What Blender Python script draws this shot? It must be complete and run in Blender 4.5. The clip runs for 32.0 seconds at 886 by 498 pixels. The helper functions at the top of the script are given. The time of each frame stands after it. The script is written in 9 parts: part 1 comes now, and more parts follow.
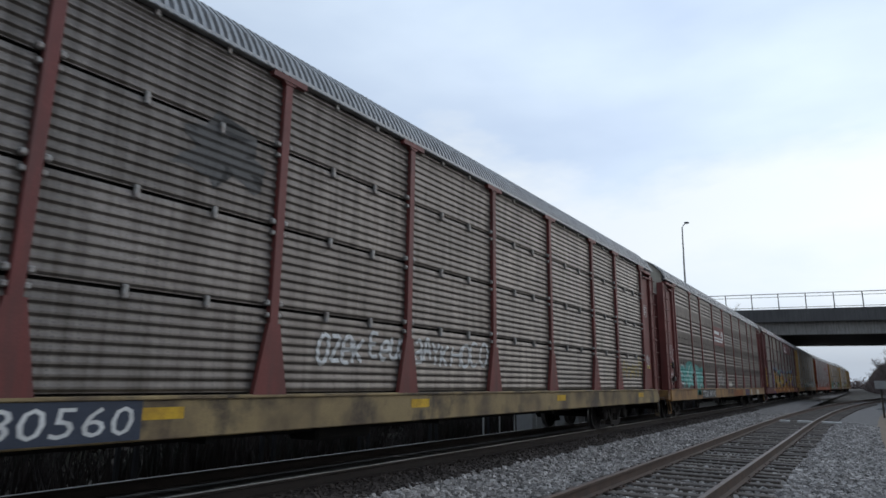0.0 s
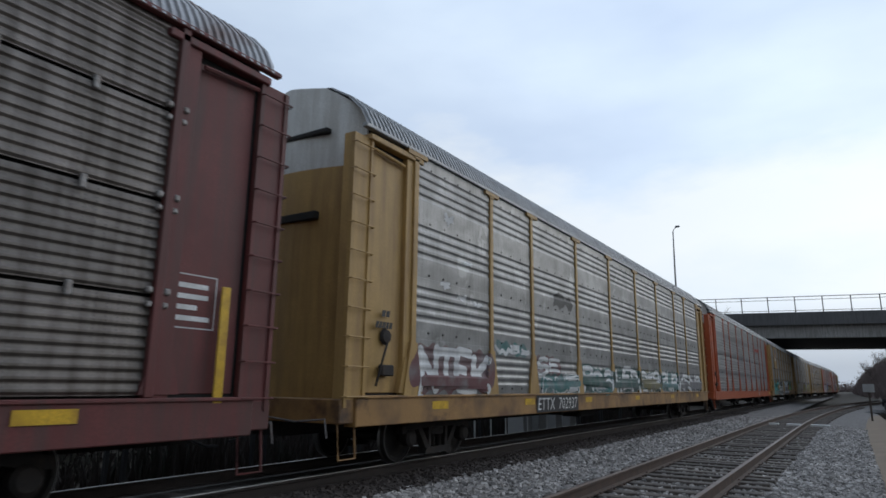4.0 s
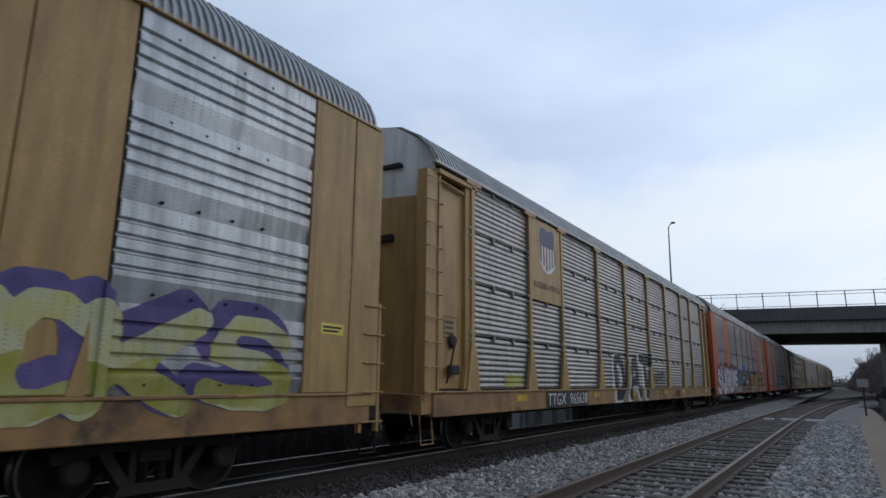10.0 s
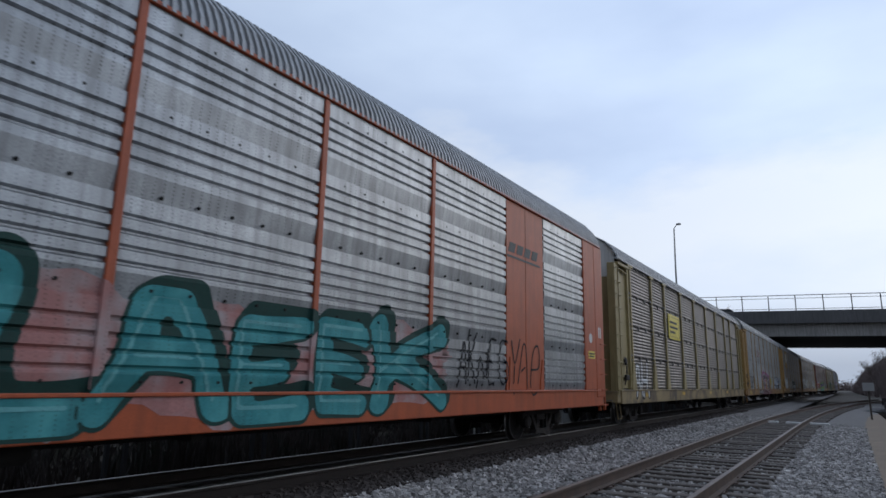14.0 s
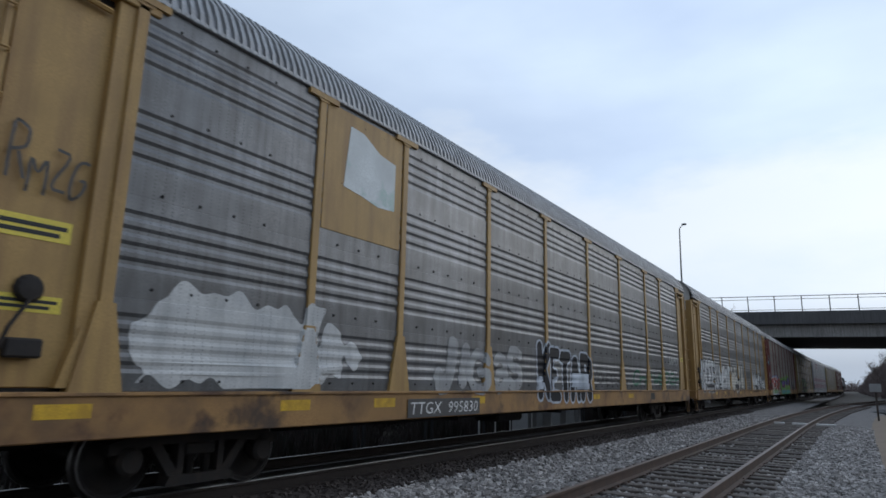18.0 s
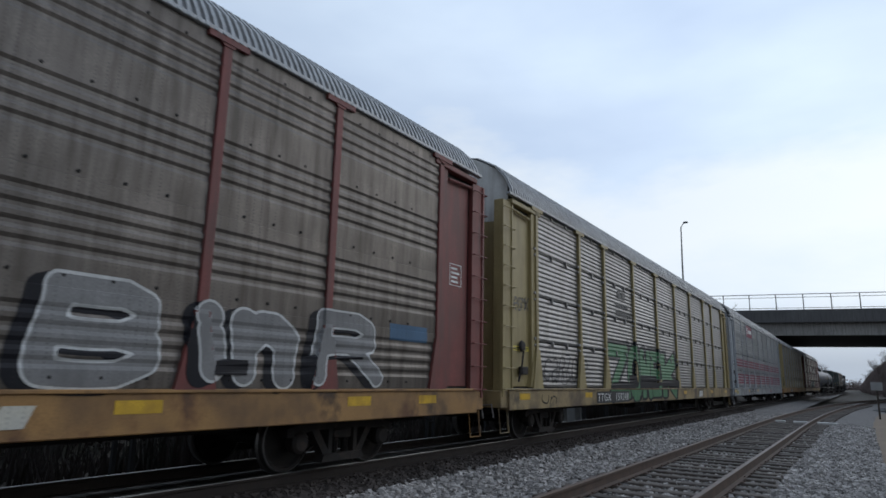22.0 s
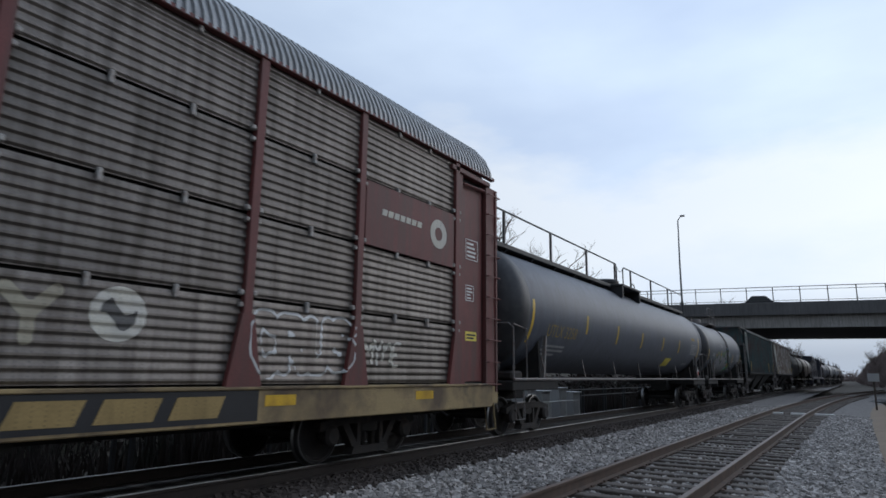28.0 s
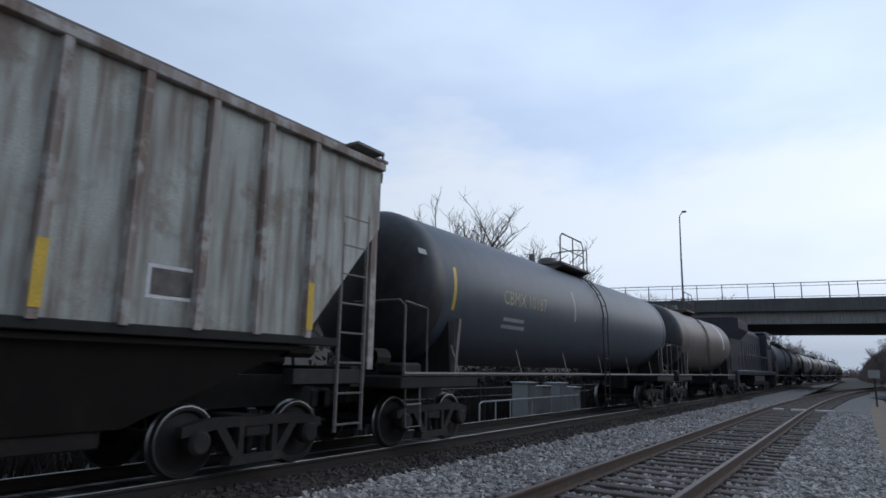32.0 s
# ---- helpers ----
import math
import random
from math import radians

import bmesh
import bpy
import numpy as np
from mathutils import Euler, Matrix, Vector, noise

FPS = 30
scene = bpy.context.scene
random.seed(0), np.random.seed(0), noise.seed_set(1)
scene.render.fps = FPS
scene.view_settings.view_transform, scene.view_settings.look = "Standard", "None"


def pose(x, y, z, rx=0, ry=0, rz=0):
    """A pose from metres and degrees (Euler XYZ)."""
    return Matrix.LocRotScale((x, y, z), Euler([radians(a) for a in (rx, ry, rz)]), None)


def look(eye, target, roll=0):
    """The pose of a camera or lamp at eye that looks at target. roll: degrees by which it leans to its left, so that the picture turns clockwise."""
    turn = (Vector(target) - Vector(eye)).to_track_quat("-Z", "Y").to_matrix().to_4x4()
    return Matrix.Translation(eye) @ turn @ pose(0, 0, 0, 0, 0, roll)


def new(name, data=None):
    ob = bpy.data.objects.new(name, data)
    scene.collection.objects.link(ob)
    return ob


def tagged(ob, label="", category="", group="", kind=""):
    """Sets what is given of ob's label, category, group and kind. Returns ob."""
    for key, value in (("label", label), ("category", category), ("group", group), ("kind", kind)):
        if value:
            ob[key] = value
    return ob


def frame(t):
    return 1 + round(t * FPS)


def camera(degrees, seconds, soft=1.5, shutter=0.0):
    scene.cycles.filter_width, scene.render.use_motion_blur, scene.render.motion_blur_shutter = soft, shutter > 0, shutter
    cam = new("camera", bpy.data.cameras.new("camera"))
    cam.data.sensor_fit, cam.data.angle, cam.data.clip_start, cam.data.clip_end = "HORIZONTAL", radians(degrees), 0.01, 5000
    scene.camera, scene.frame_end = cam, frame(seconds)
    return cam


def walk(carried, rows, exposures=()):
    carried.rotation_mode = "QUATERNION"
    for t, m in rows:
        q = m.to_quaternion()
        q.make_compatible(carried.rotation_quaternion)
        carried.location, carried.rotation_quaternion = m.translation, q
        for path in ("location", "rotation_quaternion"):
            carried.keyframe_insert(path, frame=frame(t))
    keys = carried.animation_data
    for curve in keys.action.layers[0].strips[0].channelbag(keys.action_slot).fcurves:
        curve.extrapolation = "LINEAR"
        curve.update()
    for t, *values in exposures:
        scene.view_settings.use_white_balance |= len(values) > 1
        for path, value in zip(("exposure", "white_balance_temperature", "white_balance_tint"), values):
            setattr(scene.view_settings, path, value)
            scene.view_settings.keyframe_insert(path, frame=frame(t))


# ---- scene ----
# Camera: stands on the trackside path, hand-held, turning a little.
EYE_Z = 1.337
cam = camera(70.67, 32.0, soft=1.6, shutter=0.05)
walk(cam, [(t, pose(0, 0, EYE_Z, 90 + pitch, roll, yaw)) for t, yaw, pitch, roll in [
    (0, 33.36, 11.97, -0.66), (0.5, 32.15, 12.06, -0.27), (1, 32.28, 12.06, -0.14), (1.5, 32.64, 12.18, 0.07), (2, 32.79, 12.27, -0.12),
    (2.5, 32.97, 12.26, 0.10), (3, 32.99, 12.35, -0.25), (3.5, 32.83, 12.38, -0.42), (4, 32.59, 12.23, -0.71), (4.5, 32.10, 11.96, -0.90),
    (6.5, 30.79, 11.18, -0.69), (7, 30.91, 11.09, -0.48), (7.5, 31.31, 11.32, -0.07), (8, 31.61, 11.43, -0.23), (8.5, 31.86, 11.61, -0.09),
    (9, 32.01, 11.80, -0.17), (9.5, 32.11, 11.86, -0.25), (10, 32.26, 11.93, -0.51), (10.5, 32.39, 12.07, -0.59), (11, 32.44, 12.12, -0.73),
    (11.5, 32.44, 12.12, -0.73), (12, 32.44, 12.01, -0.99), (12.5, 32.39, 11.94, -1.21), (13, 32.40, 11.95, -1.11), (13.5, 32.46, 11.83, -1.09),
    (14, 32.59, 11.89, -1.05), (14.5, 32.70, 11.93, -1.11), (16.5, 32.90, 12.00, -1.22), (17, 32.93, 11.96, -1.31), (17.5, 33.08, 11.88, -1.28),
    (18, 33.01, 11.88, -1.19), (18.5, 32.92, 11.78, -1.26), (19, 32.80, 11.74, -1.19), (19.5, 32.73, 11.82, -1.19), (20, 32.71, 11.79, -1.35),
    (20.5, 32.82, 11.75, -1.17), (21, 32.99, 11.72, -1.08), (21.5, 33.04, 11.69, -1.14), (22, 33.11, 11.69, -1.27), (22.5, 33.10, 11.82, -1.09),
    (23, 32.97, 11.84, -1.41), (23.5, 32.88, 11.82, -1.43), (24, 32.84, 11.75, -1.38), (24.5, 32.80, 11.68, -1.27), (25, 32.85, 11.57, -1.22),
    (25.5, 32.83, 11.53, -1.29), (27.5, 32.83, 11.41, -1.00), (28, 32.98, 11.29, -0.71), (28.5, 33.15, 11.13, -0.65), (29, 33.30, 11.05, -0.66),
    (29.5, 33.32, 11.01, -0.59), (30, 33.25, 10.99, -0.78), (30.5, 33.11, 10.95, -1.12), (31, 33.07, 10.92, -1.03), (31.5, 33.03, 10.78, -1.14),
    (32, 33.05, 10.81, -0.98)]], [(0.0, 0.10, 6450, 8), (4.0, 0.08, 6450, 8), (8.0, -0.05, 6300, 8), (13.0, -0.07, 6100, 11), (20.0, 0.06, 6300, 8), (25.0, 0.02, 6350, 8), (28.0, 0.02, 6250, 9), (30.0, -0.04, 5900, 9), (32.0, 0.0, 6100, 10)])

# ---- world and light: a bright overcast winter sky ----
SKY = 0.75
world = bpy.data.worlds.new("overcast_sky")
scene.world = world
world.use_nodes = True
wt = world.node_tree
wt.nodes.clear()


def wnode(kind, **values):
    n = wt.nodes.new(kind)
    for k, val in values.items():
        n.inputs[k].default_value = val
    return n


w_out, w_bg = wnode("ShaderNodeOutputWorld"), wnode("ShaderNodeBackground", Strength=SKY)
w_sky = wt.nodes.new("ShaderNodeTexSky")
w_sky.sky_type, w_sky.sun_disc = "NISHITA", False
w_sky.sun_elevation, w_sky.sun_rotation = radians(24), radians(35)
w_sky.air_density, w_sky.dust_density = 1.0, 3.0
w_dim = wt.nodes.new("ShaderNodeVectorMath")
w_dim.operation = "SCALE"
w_dim.inputs["Scale"].default_value = 0.12
w_co, w_map = wt.nodes.new("ShaderNodeTexCoord"), wt.nodes.new("ShaderNodeMapping")
w_map.inputs["Scale"].default_value = (1.0, 1.0, 2.6)
w_map.inputs["Location"].default_value = (0.35, 0.1, 0.4)
w_noise = wnode("ShaderNodeTexNoise", Scale=1.7, Detail=5.0, Roughness=0.5)
w_ramp = wt.nodes.new("ShaderNodeValToRGB")
w_ramp.color_ramp.elements[0].position, w_ramp.color_ramp.elements[0].color = 0.34, (0.74, 0.91, 1.22, 1)
w_ramp.color_ramp.elements[1].position, w_ramp.color_ramp.elements[1].color = 0.66, (1.06, 1.24, 1.50, 1)
w_sep = wt.nodes.new("ShaderNodeSeparateXYZ")
w_low = wt.nodes.new("ShaderNodeValToRGB")
for e, (pos, val) in zip(w_low.color_ramp.elements, ((0.02, 0.25), (0.62, 0.0))):
    e.position, e.color = pos, (val, val, val, 1)
for pos, val in ((0.12, 0.70), (0.18, 1.0), (0.27, 0.92), (0.34, 0.12)):
    e = w_low.color_ramp.elements.new(pos)
    e.color = (val, val, val, 1)
w_band = wt.nodes.new("ShaderNodeMix")
w_band.data_type = "RGBA"
w_band.inputs[7].default_value = (1.20, 1.27, 1.36, 1)
w_mix = wt.nodes.new("ShaderNodeMix")
w_mix.data_type = "RGBA"
w_mix.inputs[0].default_value = 0.9
lk = wt.links.new
lk(w_co.outputs["Generated"], w_map.inputs[0])
lk(w_map.outputs[0], w_noise.inputs[0])
lk(w_noise.outputs[0], w_ramp.inputs[0])
lk(w_co.outputs["Generated"], w_sep.inputs[0])
w_rag = wnode("ShaderNodeTexNoise", Scale=3.2, Detail=6.0, Roughness=0.55)
w_edge = wt.nodes.new("ShaderNodeMath")
w_edge.operation = "MULTIPLY_ADD"
w_edge.inputs[1].default_value = 0.30
w_down = wt.nodes.new("ShaderNodeMath")
w_down.inputs[1].default_value = -0.15
lk(w_map.outputs[0], w_rag.inputs[0])
lk(w_rag.outputs[0], w_edge.inputs[0])
lk(w_sep.outputs[2], w_edge.inputs[2])
lk(w_edge.outputs[0], w_down.inputs[0])
lk(w_down.outputs[0], w_low.inputs[0])
lk(w_low.outputs[0], w_band.inputs[0])
lk(w_ramp.outputs[0], w_band.inputs[6])
lk(w_sky.outputs[0], w_dim.inputs[0])
lk(w_dim.outputs[0], w_mix.inputs[6])
lk(w_band.outputs[2], w_mix.inputs[7])
# the cloud is thickest away from the hidden sun
w_dot = wt.nodes.new("ShaderNodeVectorMath")
w_dot.operation = "DOT_PRODUCT"
w_dot.inputs[1].default_value = (0.40, 0.80, 0.45)
w_side = wnode("ShaderNodeMapRange", **{"From Min": -1.0, "From Max": 0.9, "To Min": 0.26, "To Max": 1.05})
w_all = wt.nodes.new("ShaderNodeVectorMath")
w_all.operation = "SCALE"
lk(w_co.outputs["Generated"], w_dot.inputs[0])
lk(w_dot.outputs["Value"], w_side.inputs[0])
lk(w_mix.outputs[2], w_all.inputs[0])
lk(w_side.outputs[0], w_all.inputs["Scale"])
# thicker, greyer air low over the horizon
w_haze = wnode("ShaderNodeMapRange", **{"From Min": 0.03, "From Max": 0.13, "To Min": 0.62, "To Max": 1.0})
w_low_air = wt.nodes.new("ShaderNodeVectorMath")
w_low_air.operation = "SCALE"
lk(w_sep.outputs[2], w_haze.inputs[0])
lk(w_all.outputs[0], w_low_air.inputs[0])
lk(w_haze.outputs[0], w_low_air.inputs["Scale"])
lk(w_low_air.outputs[0], w_bg.inputs[0])
lk(w_bg.outputs[0], w_out.inputs[0])

sun = new("sun", bpy.data.lights.new("sun", "SUN"))
sun.data.energy, sun.data.angle, sun.data.color = 0.3, radians(35), (1.0, 0.97, 0.93)
sun.matrix_world = look((45, 90, 50), (0, 0, 0))

# ---- materials ----
MATS = {}


def mat(name, col, rough=0.6, metal=0.0, var=0.25, scale=2.5, fine=45.0, dirt=None, amount=0.35, streak=False, bump=0.15,
        depth=0.01, each=0.0, other=None, blend=0.5, holes=0.0):
    """A surface: base colour, two scales of variation, dirt or streaks, fine relief. each: change from piece to piece."""
    if name in MATS:
        return MATS[name]
    m = bpy.data.materials.new(name)
    m.use_nodes = True
    nt = m.node_tree
    bs = nt.nodes["Principled BSDF"]
    bs.inputs["Roughness"].default_value, bs.inputs["Metallic"].default_value = rough, metal
    co, info = nt.nodes.new("ShaderNodeTexCoord"), nt.nodes.new("ShaderNodeObjectInfo")
    shift = nt.nodes.new("ShaderNodeVectorMath")
    shift.operation = "MULTIPLY_ADD"
    shift.inputs[1].default_value = (31.0, 17.0, 11.0)
    nt.links.new(info.outputs["Random"], shift.inputs[0])
    nt.links.new(co.outputs["Object"], shift.inputs[2])

    def noise_at(s, detail, stretch=None):
        src = shift.outputs[0]
        if stretch:
            mp = nt.nodes.new("ShaderNodeMapping")
            mp.inputs["Scale"].default_value = stretch
            nt.links.new(src, mp.inputs[0])
            src = mp.outputs[0]
        n = nt.nodes.new("ShaderNodeTexNoise")
        n.inputs["Scale"].default_value, n.inputs["Detail"].default_value = s, detail
        nt.links.new(src, n.inputs[0])
        return n.outputs[0]

    def mixed(fac, a, b, mode="MIX"):
        x = nt.nodes.new("ShaderNodeMix")
        x.data_type, x.blend_type = "RGBA", mode
        for sock, val in ((0, fac), (6, a), (7, b)):
            if isinstance(val, (tuple, list)):
                x.inputs[sock].default_value = (*val[:3], 1)
            elif isinstance(val, (int, float)):
                x.inputs[sock].default_value = val
            else:
                nt.links.new(val, x.inputs[sock])
        return x.outputs[2]

    def ramp(src, lo, hi):
        r = nt.nodes.new("ShaderNodeMapRange")
        r.inputs[1].default_value, r.inputs[2].default_value = lo, hi
        nt.links.new(src, r.inputs[0])
        return r.outputs[0]

    big, small = noise_at(scale, 4.0), noise_at(fine, 3.0)
    c = mixed(ramp(big, 0.3, 0.7), [x * (1 - var) for x in col], [min(1, x * (1 + var)) for x in col])
    if other:
        c = mixed(ramp(noise_at(scale * 1.7, 3.0), blend - 0.03, blend + 0.03), c, other)
    c = mixed(ramp(small, 0.35, 0.7), c, [x * 0.82 for x in col])
    if dirt:
        d = noise_at(3.0, 5.0, (2.2, 2.2, 0.22)) if streak else noise_at(scale * 2.2, 6.0)
        k = nt.nodes.new("ShaderNodeMath")
        k.operation = "MULTIPLY"
        k.inputs[1].default_value = amount
        nt.links.new(ramp(d, 0.42, 0.68), k.inputs[0])
        c = mixed(k.outputs[0], c, dirt)
    if holes:
        # rows of small punched holes, clogged unevenly
        sep = nt.nodes.new("ShaderNodeSeparateXYZ")
        nt.links.new(co.outputs["Object"], sep.inputs[0])

        def rows_of(socket, pitch, share):
            k, low = nt.nodes.new("ShaderNodeMath"), nt.nodes.new("ShaderNodeMath")
            k.operation, low.operation = "WRAP", "LESS_THAN"
            k.inputs[1].default_value, k.inputs[2].default_value, low.inputs[1].default_value = pitch, 0.0, pitch * share
            nt.links.new(socket, k.inputs[0])
            nt.links.new(k.outputs[0], low.inputs[0])
            return low.outputs[0]

        both, some = nt.nodes.new("ShaderNodeMath"), nt.nodes.new("ShaderNodeMath")
        both.operation = some.operation = "MULTIPLY"
        nt.links.new(rows_of(sep.outputs[1], 0.115, 0.14), both.inputs[0])
        nt.links.new(rows_of(sep.outputs[2], 0.042, 0.42), both.inputs[1])
        nt.links.new(both.outputs[0], some.inputs[0])
        gate = nt.nodes.new("ShaderNodeMath")
        gate.operation = "MULTIPLY"
        gate.inputs[1].default_value = holes
        nt.links.new(ramp(noise_at(1.4, 3.0), 0.36, 0.62), gate.inputs[0])
        nt.links.new(gate.outputs[0], some.inputs[1])
        c = mixed(some.outputs[0], c, (0.03, 0.03, 0.03))
    if each:
        tone = nt.nodes.new("ShaderNodeMapRange")
        tone.inputs[3].default_value, tone.inputs[4].default_value = 1 - each, 1 + each * 0.6
        nt.links.new(info.outputs["Random"], tone.inputs[0])
        mul = nt.nodes.new("ShaderNodeVectorMath")
        mul.operation = "SCALE"
        nt.links.new(c, mul.inputs[0])
        nt.links.new(tone.outputs[0], mul.inputs["Scale"])
        c = mul.outputs[0]
    nt.links.new(c, bs.inputs["Base Color"])
    if bump:
        b = nt.nodes.new("ShaderNodeBump")
        b.inputs["Strength"].default_value, b.inputs["Distance"].default_value = bump, depth
        nt.links.new(small, b.inputs["Height"])
        nt.links.new(b.outputs[0], bs.inputs["Normal"])
    MATS[name] = m
    return m


RUST = (0.13, 0.055, 0.03)
GRIME = (0.05, 0.043, 0.036)
BROWN = mat("oxide_brown_paint", (0.180, 0.043, 0.036), 0.6, dirt=GRIME, amount=0.45, streak=True, var=0.2)
BROWN2 = mat("faded_maroon_paint", (0.14, 0.036, 0.032), 0.6, dirt=GRIME, amount=0.5, streak=True, var=0.2)
YELLOW = mat("weathered_yellow_paint", (0.42, 0.26, 0.085), 0.55, dirt=(0.17, 0.09, 0.04), amount=0.45, streak=True, var=0.15)
YELLOW2 = mat("olive_yellow_paint", (0.33, 0.26, 0.115), 0.55, dirt=(0.14, 0.10, 0.04), amount=0.4, streak=True, var=0.15)
SILLYEL = mat("dirty_sill_yellow", (0.34, 0.185, 0.062), 0.55, dirt=(0.08, 0.045, 0.028), amount=0.7, streak=False, scale=0.8, var=0.25)
SILLPALE = mat("pale_sill_yellow", (0.31, 0.225, 0.105), 0.55, dirt=(0.07, 0.045, 0.03), amount=0.9, scale=0.7, var=0.3)
ORANGE = mat("orange_red_paint", (0.42, 0.085, 0.024), 0.5, dirt=(0.20, 0.05, 0.02), amount=0.4, streak=True, var=0.15)
GREYP = mat("light_grey_paint", (0.36, 0.38, 0.40), 0.5, dirt=(0.14, 0.14, 0.13), amount=0.35, streak=True, var=0.15)
SILLGREY = mat("dirty_grey_sill_paint", (0.30, 0.31, 0.32), 0.55, dirt=(0.10, 0.085, 0.07), amount=0.7, scale=0.8, var=0.25)
WHITEP = mat("dull_white_paint", (0.62, 0.62, 0.60), 0.5, dirt=(0.25, 0.22, 0.18), amount=0.4, streak=True, var=0.1)
PANEL_SOOT = mat("soot_brown_steel", (0.135, 0.112, 0.098), 0.46, 0.6, dirt=(0.05, 0.04, 0.034), amount=0.7, streak=True, var=0.25, each=0.15, holes=0.5)
PANEL_TAN = mat("dull_brown_grey_steel", (0.192, 0.168, 0.148), 0.46, 0.6, dirt=(0.06, 0.05, 0.04), amount=0.7, streak=True, var=0.25, each=0.22, holes=0.5)
PANEL_GREY = mat("weathered_grey_steel", (0.232, 0.228, 0.226), 0.42, 0.65, dirt=(0.09, 0.08, 0.07), amount=0.4, streak=True, var=0.2, each=0.18, holes=0.6)
PANEL_DARK = mat("sooty_grey_steel", (0.20, 0.205, 0.21), 0.42, 0.6, dirt=(0.06, 0.055, 0.05), amount=0.4, streak=True, var=0.25, each=0.18, holes=0.6)
PANEL_GALV = mat("bright_galvanised_steel", (0.44, 0.455, 0.465), 0.38, 0.70, dirt=(0.17, 0.17, 0.165), amount=0.55, streak=True, var=0.25, each=0.16, holes=0.75)
PANEL_PATCHED = mat("dull_patched_steel", (0.285, 0.29, 0.29), 0.44, 0.65, dirt=(0.10, 0.10, 0.098), amount=0.5, scale=1.2, var=0.3, each=0.22, holes=0.7)
PANEL_WORN = mat("patchy_galvanised_steel", (0.46, 0.48, 0.49), 0.40, 0.7, dirt=(0.12, 0.12, 0.12), amount=0.5, scale=1.2, var=0.3, each=0.14, holes=0.7)
ROOF = mat("galvanised_roof_steel", (0.34, 0.345, 0.35), 0.5, 0.5, dirt=(0.18, 0.16, 0.14), amount=0.3, var=0.2)
ROOFRUST = mat("rust_patched_roof_steel", (0.40, 0.40, 0.41), 0.5, 0.3, dirt=RUST, amount=0.95, scale=0.5, var=0.2)
# UNDER, CAST and WHEELM hold the shade beneath the cars in their near-black
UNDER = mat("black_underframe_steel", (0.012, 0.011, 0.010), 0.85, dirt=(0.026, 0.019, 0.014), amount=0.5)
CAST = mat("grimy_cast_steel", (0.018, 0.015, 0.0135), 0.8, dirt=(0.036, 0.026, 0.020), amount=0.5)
TREAD = mat("polished_wheel_steel", (0.25, 0.245, 0.24), 0.30, 0.9, var=0.1)
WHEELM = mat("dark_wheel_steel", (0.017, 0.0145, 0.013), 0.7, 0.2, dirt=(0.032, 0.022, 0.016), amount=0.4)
CLIP = mat("grey_zinc_clip", (0.33, 0.32, 0.30), 0.55, 0.3, dirt=RUST, amount=0.5, scale=8)
BLACK = mat("black_paint", (0.014, 0.014, 0.016), 0.55, var=0.3)
DARKBLUE = mat("dark_slate_stencil", (0.035, 0.045, 0.07), 0.55, var=0.3)
WHITE = mat("white_stencil_paint", (0.72, 0.72, 0.70), 0.55, dirt=(0.35, 0.33, 0.3), amount=0.4)
REFLECT = mat("yellow_reflective_tape", (0.66, 0.40, 0.03), 0.4, var=0.2, dirt=(0.26, 0.14, 0.03), amount=0.55)
LABELY = mat("yellow_notice_sticker", (0.75, 0.60, 0.08), 0.45, var=0.1)
TANKM = mat("sooty_grey_tank_paint", (0.100, 0.108, 0.130), 0.50, dirt=(0.04, 0.038, 0.038), amount=0.35, streak=True, var=0.2)
TANKD = mat("dark_grey_tank_paint", (0.080, 0.092, 0.112), 0.48, dirt=(0.05, 0.05, 0.055), amount=0.3, streak=True, var=0.15)
TANKB = mat("brown_stained_tank_paint", (0.16, 0.13, 0.115), 0.5, dirt=(0.06, 0.04, 0.03), amount=0.6, streak=True, var=0.25)
TANKL = mat("pale_grey_tank_paint", (0.30, 0.31, 0.32), 0.45, dirt=(0.08, 0.07, 0.06), amount=0.55, streak=True, var=0.25)
# near-black that holds the shade of the tank heads facing the camera
HEAD_SHADE = mat("shade_black_tank_paint", (0.022, 0.022, 0.025), 0.5, var=0.3, dirt=(0.05, 0.047, 0.045), amount=0.4)
HOPG = mat("faded_green_hopper_paint", (0.036, 0.068, 0.070), 0.6, dirt=(0.065, 0.042, 0.035), amount=0.55, streak=True, var=0.35)
HOPW = mat("rust_streaked_white_hopper_paint", (0.40, 0.41, 0.365), 0.6, dirt=(0.13, 0.085, 0.06), amount=0.75, streak=True, var=0.2)
# shade under the hopper is put into this brown; the rusty bracket shares it
HOPU = mat("shade_and_rust_brown_steel", (0.018, 0.013, 0.010), 0.85, dirt=(0.012, 0.010, 0.009), amount=0.7, var=0.35)
RUSTRIB = mat("rusty_rib_steel", (0.20, 0.14, 0.11), 0.7, dirt=(0.40, 0.38, 0.35), amount=0.7, streak=True, var=0.3)
STEPG = mat("weathered_ladder_steel", (0.15, 0.145, 0.14), 0.6, 0.2, dirt=RUST, amount=0.5, scale=6)
LOCO = mat("dark_blue_locomotive_paint", (0.022, 0.026, 0.042), 0.4, dirt=(0.05, 0.045, 0.04), amount=0.5, streak=True)
GLASS = mat("dark_window_glass", (0.02, 0.025, 0.03), 0.08, var=0.1, bump=0)
BALLAST = mat("crushed_stone", (0.205, 0.190, 0.178), 0.9, scale=6, fine=26, var=0.3, dirt=(0.085, 0.075, 0.07), amount=0.55, bump=1.0, depth=0.05)
STONE = mat("grey_ballast_stone", (0.385, 0.356, 0.330), 0.85, scale=1.1, fine=30, var=0.3, bump=0.3)
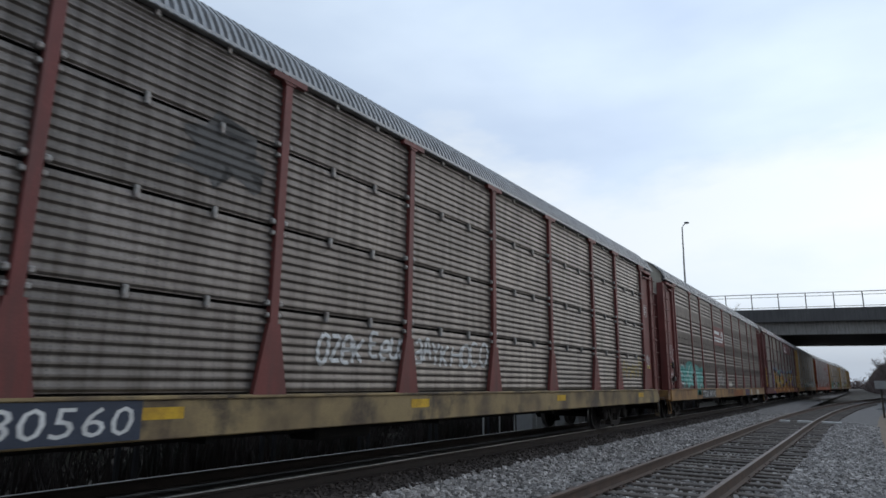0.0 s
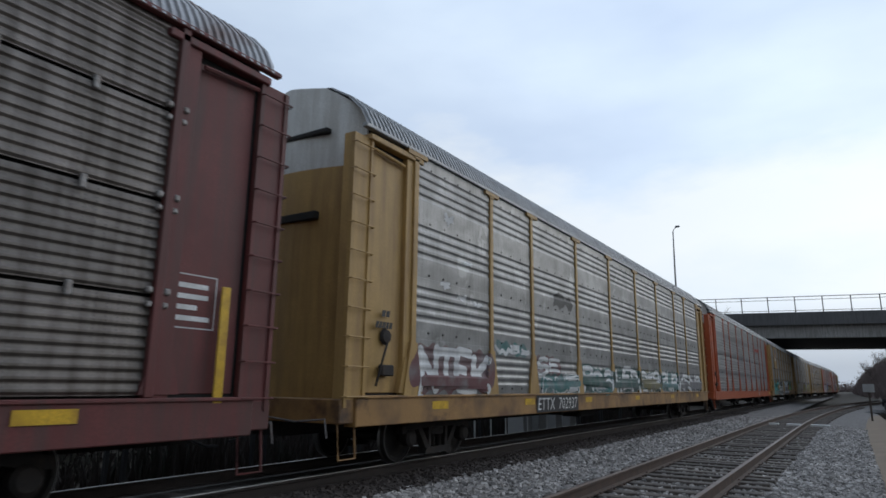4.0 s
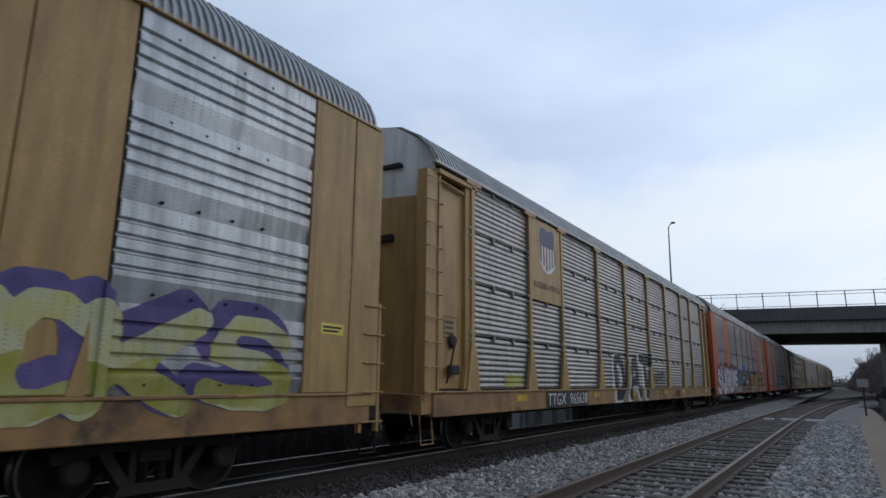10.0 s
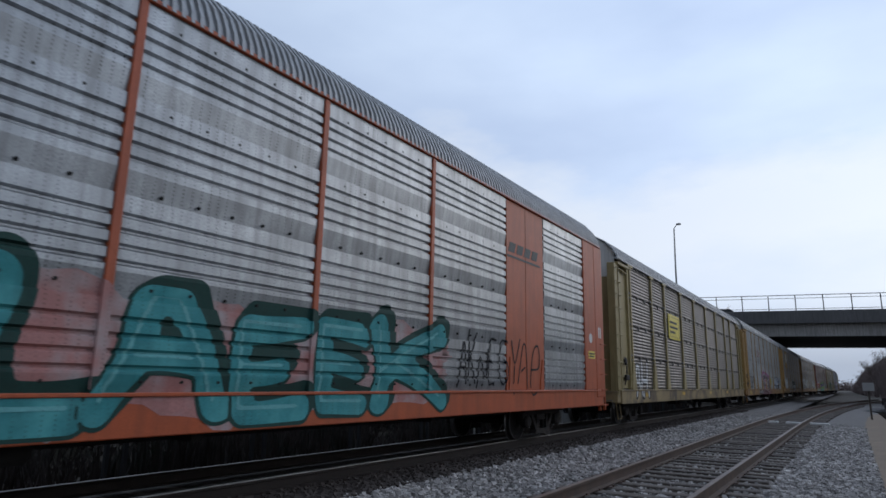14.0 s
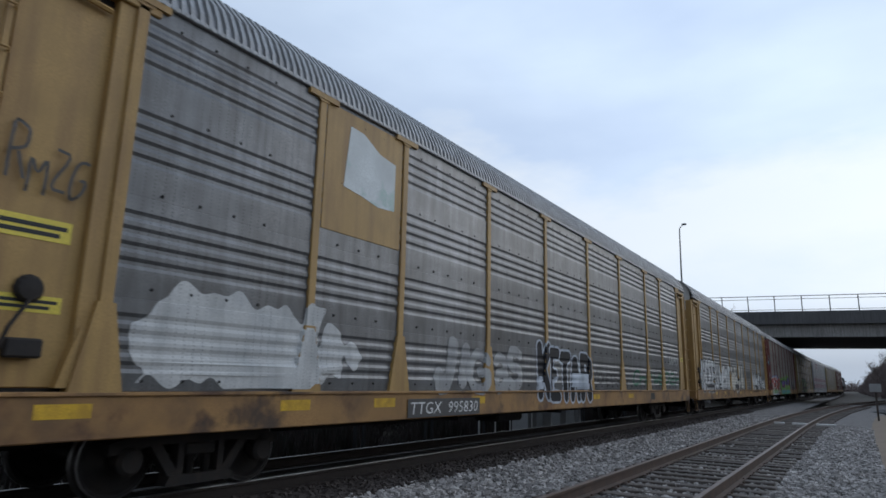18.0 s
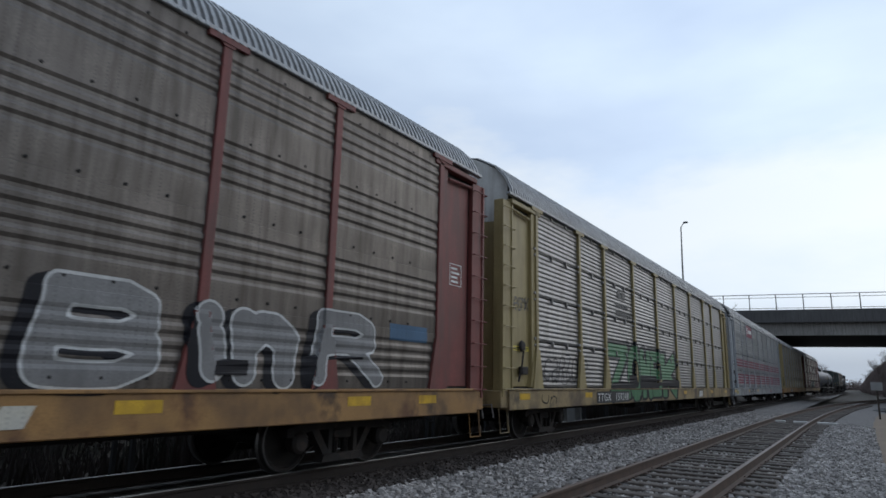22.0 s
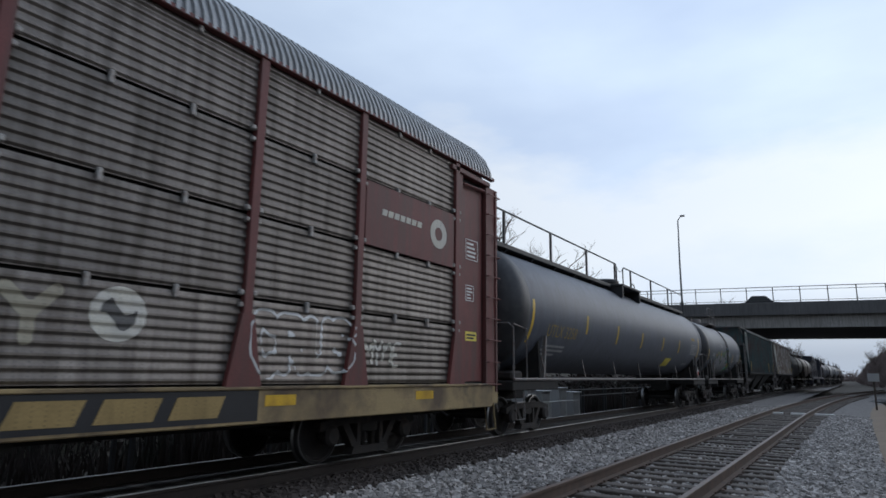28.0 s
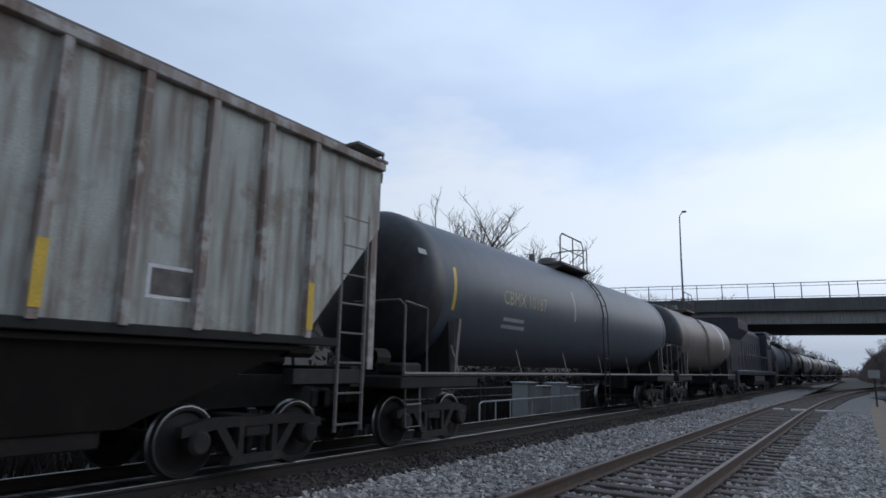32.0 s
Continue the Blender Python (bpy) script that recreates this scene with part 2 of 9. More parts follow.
# brake dust, plus the train's shade on the bed, in one dark base
STAINED = mat("stained_and_shaded_stone", (0.032, 0.026, 0.022), 0.9, scale=4, fine=26, var=0.35, bump=1.0, depth=0.04)
EARTH = mat("dry_winter_ground", (0.058, 0.045, 0.035), 0.95, scale=0.25, fine=9, var=0.35, dirt=(0.040, 0.042, 0.024), amount=0.6, bump=0.8, depth=0.05)
PATH = mat("tan_dirt_path", (0.22, 0.165, 0.115), 0.95, scale=1.2, fine=25, var=0.2, dirt=(0.2, 0.16, 0.12), amount=0.5, bump=0.4)
TIE = mat("creosoted_tie_wood", (0.085, 0.068, 0.055), 0.85, scale=5, fine=50, var=0.4, dirt=(0.16, 0.14, 0.125), amount=0.5, bump=0.6, each=0.3)
RAILTOP = mat("worn_rail_head", (0.22, 0.215, 0.21), 0.36, 0.85, var=0.15)
RUSTTOP = mat("rusted_rail_head", (0.13, 0.10, 0.085), 0.5, 0.4, dirt=RUST, amount=0.5)
RAILSIDE = mat("rusty_rail_web", (0.085, 0.052, 0.036), 0.8, dirt=(0.035, 0.028, 0.024), amount=0.5)
CONCRETE = mat("stained_bridge_concrete", (0.33, 0.315, 0.295), 0.85, scale=0.4, fine=12, var=0.2, dirt=(0.075, 0.072, 0.07), amount=0.5, streak=True)
# darker than the fascia girder's concrete
DARKCONC = mat("dark_grey_concrete", (0.125, 0.122, 0.122), 0.85, scale=0.4, fine=12, var=0.25, dirt=(0.06, 0.058, 0.057), amount=0.5, streak=True)
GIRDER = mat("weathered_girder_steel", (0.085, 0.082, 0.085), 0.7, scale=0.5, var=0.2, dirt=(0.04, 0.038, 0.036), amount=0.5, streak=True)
FENCEM = mat("dark_fence_pipe", (0.022, 0.022, 0.024), 0.6, 0.2)
# main line rail web, darker than the siding's
RAILDARK = mat("dark_rail_web", (0.034, 0.024, 0.019), 0.85, dirt=(0.02, 0.016, 0.014), amount=0.5)
SCRUB = mat("brown_winter_scrub", (0.030, 0.021, 0.017), 0.95, scale=0.6, fine=8, var=0.45, other=(0.016, 0.018, 0.011), blend=0.54)
GALVPOLE = mat("grey_lamp_pole", (0.16, 0.165, 0.17), 0.5, 0.4)
BARK = mat("bare_winter_bark", (0.085, 0.068, 0.055), 0.9, scale=3, fine=20, var=0.3)
TWIG = mat("bare_winter_twigs", (0.10, 0.075, 0.060), 0.9, scale=3, fine=20, var=0.3)
DRYGRASS = mat("dry_weed_stalks", (0.045, 0.034, 0.026), 0.95, scale=0.7, fine=8, var=0.4, other=(0.05, 0.06, 0.03), blend=0.56)
LEAFY = mat("dark_evergreen_shrub", (0.024, 0.026, 0.017), 0.95, scale=0.9, fine=10, var=0.4, other=(0.040, 0.033, 0.024), blend=0.55)
BANK = mat("brown_bank_earth", (0.15, 0.118, 0.10), 0.95, scale=0.2, fine=5, var=0.35, bump=0.8, depth=0.1)
BRUSH = mat("brown_leafless_brush", (0.19, 0.150, 0.138), 0.95, scale=0.12, fine=3, var=0.35)
ASPHALT = mat("road_asphalt", (0.055, 0.055, 0.057), 0.85, scale=1, fine=30, var=0.2)
CABINET = mat("pale_equipment_cabinet", (0.38, 0.38, 0.37), 0.5, 0.2, var=0.1)
CARPAINT = mat("dark_car_paint", (0.02, 0.021, 0.025), 0.25, var=0.1, bump=0)

# ---- mesh building ----


def blotch(m, col, scale, lo, hi, stretch=(1, 1, 1), most=0.85):
    """Soft-edged patches of rust or grime over a finished surface."""
    nt = m.node_tree
    base = nt.nodes["Principled BSDF"].inputs["Base Color"]
    co, info, add, mp = (nt.nodes.new("ShaderNode" + k) for k in ("TexCoord", "ObjectInfo", "VectorMath", "Mapping"))
    add.operation = "MULTIPLY_ADD"
    add.inputs[1].default_value = (7.0, 13.0, 5.0)
    nt.links.new(info.outputs["Random"], add.inputs[0])
    nt.links.new(co.outputs["Object"], add.inputs[2])
    mp.inputs["Scale"].default_value = stretch
    nt.links.new(add.outputs[0], mp.inputs[0])
    n = nt.nodes.new("ShaderNodeTexNoise")
    n.inputs["Scale"].default_value, n.inputs["Detail"].default_value, n.inputs["Roughness"].default_value = scale, 7.0, 0.62
    nt.links.new(mp.outputs[0], n.inputs[0])
    r, x = nt.nodes.new("ShaderNodeMapRange"), nt.nodes.new("ShaderNodeMix")
    r.inputs[1].default_value, r.inputs[2].default_value, r.inputs[4].default_value = lo, hi, most
    nt.links.new(n.outputs[0], r.inputs[0])
    x.data_type = "RGBA"
    nt.links.new(r.outputs[0], x.inputs[0])
    nt.links.new(base.links[0].from_socket, x.inputs[6])
    x.inputs[7].default_value = (*col, 1)
    nt.links.new(x.outputs[2], base)


blotch(SILLYEL, (0.13, 0.055, 0.022), 1.4, 0.54, 0.68)
blotch(SILLYEL, (0.035, 0.024, 0.018), 0.7, 0.56, 0.66)
blotch(SILLPALE, (0.045, 0.032, 0.024), 0.9, 0.54, 0.64)
blotch(PANEL_TAN, (0.085, 0.070, 0.060), 1.1, 0.52, 0.76, (1, 1, 0.4), 0.5)
blotch(PANEL_GREY, (0.11, 0.10, 0.095), 1.1, 0.50, 0.75, (1, 1, 0.4), 0.6)
blotch(PANEL_DARK, (0.09, 0.085, 0.08), 1.0, 0.46, 0.72, (1, 1, 0.4), 0.55)
blotch(PANEL_PATCHED, (0.40, 0.41, 0.41), 1.6, 0.60, 0.64, (1, 1, 0.8), 0.5)
blotch(HOPG, (0.060, 0.030, 0.026), 0.9, 0.50, 0.66)
blotch(HOPW, (0.15, 0.10, 0.07), 1.3, 0.55, 0.70)
blotch(RUSTRIB, (0.42, 0.40, 0.37), 2.4, 0.50, 0.60)
blotch(HOPU, (0.040, 0.025, 0.016), 1.1, 0.56, 0.72)
blotch(CAST, (0.045, 0.030, 0.022), 5.0, 0.55, 0.70)


class Geo:
    """Collects vertices and faces of one part."""

    def __init__(self):
        self.v, self.f = [], []

    def add(self, vs, fs):
        n = len(self.v)
        self.v += [tuple(p) for p in vs]
        self.f += [tuple(i + n for i in q) for q in fs]
        return self

    def box(self, x0, x1, y0, y1, z0, z1):
        return self.add([(x, y, z) for z in (z0, z1) for y in (y0, y1) for x in (x0, x1)],
                        [(0, 2, 3, 1), (4, 5, 7, 6), (0, 1, 5, 4), (1, 3, 7, 5), (3, 2, 6, 7), (2, 0, 4, 6)])

    def cbox(self, x0, x1, y0, y1, z0, z1, c=0.01):
        """A box with worn, chamfered edges."""
        vs, fs = [], []
        lo, hi = (x0, y0, z0), (x1, y1, z1)
        idx = {}
        for sx in (0, 1):
            for sy in (0, 1):
                for sz in (0, 1):
                    s = (sx, sy, sz)
                    for a in range(3):
                        p = [(hi if s[k] else lo)[k] + (0 if k == a else (-c if s[k] else c)) for k in range(3)]
                        idx[s, a] = len(vs)
                        vs.append(p)
        for a in range(3):
            b, d = [k for k in range(3) if k != a]
            for s in (0, 1):
                ring = []
                for u, w in ((0, 0), (1, 0), (1, 1), (0, 1)):
                    key = [0, 0, 0]
                    key[a], key[b], key[d] = s, u, w
                    ring.append(idx[tuple(key), a])
                fs.append(ring)
        for a in range(3):
            b, d = [k for k in range(3) if k != a]
            for u in (0, 1):
                for w in (0, 1):
                    k0, k1 = [0, 0, 0], [0, 0, 0]
                    k0[b], k0[d], k1[b], k1[d] = u, w, u, w
                    k0[a], k1[a] = 0, 1
                    fs.append((idx[tuple(k0), b], idx[tuple(k1), b], idx[tuple(k1), d], idx[tuple(k0), d]))
        for sx in (0, 1):
            for sy in (0, 1):
                for sz in (0, 1):
                    fs.append(tuple(idx[(sx, sy, sz), a] for a in range(3)))
        return self.add(vs, fs)

    def prism(self, pts, a0, a1, axis="x"):
        """A polygon (in the two other axes, in order) pushed along axis from a0 to a1."""
        n = len(pts)
        put = {"x": lambda a, p: (a, p[0], p[1]), "y": lambda a, p: (p[0], a, p[1]), "z": lambda a, p: (p[0], p[1], a)}[axis]
        vs = [put(a, p) for a in (a0, a1) for p in pts]
        return self.add(vs, [tuple(range(n))[::-1], tuple(range(n, 2 * n))] + [(i, (i + 1) % n, n + (i + 1) % n, n + i) for i in range(n)])

    def tube(self, pts, r, n=6, r1=None, cap=True):
        """A round bar along a line of points."""
        pts = [Vector(p) for p in pts]
        vs, fs = [], []
        for i, p in enumerate(pts):
            d = (pts[min(i + 1, len(pts) - 1)] - pts[max(i - 1, 0)]).normalized()
            u = d.orthogonal().normalized() if abs(d.z) > 0.95 else d.cross(Vector((0, 0, 1))).normalized()
            w = d.cross(u)
            rr = r if r1 is None else r + (r1 - r) * i / (len(pts) - 1)
            vs += [p + (u * math.cos(2 * math.pi * k / n) + w * math.sin(2 * math.pi * k / n)) * rr for k in range(n)]
        for i in range(len(pts) - 1):
            fs += [(i * n + k, i * n + (k + 1) % n, (i + 1) * n + (k + 1) % n, (i + 1) * n + k) for k in range(n)]
        if cap:
            fs += [tuple(range(n))[::-1], tuple((len(pts) - 1) * n + k for k in range(n))]
        return self.add(vs, fs)

    def lathe(self, prof, cx, cz, n=24, axis="x", base=0.0):
        """A profile of (radius, along) turned about an axis through (base, cx, cz) or along y."""
        vs, fs = [], []
        for r, a in prof:
            for k in range(n):
                c, s = r * math.cos(2 * math.pi * k / n), r * math.sin(2 * math.pi * k / n)
                vs.append((base + a, cx + c, cz + s) if axis == "x" else ((cx + c, base + a, cz + s) if axis == "y" else (cx + c, cz + s, base + a)))
        for i in range(len(prof) - 1):
            fs += [(i * n + k, i * n + (k + 1) % n, (i + 1) * n + (k + 1) % n, (i + 1) * n + k) for k in range(n)]
        return self.add(vs, fs)


def mesh(name, geo, material, smooth=False):
    me = bpy.data.meshes.new(name)
    me.from_pydata(geo.v, [], geo.f)
    bm = bmesh.new()
    bm.from_mesh(me)
    bmesh.ops.recalc_face_normals(bm, faces=bm.faces)
    bm.to_mesh(me)
    bm.free()
    if smooth:
        me.shade_smooth()
        me.set_sharp_from_angle(angle=radians(38))
    me.materials.append(material)
    return me


CACHE = {}


def part(name, geo, material, parent=None, label="", smooth=False, key=None, at=None):
    """One mesh object under a thing or a part. key: alike parts share one mesh; geo may then be a function."""
    if key is not None:
        key = (key, material.name)
        if key not in CACHE:
            CACHE[key] = mesh(name, geo() if callable(geo) else geo, material, smooth)
        me = CACHE[key]
    else:
        me = mesh(name, geo() if callable(geo) else geo, material, smooth)
    ob = new(name, me)
    if parent:
        ob.parent = parent
    if at:
        ob.location = at
    if label:
        tagged(ob, label)
    return ob


def thing(name, label, category, at=(0, 0, 0), group="", kind=""):
    return tagged(new(name), label, category, group, kind) if not at else place(tagged(new(name), label, category, group, kind), at)


def place(ob, at):
    ob.location = at
    return ob

# ---- the lines: the main line under the train, and a siding that bends away ----
MAIN_X, SIDE_X = -7.571, -2.546
SPEED = 18.33
BENDS = ((85.0, 135.0, 1 / 1500), (164.0, 314.0, -1 / 1500))


def on_main(s):
    """Place and heading on the main line, s metres along it from beside the camera: straight, then a slight bend right and back left."""
    x, turn = MAIN_X, 0.0
    done = 0.0
    for a, b, k in BENDS:
        x += turn * max(0.0, min(s, a) - done)
        run = max(0.0, min(s, b) - a)
        x += turn * run + k * run * run / 2
        turn += k * run
        done = b
    x += turn * max(0.0, s - done)
    return x, s, -math.atan(turn)


def on_siding(s):
    if s <= 25:
        return SIDE_X, s, 0.0
    if s <= 80:
        return SIDE_X + 0.0011 * (s - 25) ** 2, s, -math.atan(0.0022 * (s - 25))
    return SIDE_X + 3.33 + 0.121 * (s - 80), s, -math.atan(0.121)


def swept(profile, route, stops):
    """A cross-section of (side, height) points carried along a route."""
    g = Geo()
    n = len(profile)
    vs, fs = [], []
    for s in stops:
        x, y, a = route(s)
        vs += [(x + u * math.cos(a), y + u * math.sin(a), z) for u, z in profile]
    for i in range(len(stops) - 1):
        fs += [(i * n + k, i * n + (k + 1) % n, (i + 1) * n + (k + 1) % n, (i + 1) * n + k) for k in range(n)]
    fs += [tuple(range(n)), tuple((len(stops) - 1) * n + k for k in range(n))[::-1]]
    return g.add(vs, fs)


MAIN_STOPS = [-60, 0, 60, 85] + [85 + 8 * i for i in range(1, 22)] + [280 + 60 * i for i in range(11)]
SIDE_STOPS = [-40, 0, 15, 25] + [25 + 5 * i for i in range(1, 12)] + [92, 104]


def rail_track(name, route, stops, label, head, web_paint):
    line = thing(name, label, "railway track")
    for side in (-0.7525, 0.7525):
        web = [(-0.07, -0.172), (0.07, -0.172), (0.07, -0.16), (0.012, -0.145), (0.010, -0.05), (0.034, -0.04), (0.036, -0.006),
               (-0.036, -0.006), (-0.034, -0.04), (-0.010, -0.05), (-0.012, -0.145), (-0.07, -0.16)]
        rail = part("rail", swept([(u + side, z) for u, z in web], route, stops), web_paint, line)
        part("rail_head", swept([(side - 0.034, -0.008), (side + 0.034, -0.008), (side + 0.030, 0.0), (side - 0.030, 0.0)], route, stops),
             head, rail, "worn running surface")
    return line


main_track = rail_track("main_track", on_main, MAIN_STOPS, "main line railway track on stained crushed stone under the train", RAILTOP, RAILDARK)
siding_track = rail_track("siding_track", on_siding, SIDE_STOPS, "rusty siding track on wooden ties in grey ballast", RUSTTOP, RAILSIDE)

# ground, ballast beds, path
ground_geo = Geo()
gx, gy = [-1800, -300, -60, -24, -14, -10.6, 1.6, 4, 14, 26, 400, 1800], [-300, -40, 0, 40, 100, 200, 400, 900, 2600]
# beyond x = 14 an unseen rise is added to darken low reflections
gz = {-14: -0.75, -10.6: -0.75, 1.6: -0.5, 4: -0.5, 26: 5.5, 400: 6.0, 1800: 6.0}
vs = [(x, y, (2.4 if y <= 100 else -0.9) if x == -24 else gz.get(x, -0.9 if x < -14 else -0.45)) for y in gy for x in gx]
ground_geo.add(vs, [(j * 12 + i, j * 12 + i + 1, (j + 1) * 12 + i + 1, (j + 1) * 12 + i) for j in range(len(gy) - 1) for i in range(11)])
ground = tagged(part("ground", ground_geo, EARTH), "winter ground with dry grass and bare soil, an unseen rise added at right", "ground", kind="structure")


def strip(name, prof, y0, y1, step, material, label, wobble=0.0, route=None):
    """A bed of stone or soil: a cross-section along the line with an uneven surface."""
    rng = random.Random(name)
    ys = [y0 + step * i for i in range(int((y1 - y0) / step) + 1)]
    vs, n = [], len(prof)
    for y in ys:
        dx = (route(y)[0] - route(0)[0]) if route else 0
        for k, (x, z) in enumerate(prof):
            e = 0 if k in (0, n - 1) else wobble
            vs.append((x + dx + rng.uniform(-e, e), y, z + rng.uniform(-e, e) * 0.4))
    g = Geo().add(vs, [(j * n + i, j * n + i + 1, (j + 1) * n + i + 1, (j + 1) * n + i) for j in range(len(ys) - 1) for i in range(n - 1)])
    return tagged(part(name, g, material, smooth=True), label, "ballast", kind="structure")


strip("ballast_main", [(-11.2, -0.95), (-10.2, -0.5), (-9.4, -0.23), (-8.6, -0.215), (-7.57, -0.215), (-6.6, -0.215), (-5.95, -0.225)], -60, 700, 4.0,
      STAINED, "stone bed of the main line, darkened by brake dust and painted-in shade", 0.02, on_main)
strip("ballast_between", [(-6.15, -0.235), (-5.6, -0.27), (-5.2, -0.33), (-4.8, -0.36), (-4.4, -0.33), (-4.0, -0.27), (-3.6, -0.25)], -40, 200, 0.5,
      BALLAST, "grey crushed stone between the two tracks", 0.05)
strip("ballast_siding", [(-3.75, -0.255), (-3.2, -0.24), (-2.5, -0.235), (-1.9, -0.24), (-1.25, -0.25), (-0.9, -0.27), (-0.4, -0.31), (0.0, -0.36), (0.35, -0.43)],
      -40, 104, 0.5, BALLAST, "grey crushed stone bed of the siding", 0.03, on_siding)
strip("dirt_path", [(0.05, -0.44), (0.3, -0.40), (0.6, -0.385), (0.95, -0.39), (1.25, -0.42), (1.7, -0.52)], -10, 75, 1.0, PATH, "worn tan dirt path beside the stones", 0.02)


def scatter_stones(name, x0, x1, y0, y1, count, size, z_at, material, label, seed, route=None):
    """Loose angular stones, each a dented eight-cornered lump."""
    r = np.random.default_rng(seed)
    corner = np.array([(a, b, c) for c in (-1, 1) for b in (-1, 1) for a in (-1, 1)], float)
    q = np.array([(0, 2, 3, 1), (4, 5, 7, 6), (0, 1, 5, 4), (1, 3, 7, 5), (3, 2, 6, 7), (2, 0, 4, 6)])
    x, u = r.uniform(x0, x1, count), r.uniform(0, 1, count)
    y = y0 + (y1 - y0) * u ** 1.45
    s = size * r.uniform(0.55, 1.35, count)
    shape = corner[None] * r.uniform(0.45, 1.0, (count, 8, 3)) * np.stack([s, s * r.uniform(0.6, 1.1, count), s * r.uniform(0.5, 0.9, count)], 1)[:, None]
    a = r.uniform(0, 2 * np.pi, count)
    b = r.uniform(-0.9, 0.9, count)
    c0, s0, c1, s1 = np.cos(a)[:, None], np.sin(a)[:, None], np.cos(b)[:, None], np.sin(b)[:, None]
    X, Y, Z = shape[..., 0], shape[..., 1], shape[..., 2]
    Y, Z = Y * c1 - Z * s1, Y * s1 + Z * c1
    X, Y = X * c0 - Y * s0, X * s0 + Y * c0
    dx = np.array([route(t)[0] - route(0)[0] for t in y]) if route else np.zeros(count)
    pts = np.stack([X + (x + dx)[:, None], Y + y[:, None], Z + (z_at(x) + r.uniform(-0.01, 0.02, count))[:, None]], -1).reshape(-1, 3)
    faces = (q[None] + (np.arange(count) * 8)[:, None, None]).reshape(-1, 4)
    me = bpy.data.meshes.new(name)
    me.from_pydata(pts.tolist(), [], faces.tolist())
    me.materials.append(material)
    return tagged(new(name, me), label, "ballast stones", kind="stuff")


stone_nodes = STONE.node_tree
isl = stone_nodes.nodes.new("ShaderNodeNewGeometry")
tone = stone_nodes.nodes.new("ShaderNodeMapRange")
tone.inputs[3].default_value, tone.inputs[4].default_value = 0.35, 1.35
mul = stone_nodes.nodes.new("ShaderNodeVectorMath")
mul.operation = "SCALE"
base_in = stone_nodes.nodes["Principled BSDF"].inputs["Base Color"]
stone_nodes.links.new(base_in.links[0].from_socket, mul.inputs[0])
stone_nodes.links.new(isl.outputs["Random Per Island"], tone.inputs[0])
stone_nodes.links.new(tone.outputs[0], mul.inputs["Scale"])
stone_nodes.links.new(mul.outputs[0], base_in)

BED = lambda x: np.interp(x, [-6.15, -5.6, -5.2, -4.8, -4.4, -4.0, -3.6, -1.25, -0.9, -0.4, 0.0, 0.35], [-0.235, -0.27, -0.33, -0.36, -0.33, -0.27, -0.25, -0.25, -0.27, -0.31, -0.36, -0.43])
scatter_stones("stones_between", -6.0, -3.5, 1.5, 42, 26000, 0.041, BED, STONE, "loose grey crushed stones between the tracks", 1)
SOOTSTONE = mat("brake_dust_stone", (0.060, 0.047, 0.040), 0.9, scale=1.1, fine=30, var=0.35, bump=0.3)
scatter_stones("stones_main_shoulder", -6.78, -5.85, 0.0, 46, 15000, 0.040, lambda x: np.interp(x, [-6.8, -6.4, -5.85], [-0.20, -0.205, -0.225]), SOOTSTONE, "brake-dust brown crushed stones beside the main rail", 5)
scatter_stones("stones_shoulder", -1.35, 0.3, 3.5, 34, 18000, 0.040, BED, STONE, "loose grey crushed stones beside the siding", 2, on_siding)
scatter_stones("stones_in_siding", -3.7, -1.3, 3.0, 30, 13000, 0.033, lambda x: np.full_like(x, -0.235), STONE, "crushed stones between the siding ties", 3, on_siding)

for name, x0, x1, y1, count, height, route in (("stones_between_near", -6.0, -3.5, 1.6, 5000, BED, None), ("stones_shoulder_near", -1.35, 0.3, 3.6, 5000, BED, on_siding),
                                               ("stones_in_siding_near", -3.7, -1.3, 3.1, 4500, lambda x: np.full_like(x, -0.235), on_siding)):
    scatter_stones(name, x0, x1, -6.0, y1, count, 0.041, height, STONE, "loose grey crushed stones at the near end of the siding", 9, route)

tie_geo = Geo().cbox(-1.3, 1.3, -0.11, 0.11, -0.36, -0.178, 0.012)
plate_geo = lambda: Geo().box(-0.09, 0.09, -0.1, 0.1, -0.18, -0.168).box(-0.10, -0.075, -0.02, 0.02, -0.168, -0.145).box(0.075, 0.1, -0.02, 0.02, -0.168, -0.145)
rng = random.Random(4)
for i in range(130):
    x, y, a = on_siding(1.5 + i * 0.52)
    tie = part("tie", tie_geo, TIE, siding_track, key="tie")
    tie.matrix_local = Matrix.Translation((x + rng.uniform(-0.04, 0.04), y + rng.uniform(-0.02, 0.02), rng.uniform(-0.012, 0.006))) @ Matrix.Rotation(a + rng.uniform(-0.02, 0.02), 4, "Z")
    if i < 50:
        for side in (-0.7525, 0.7525):
            part("tie_plate", plate_geo, RAILSIDE, tie, key="tie_plate", at=(side, 0, 0))
for i in range(90):
    x, y, a = on_main(-2 + i * 0.52)
    tie = part("tie", tie_geo, TIE, main_track, key="tie")
    tie.location = (x + rng.uniform(-0.03, 0.03), y, -0.036)

for i in range(1, 16):
    x, y, a = on_siding(1.5 - i * 0.52)
    tie = part("tie", tie_geo, TIE, siding_track, key="tie")
    tie.matrix_local = Matrix.Translation((x, y, -0.004)) @ Matrix.Rotation(a + rng.uniform(-0.02, 0.02), 4, "Z")
    for side in (-0.7525, 0.7525):
        part("tie_plate", plate_geo, RAILSIDE, tie, key="tie_plate", at=(side, 0, 0))

# ---- train: how cars are made ----
CARS = []
L = 27.62
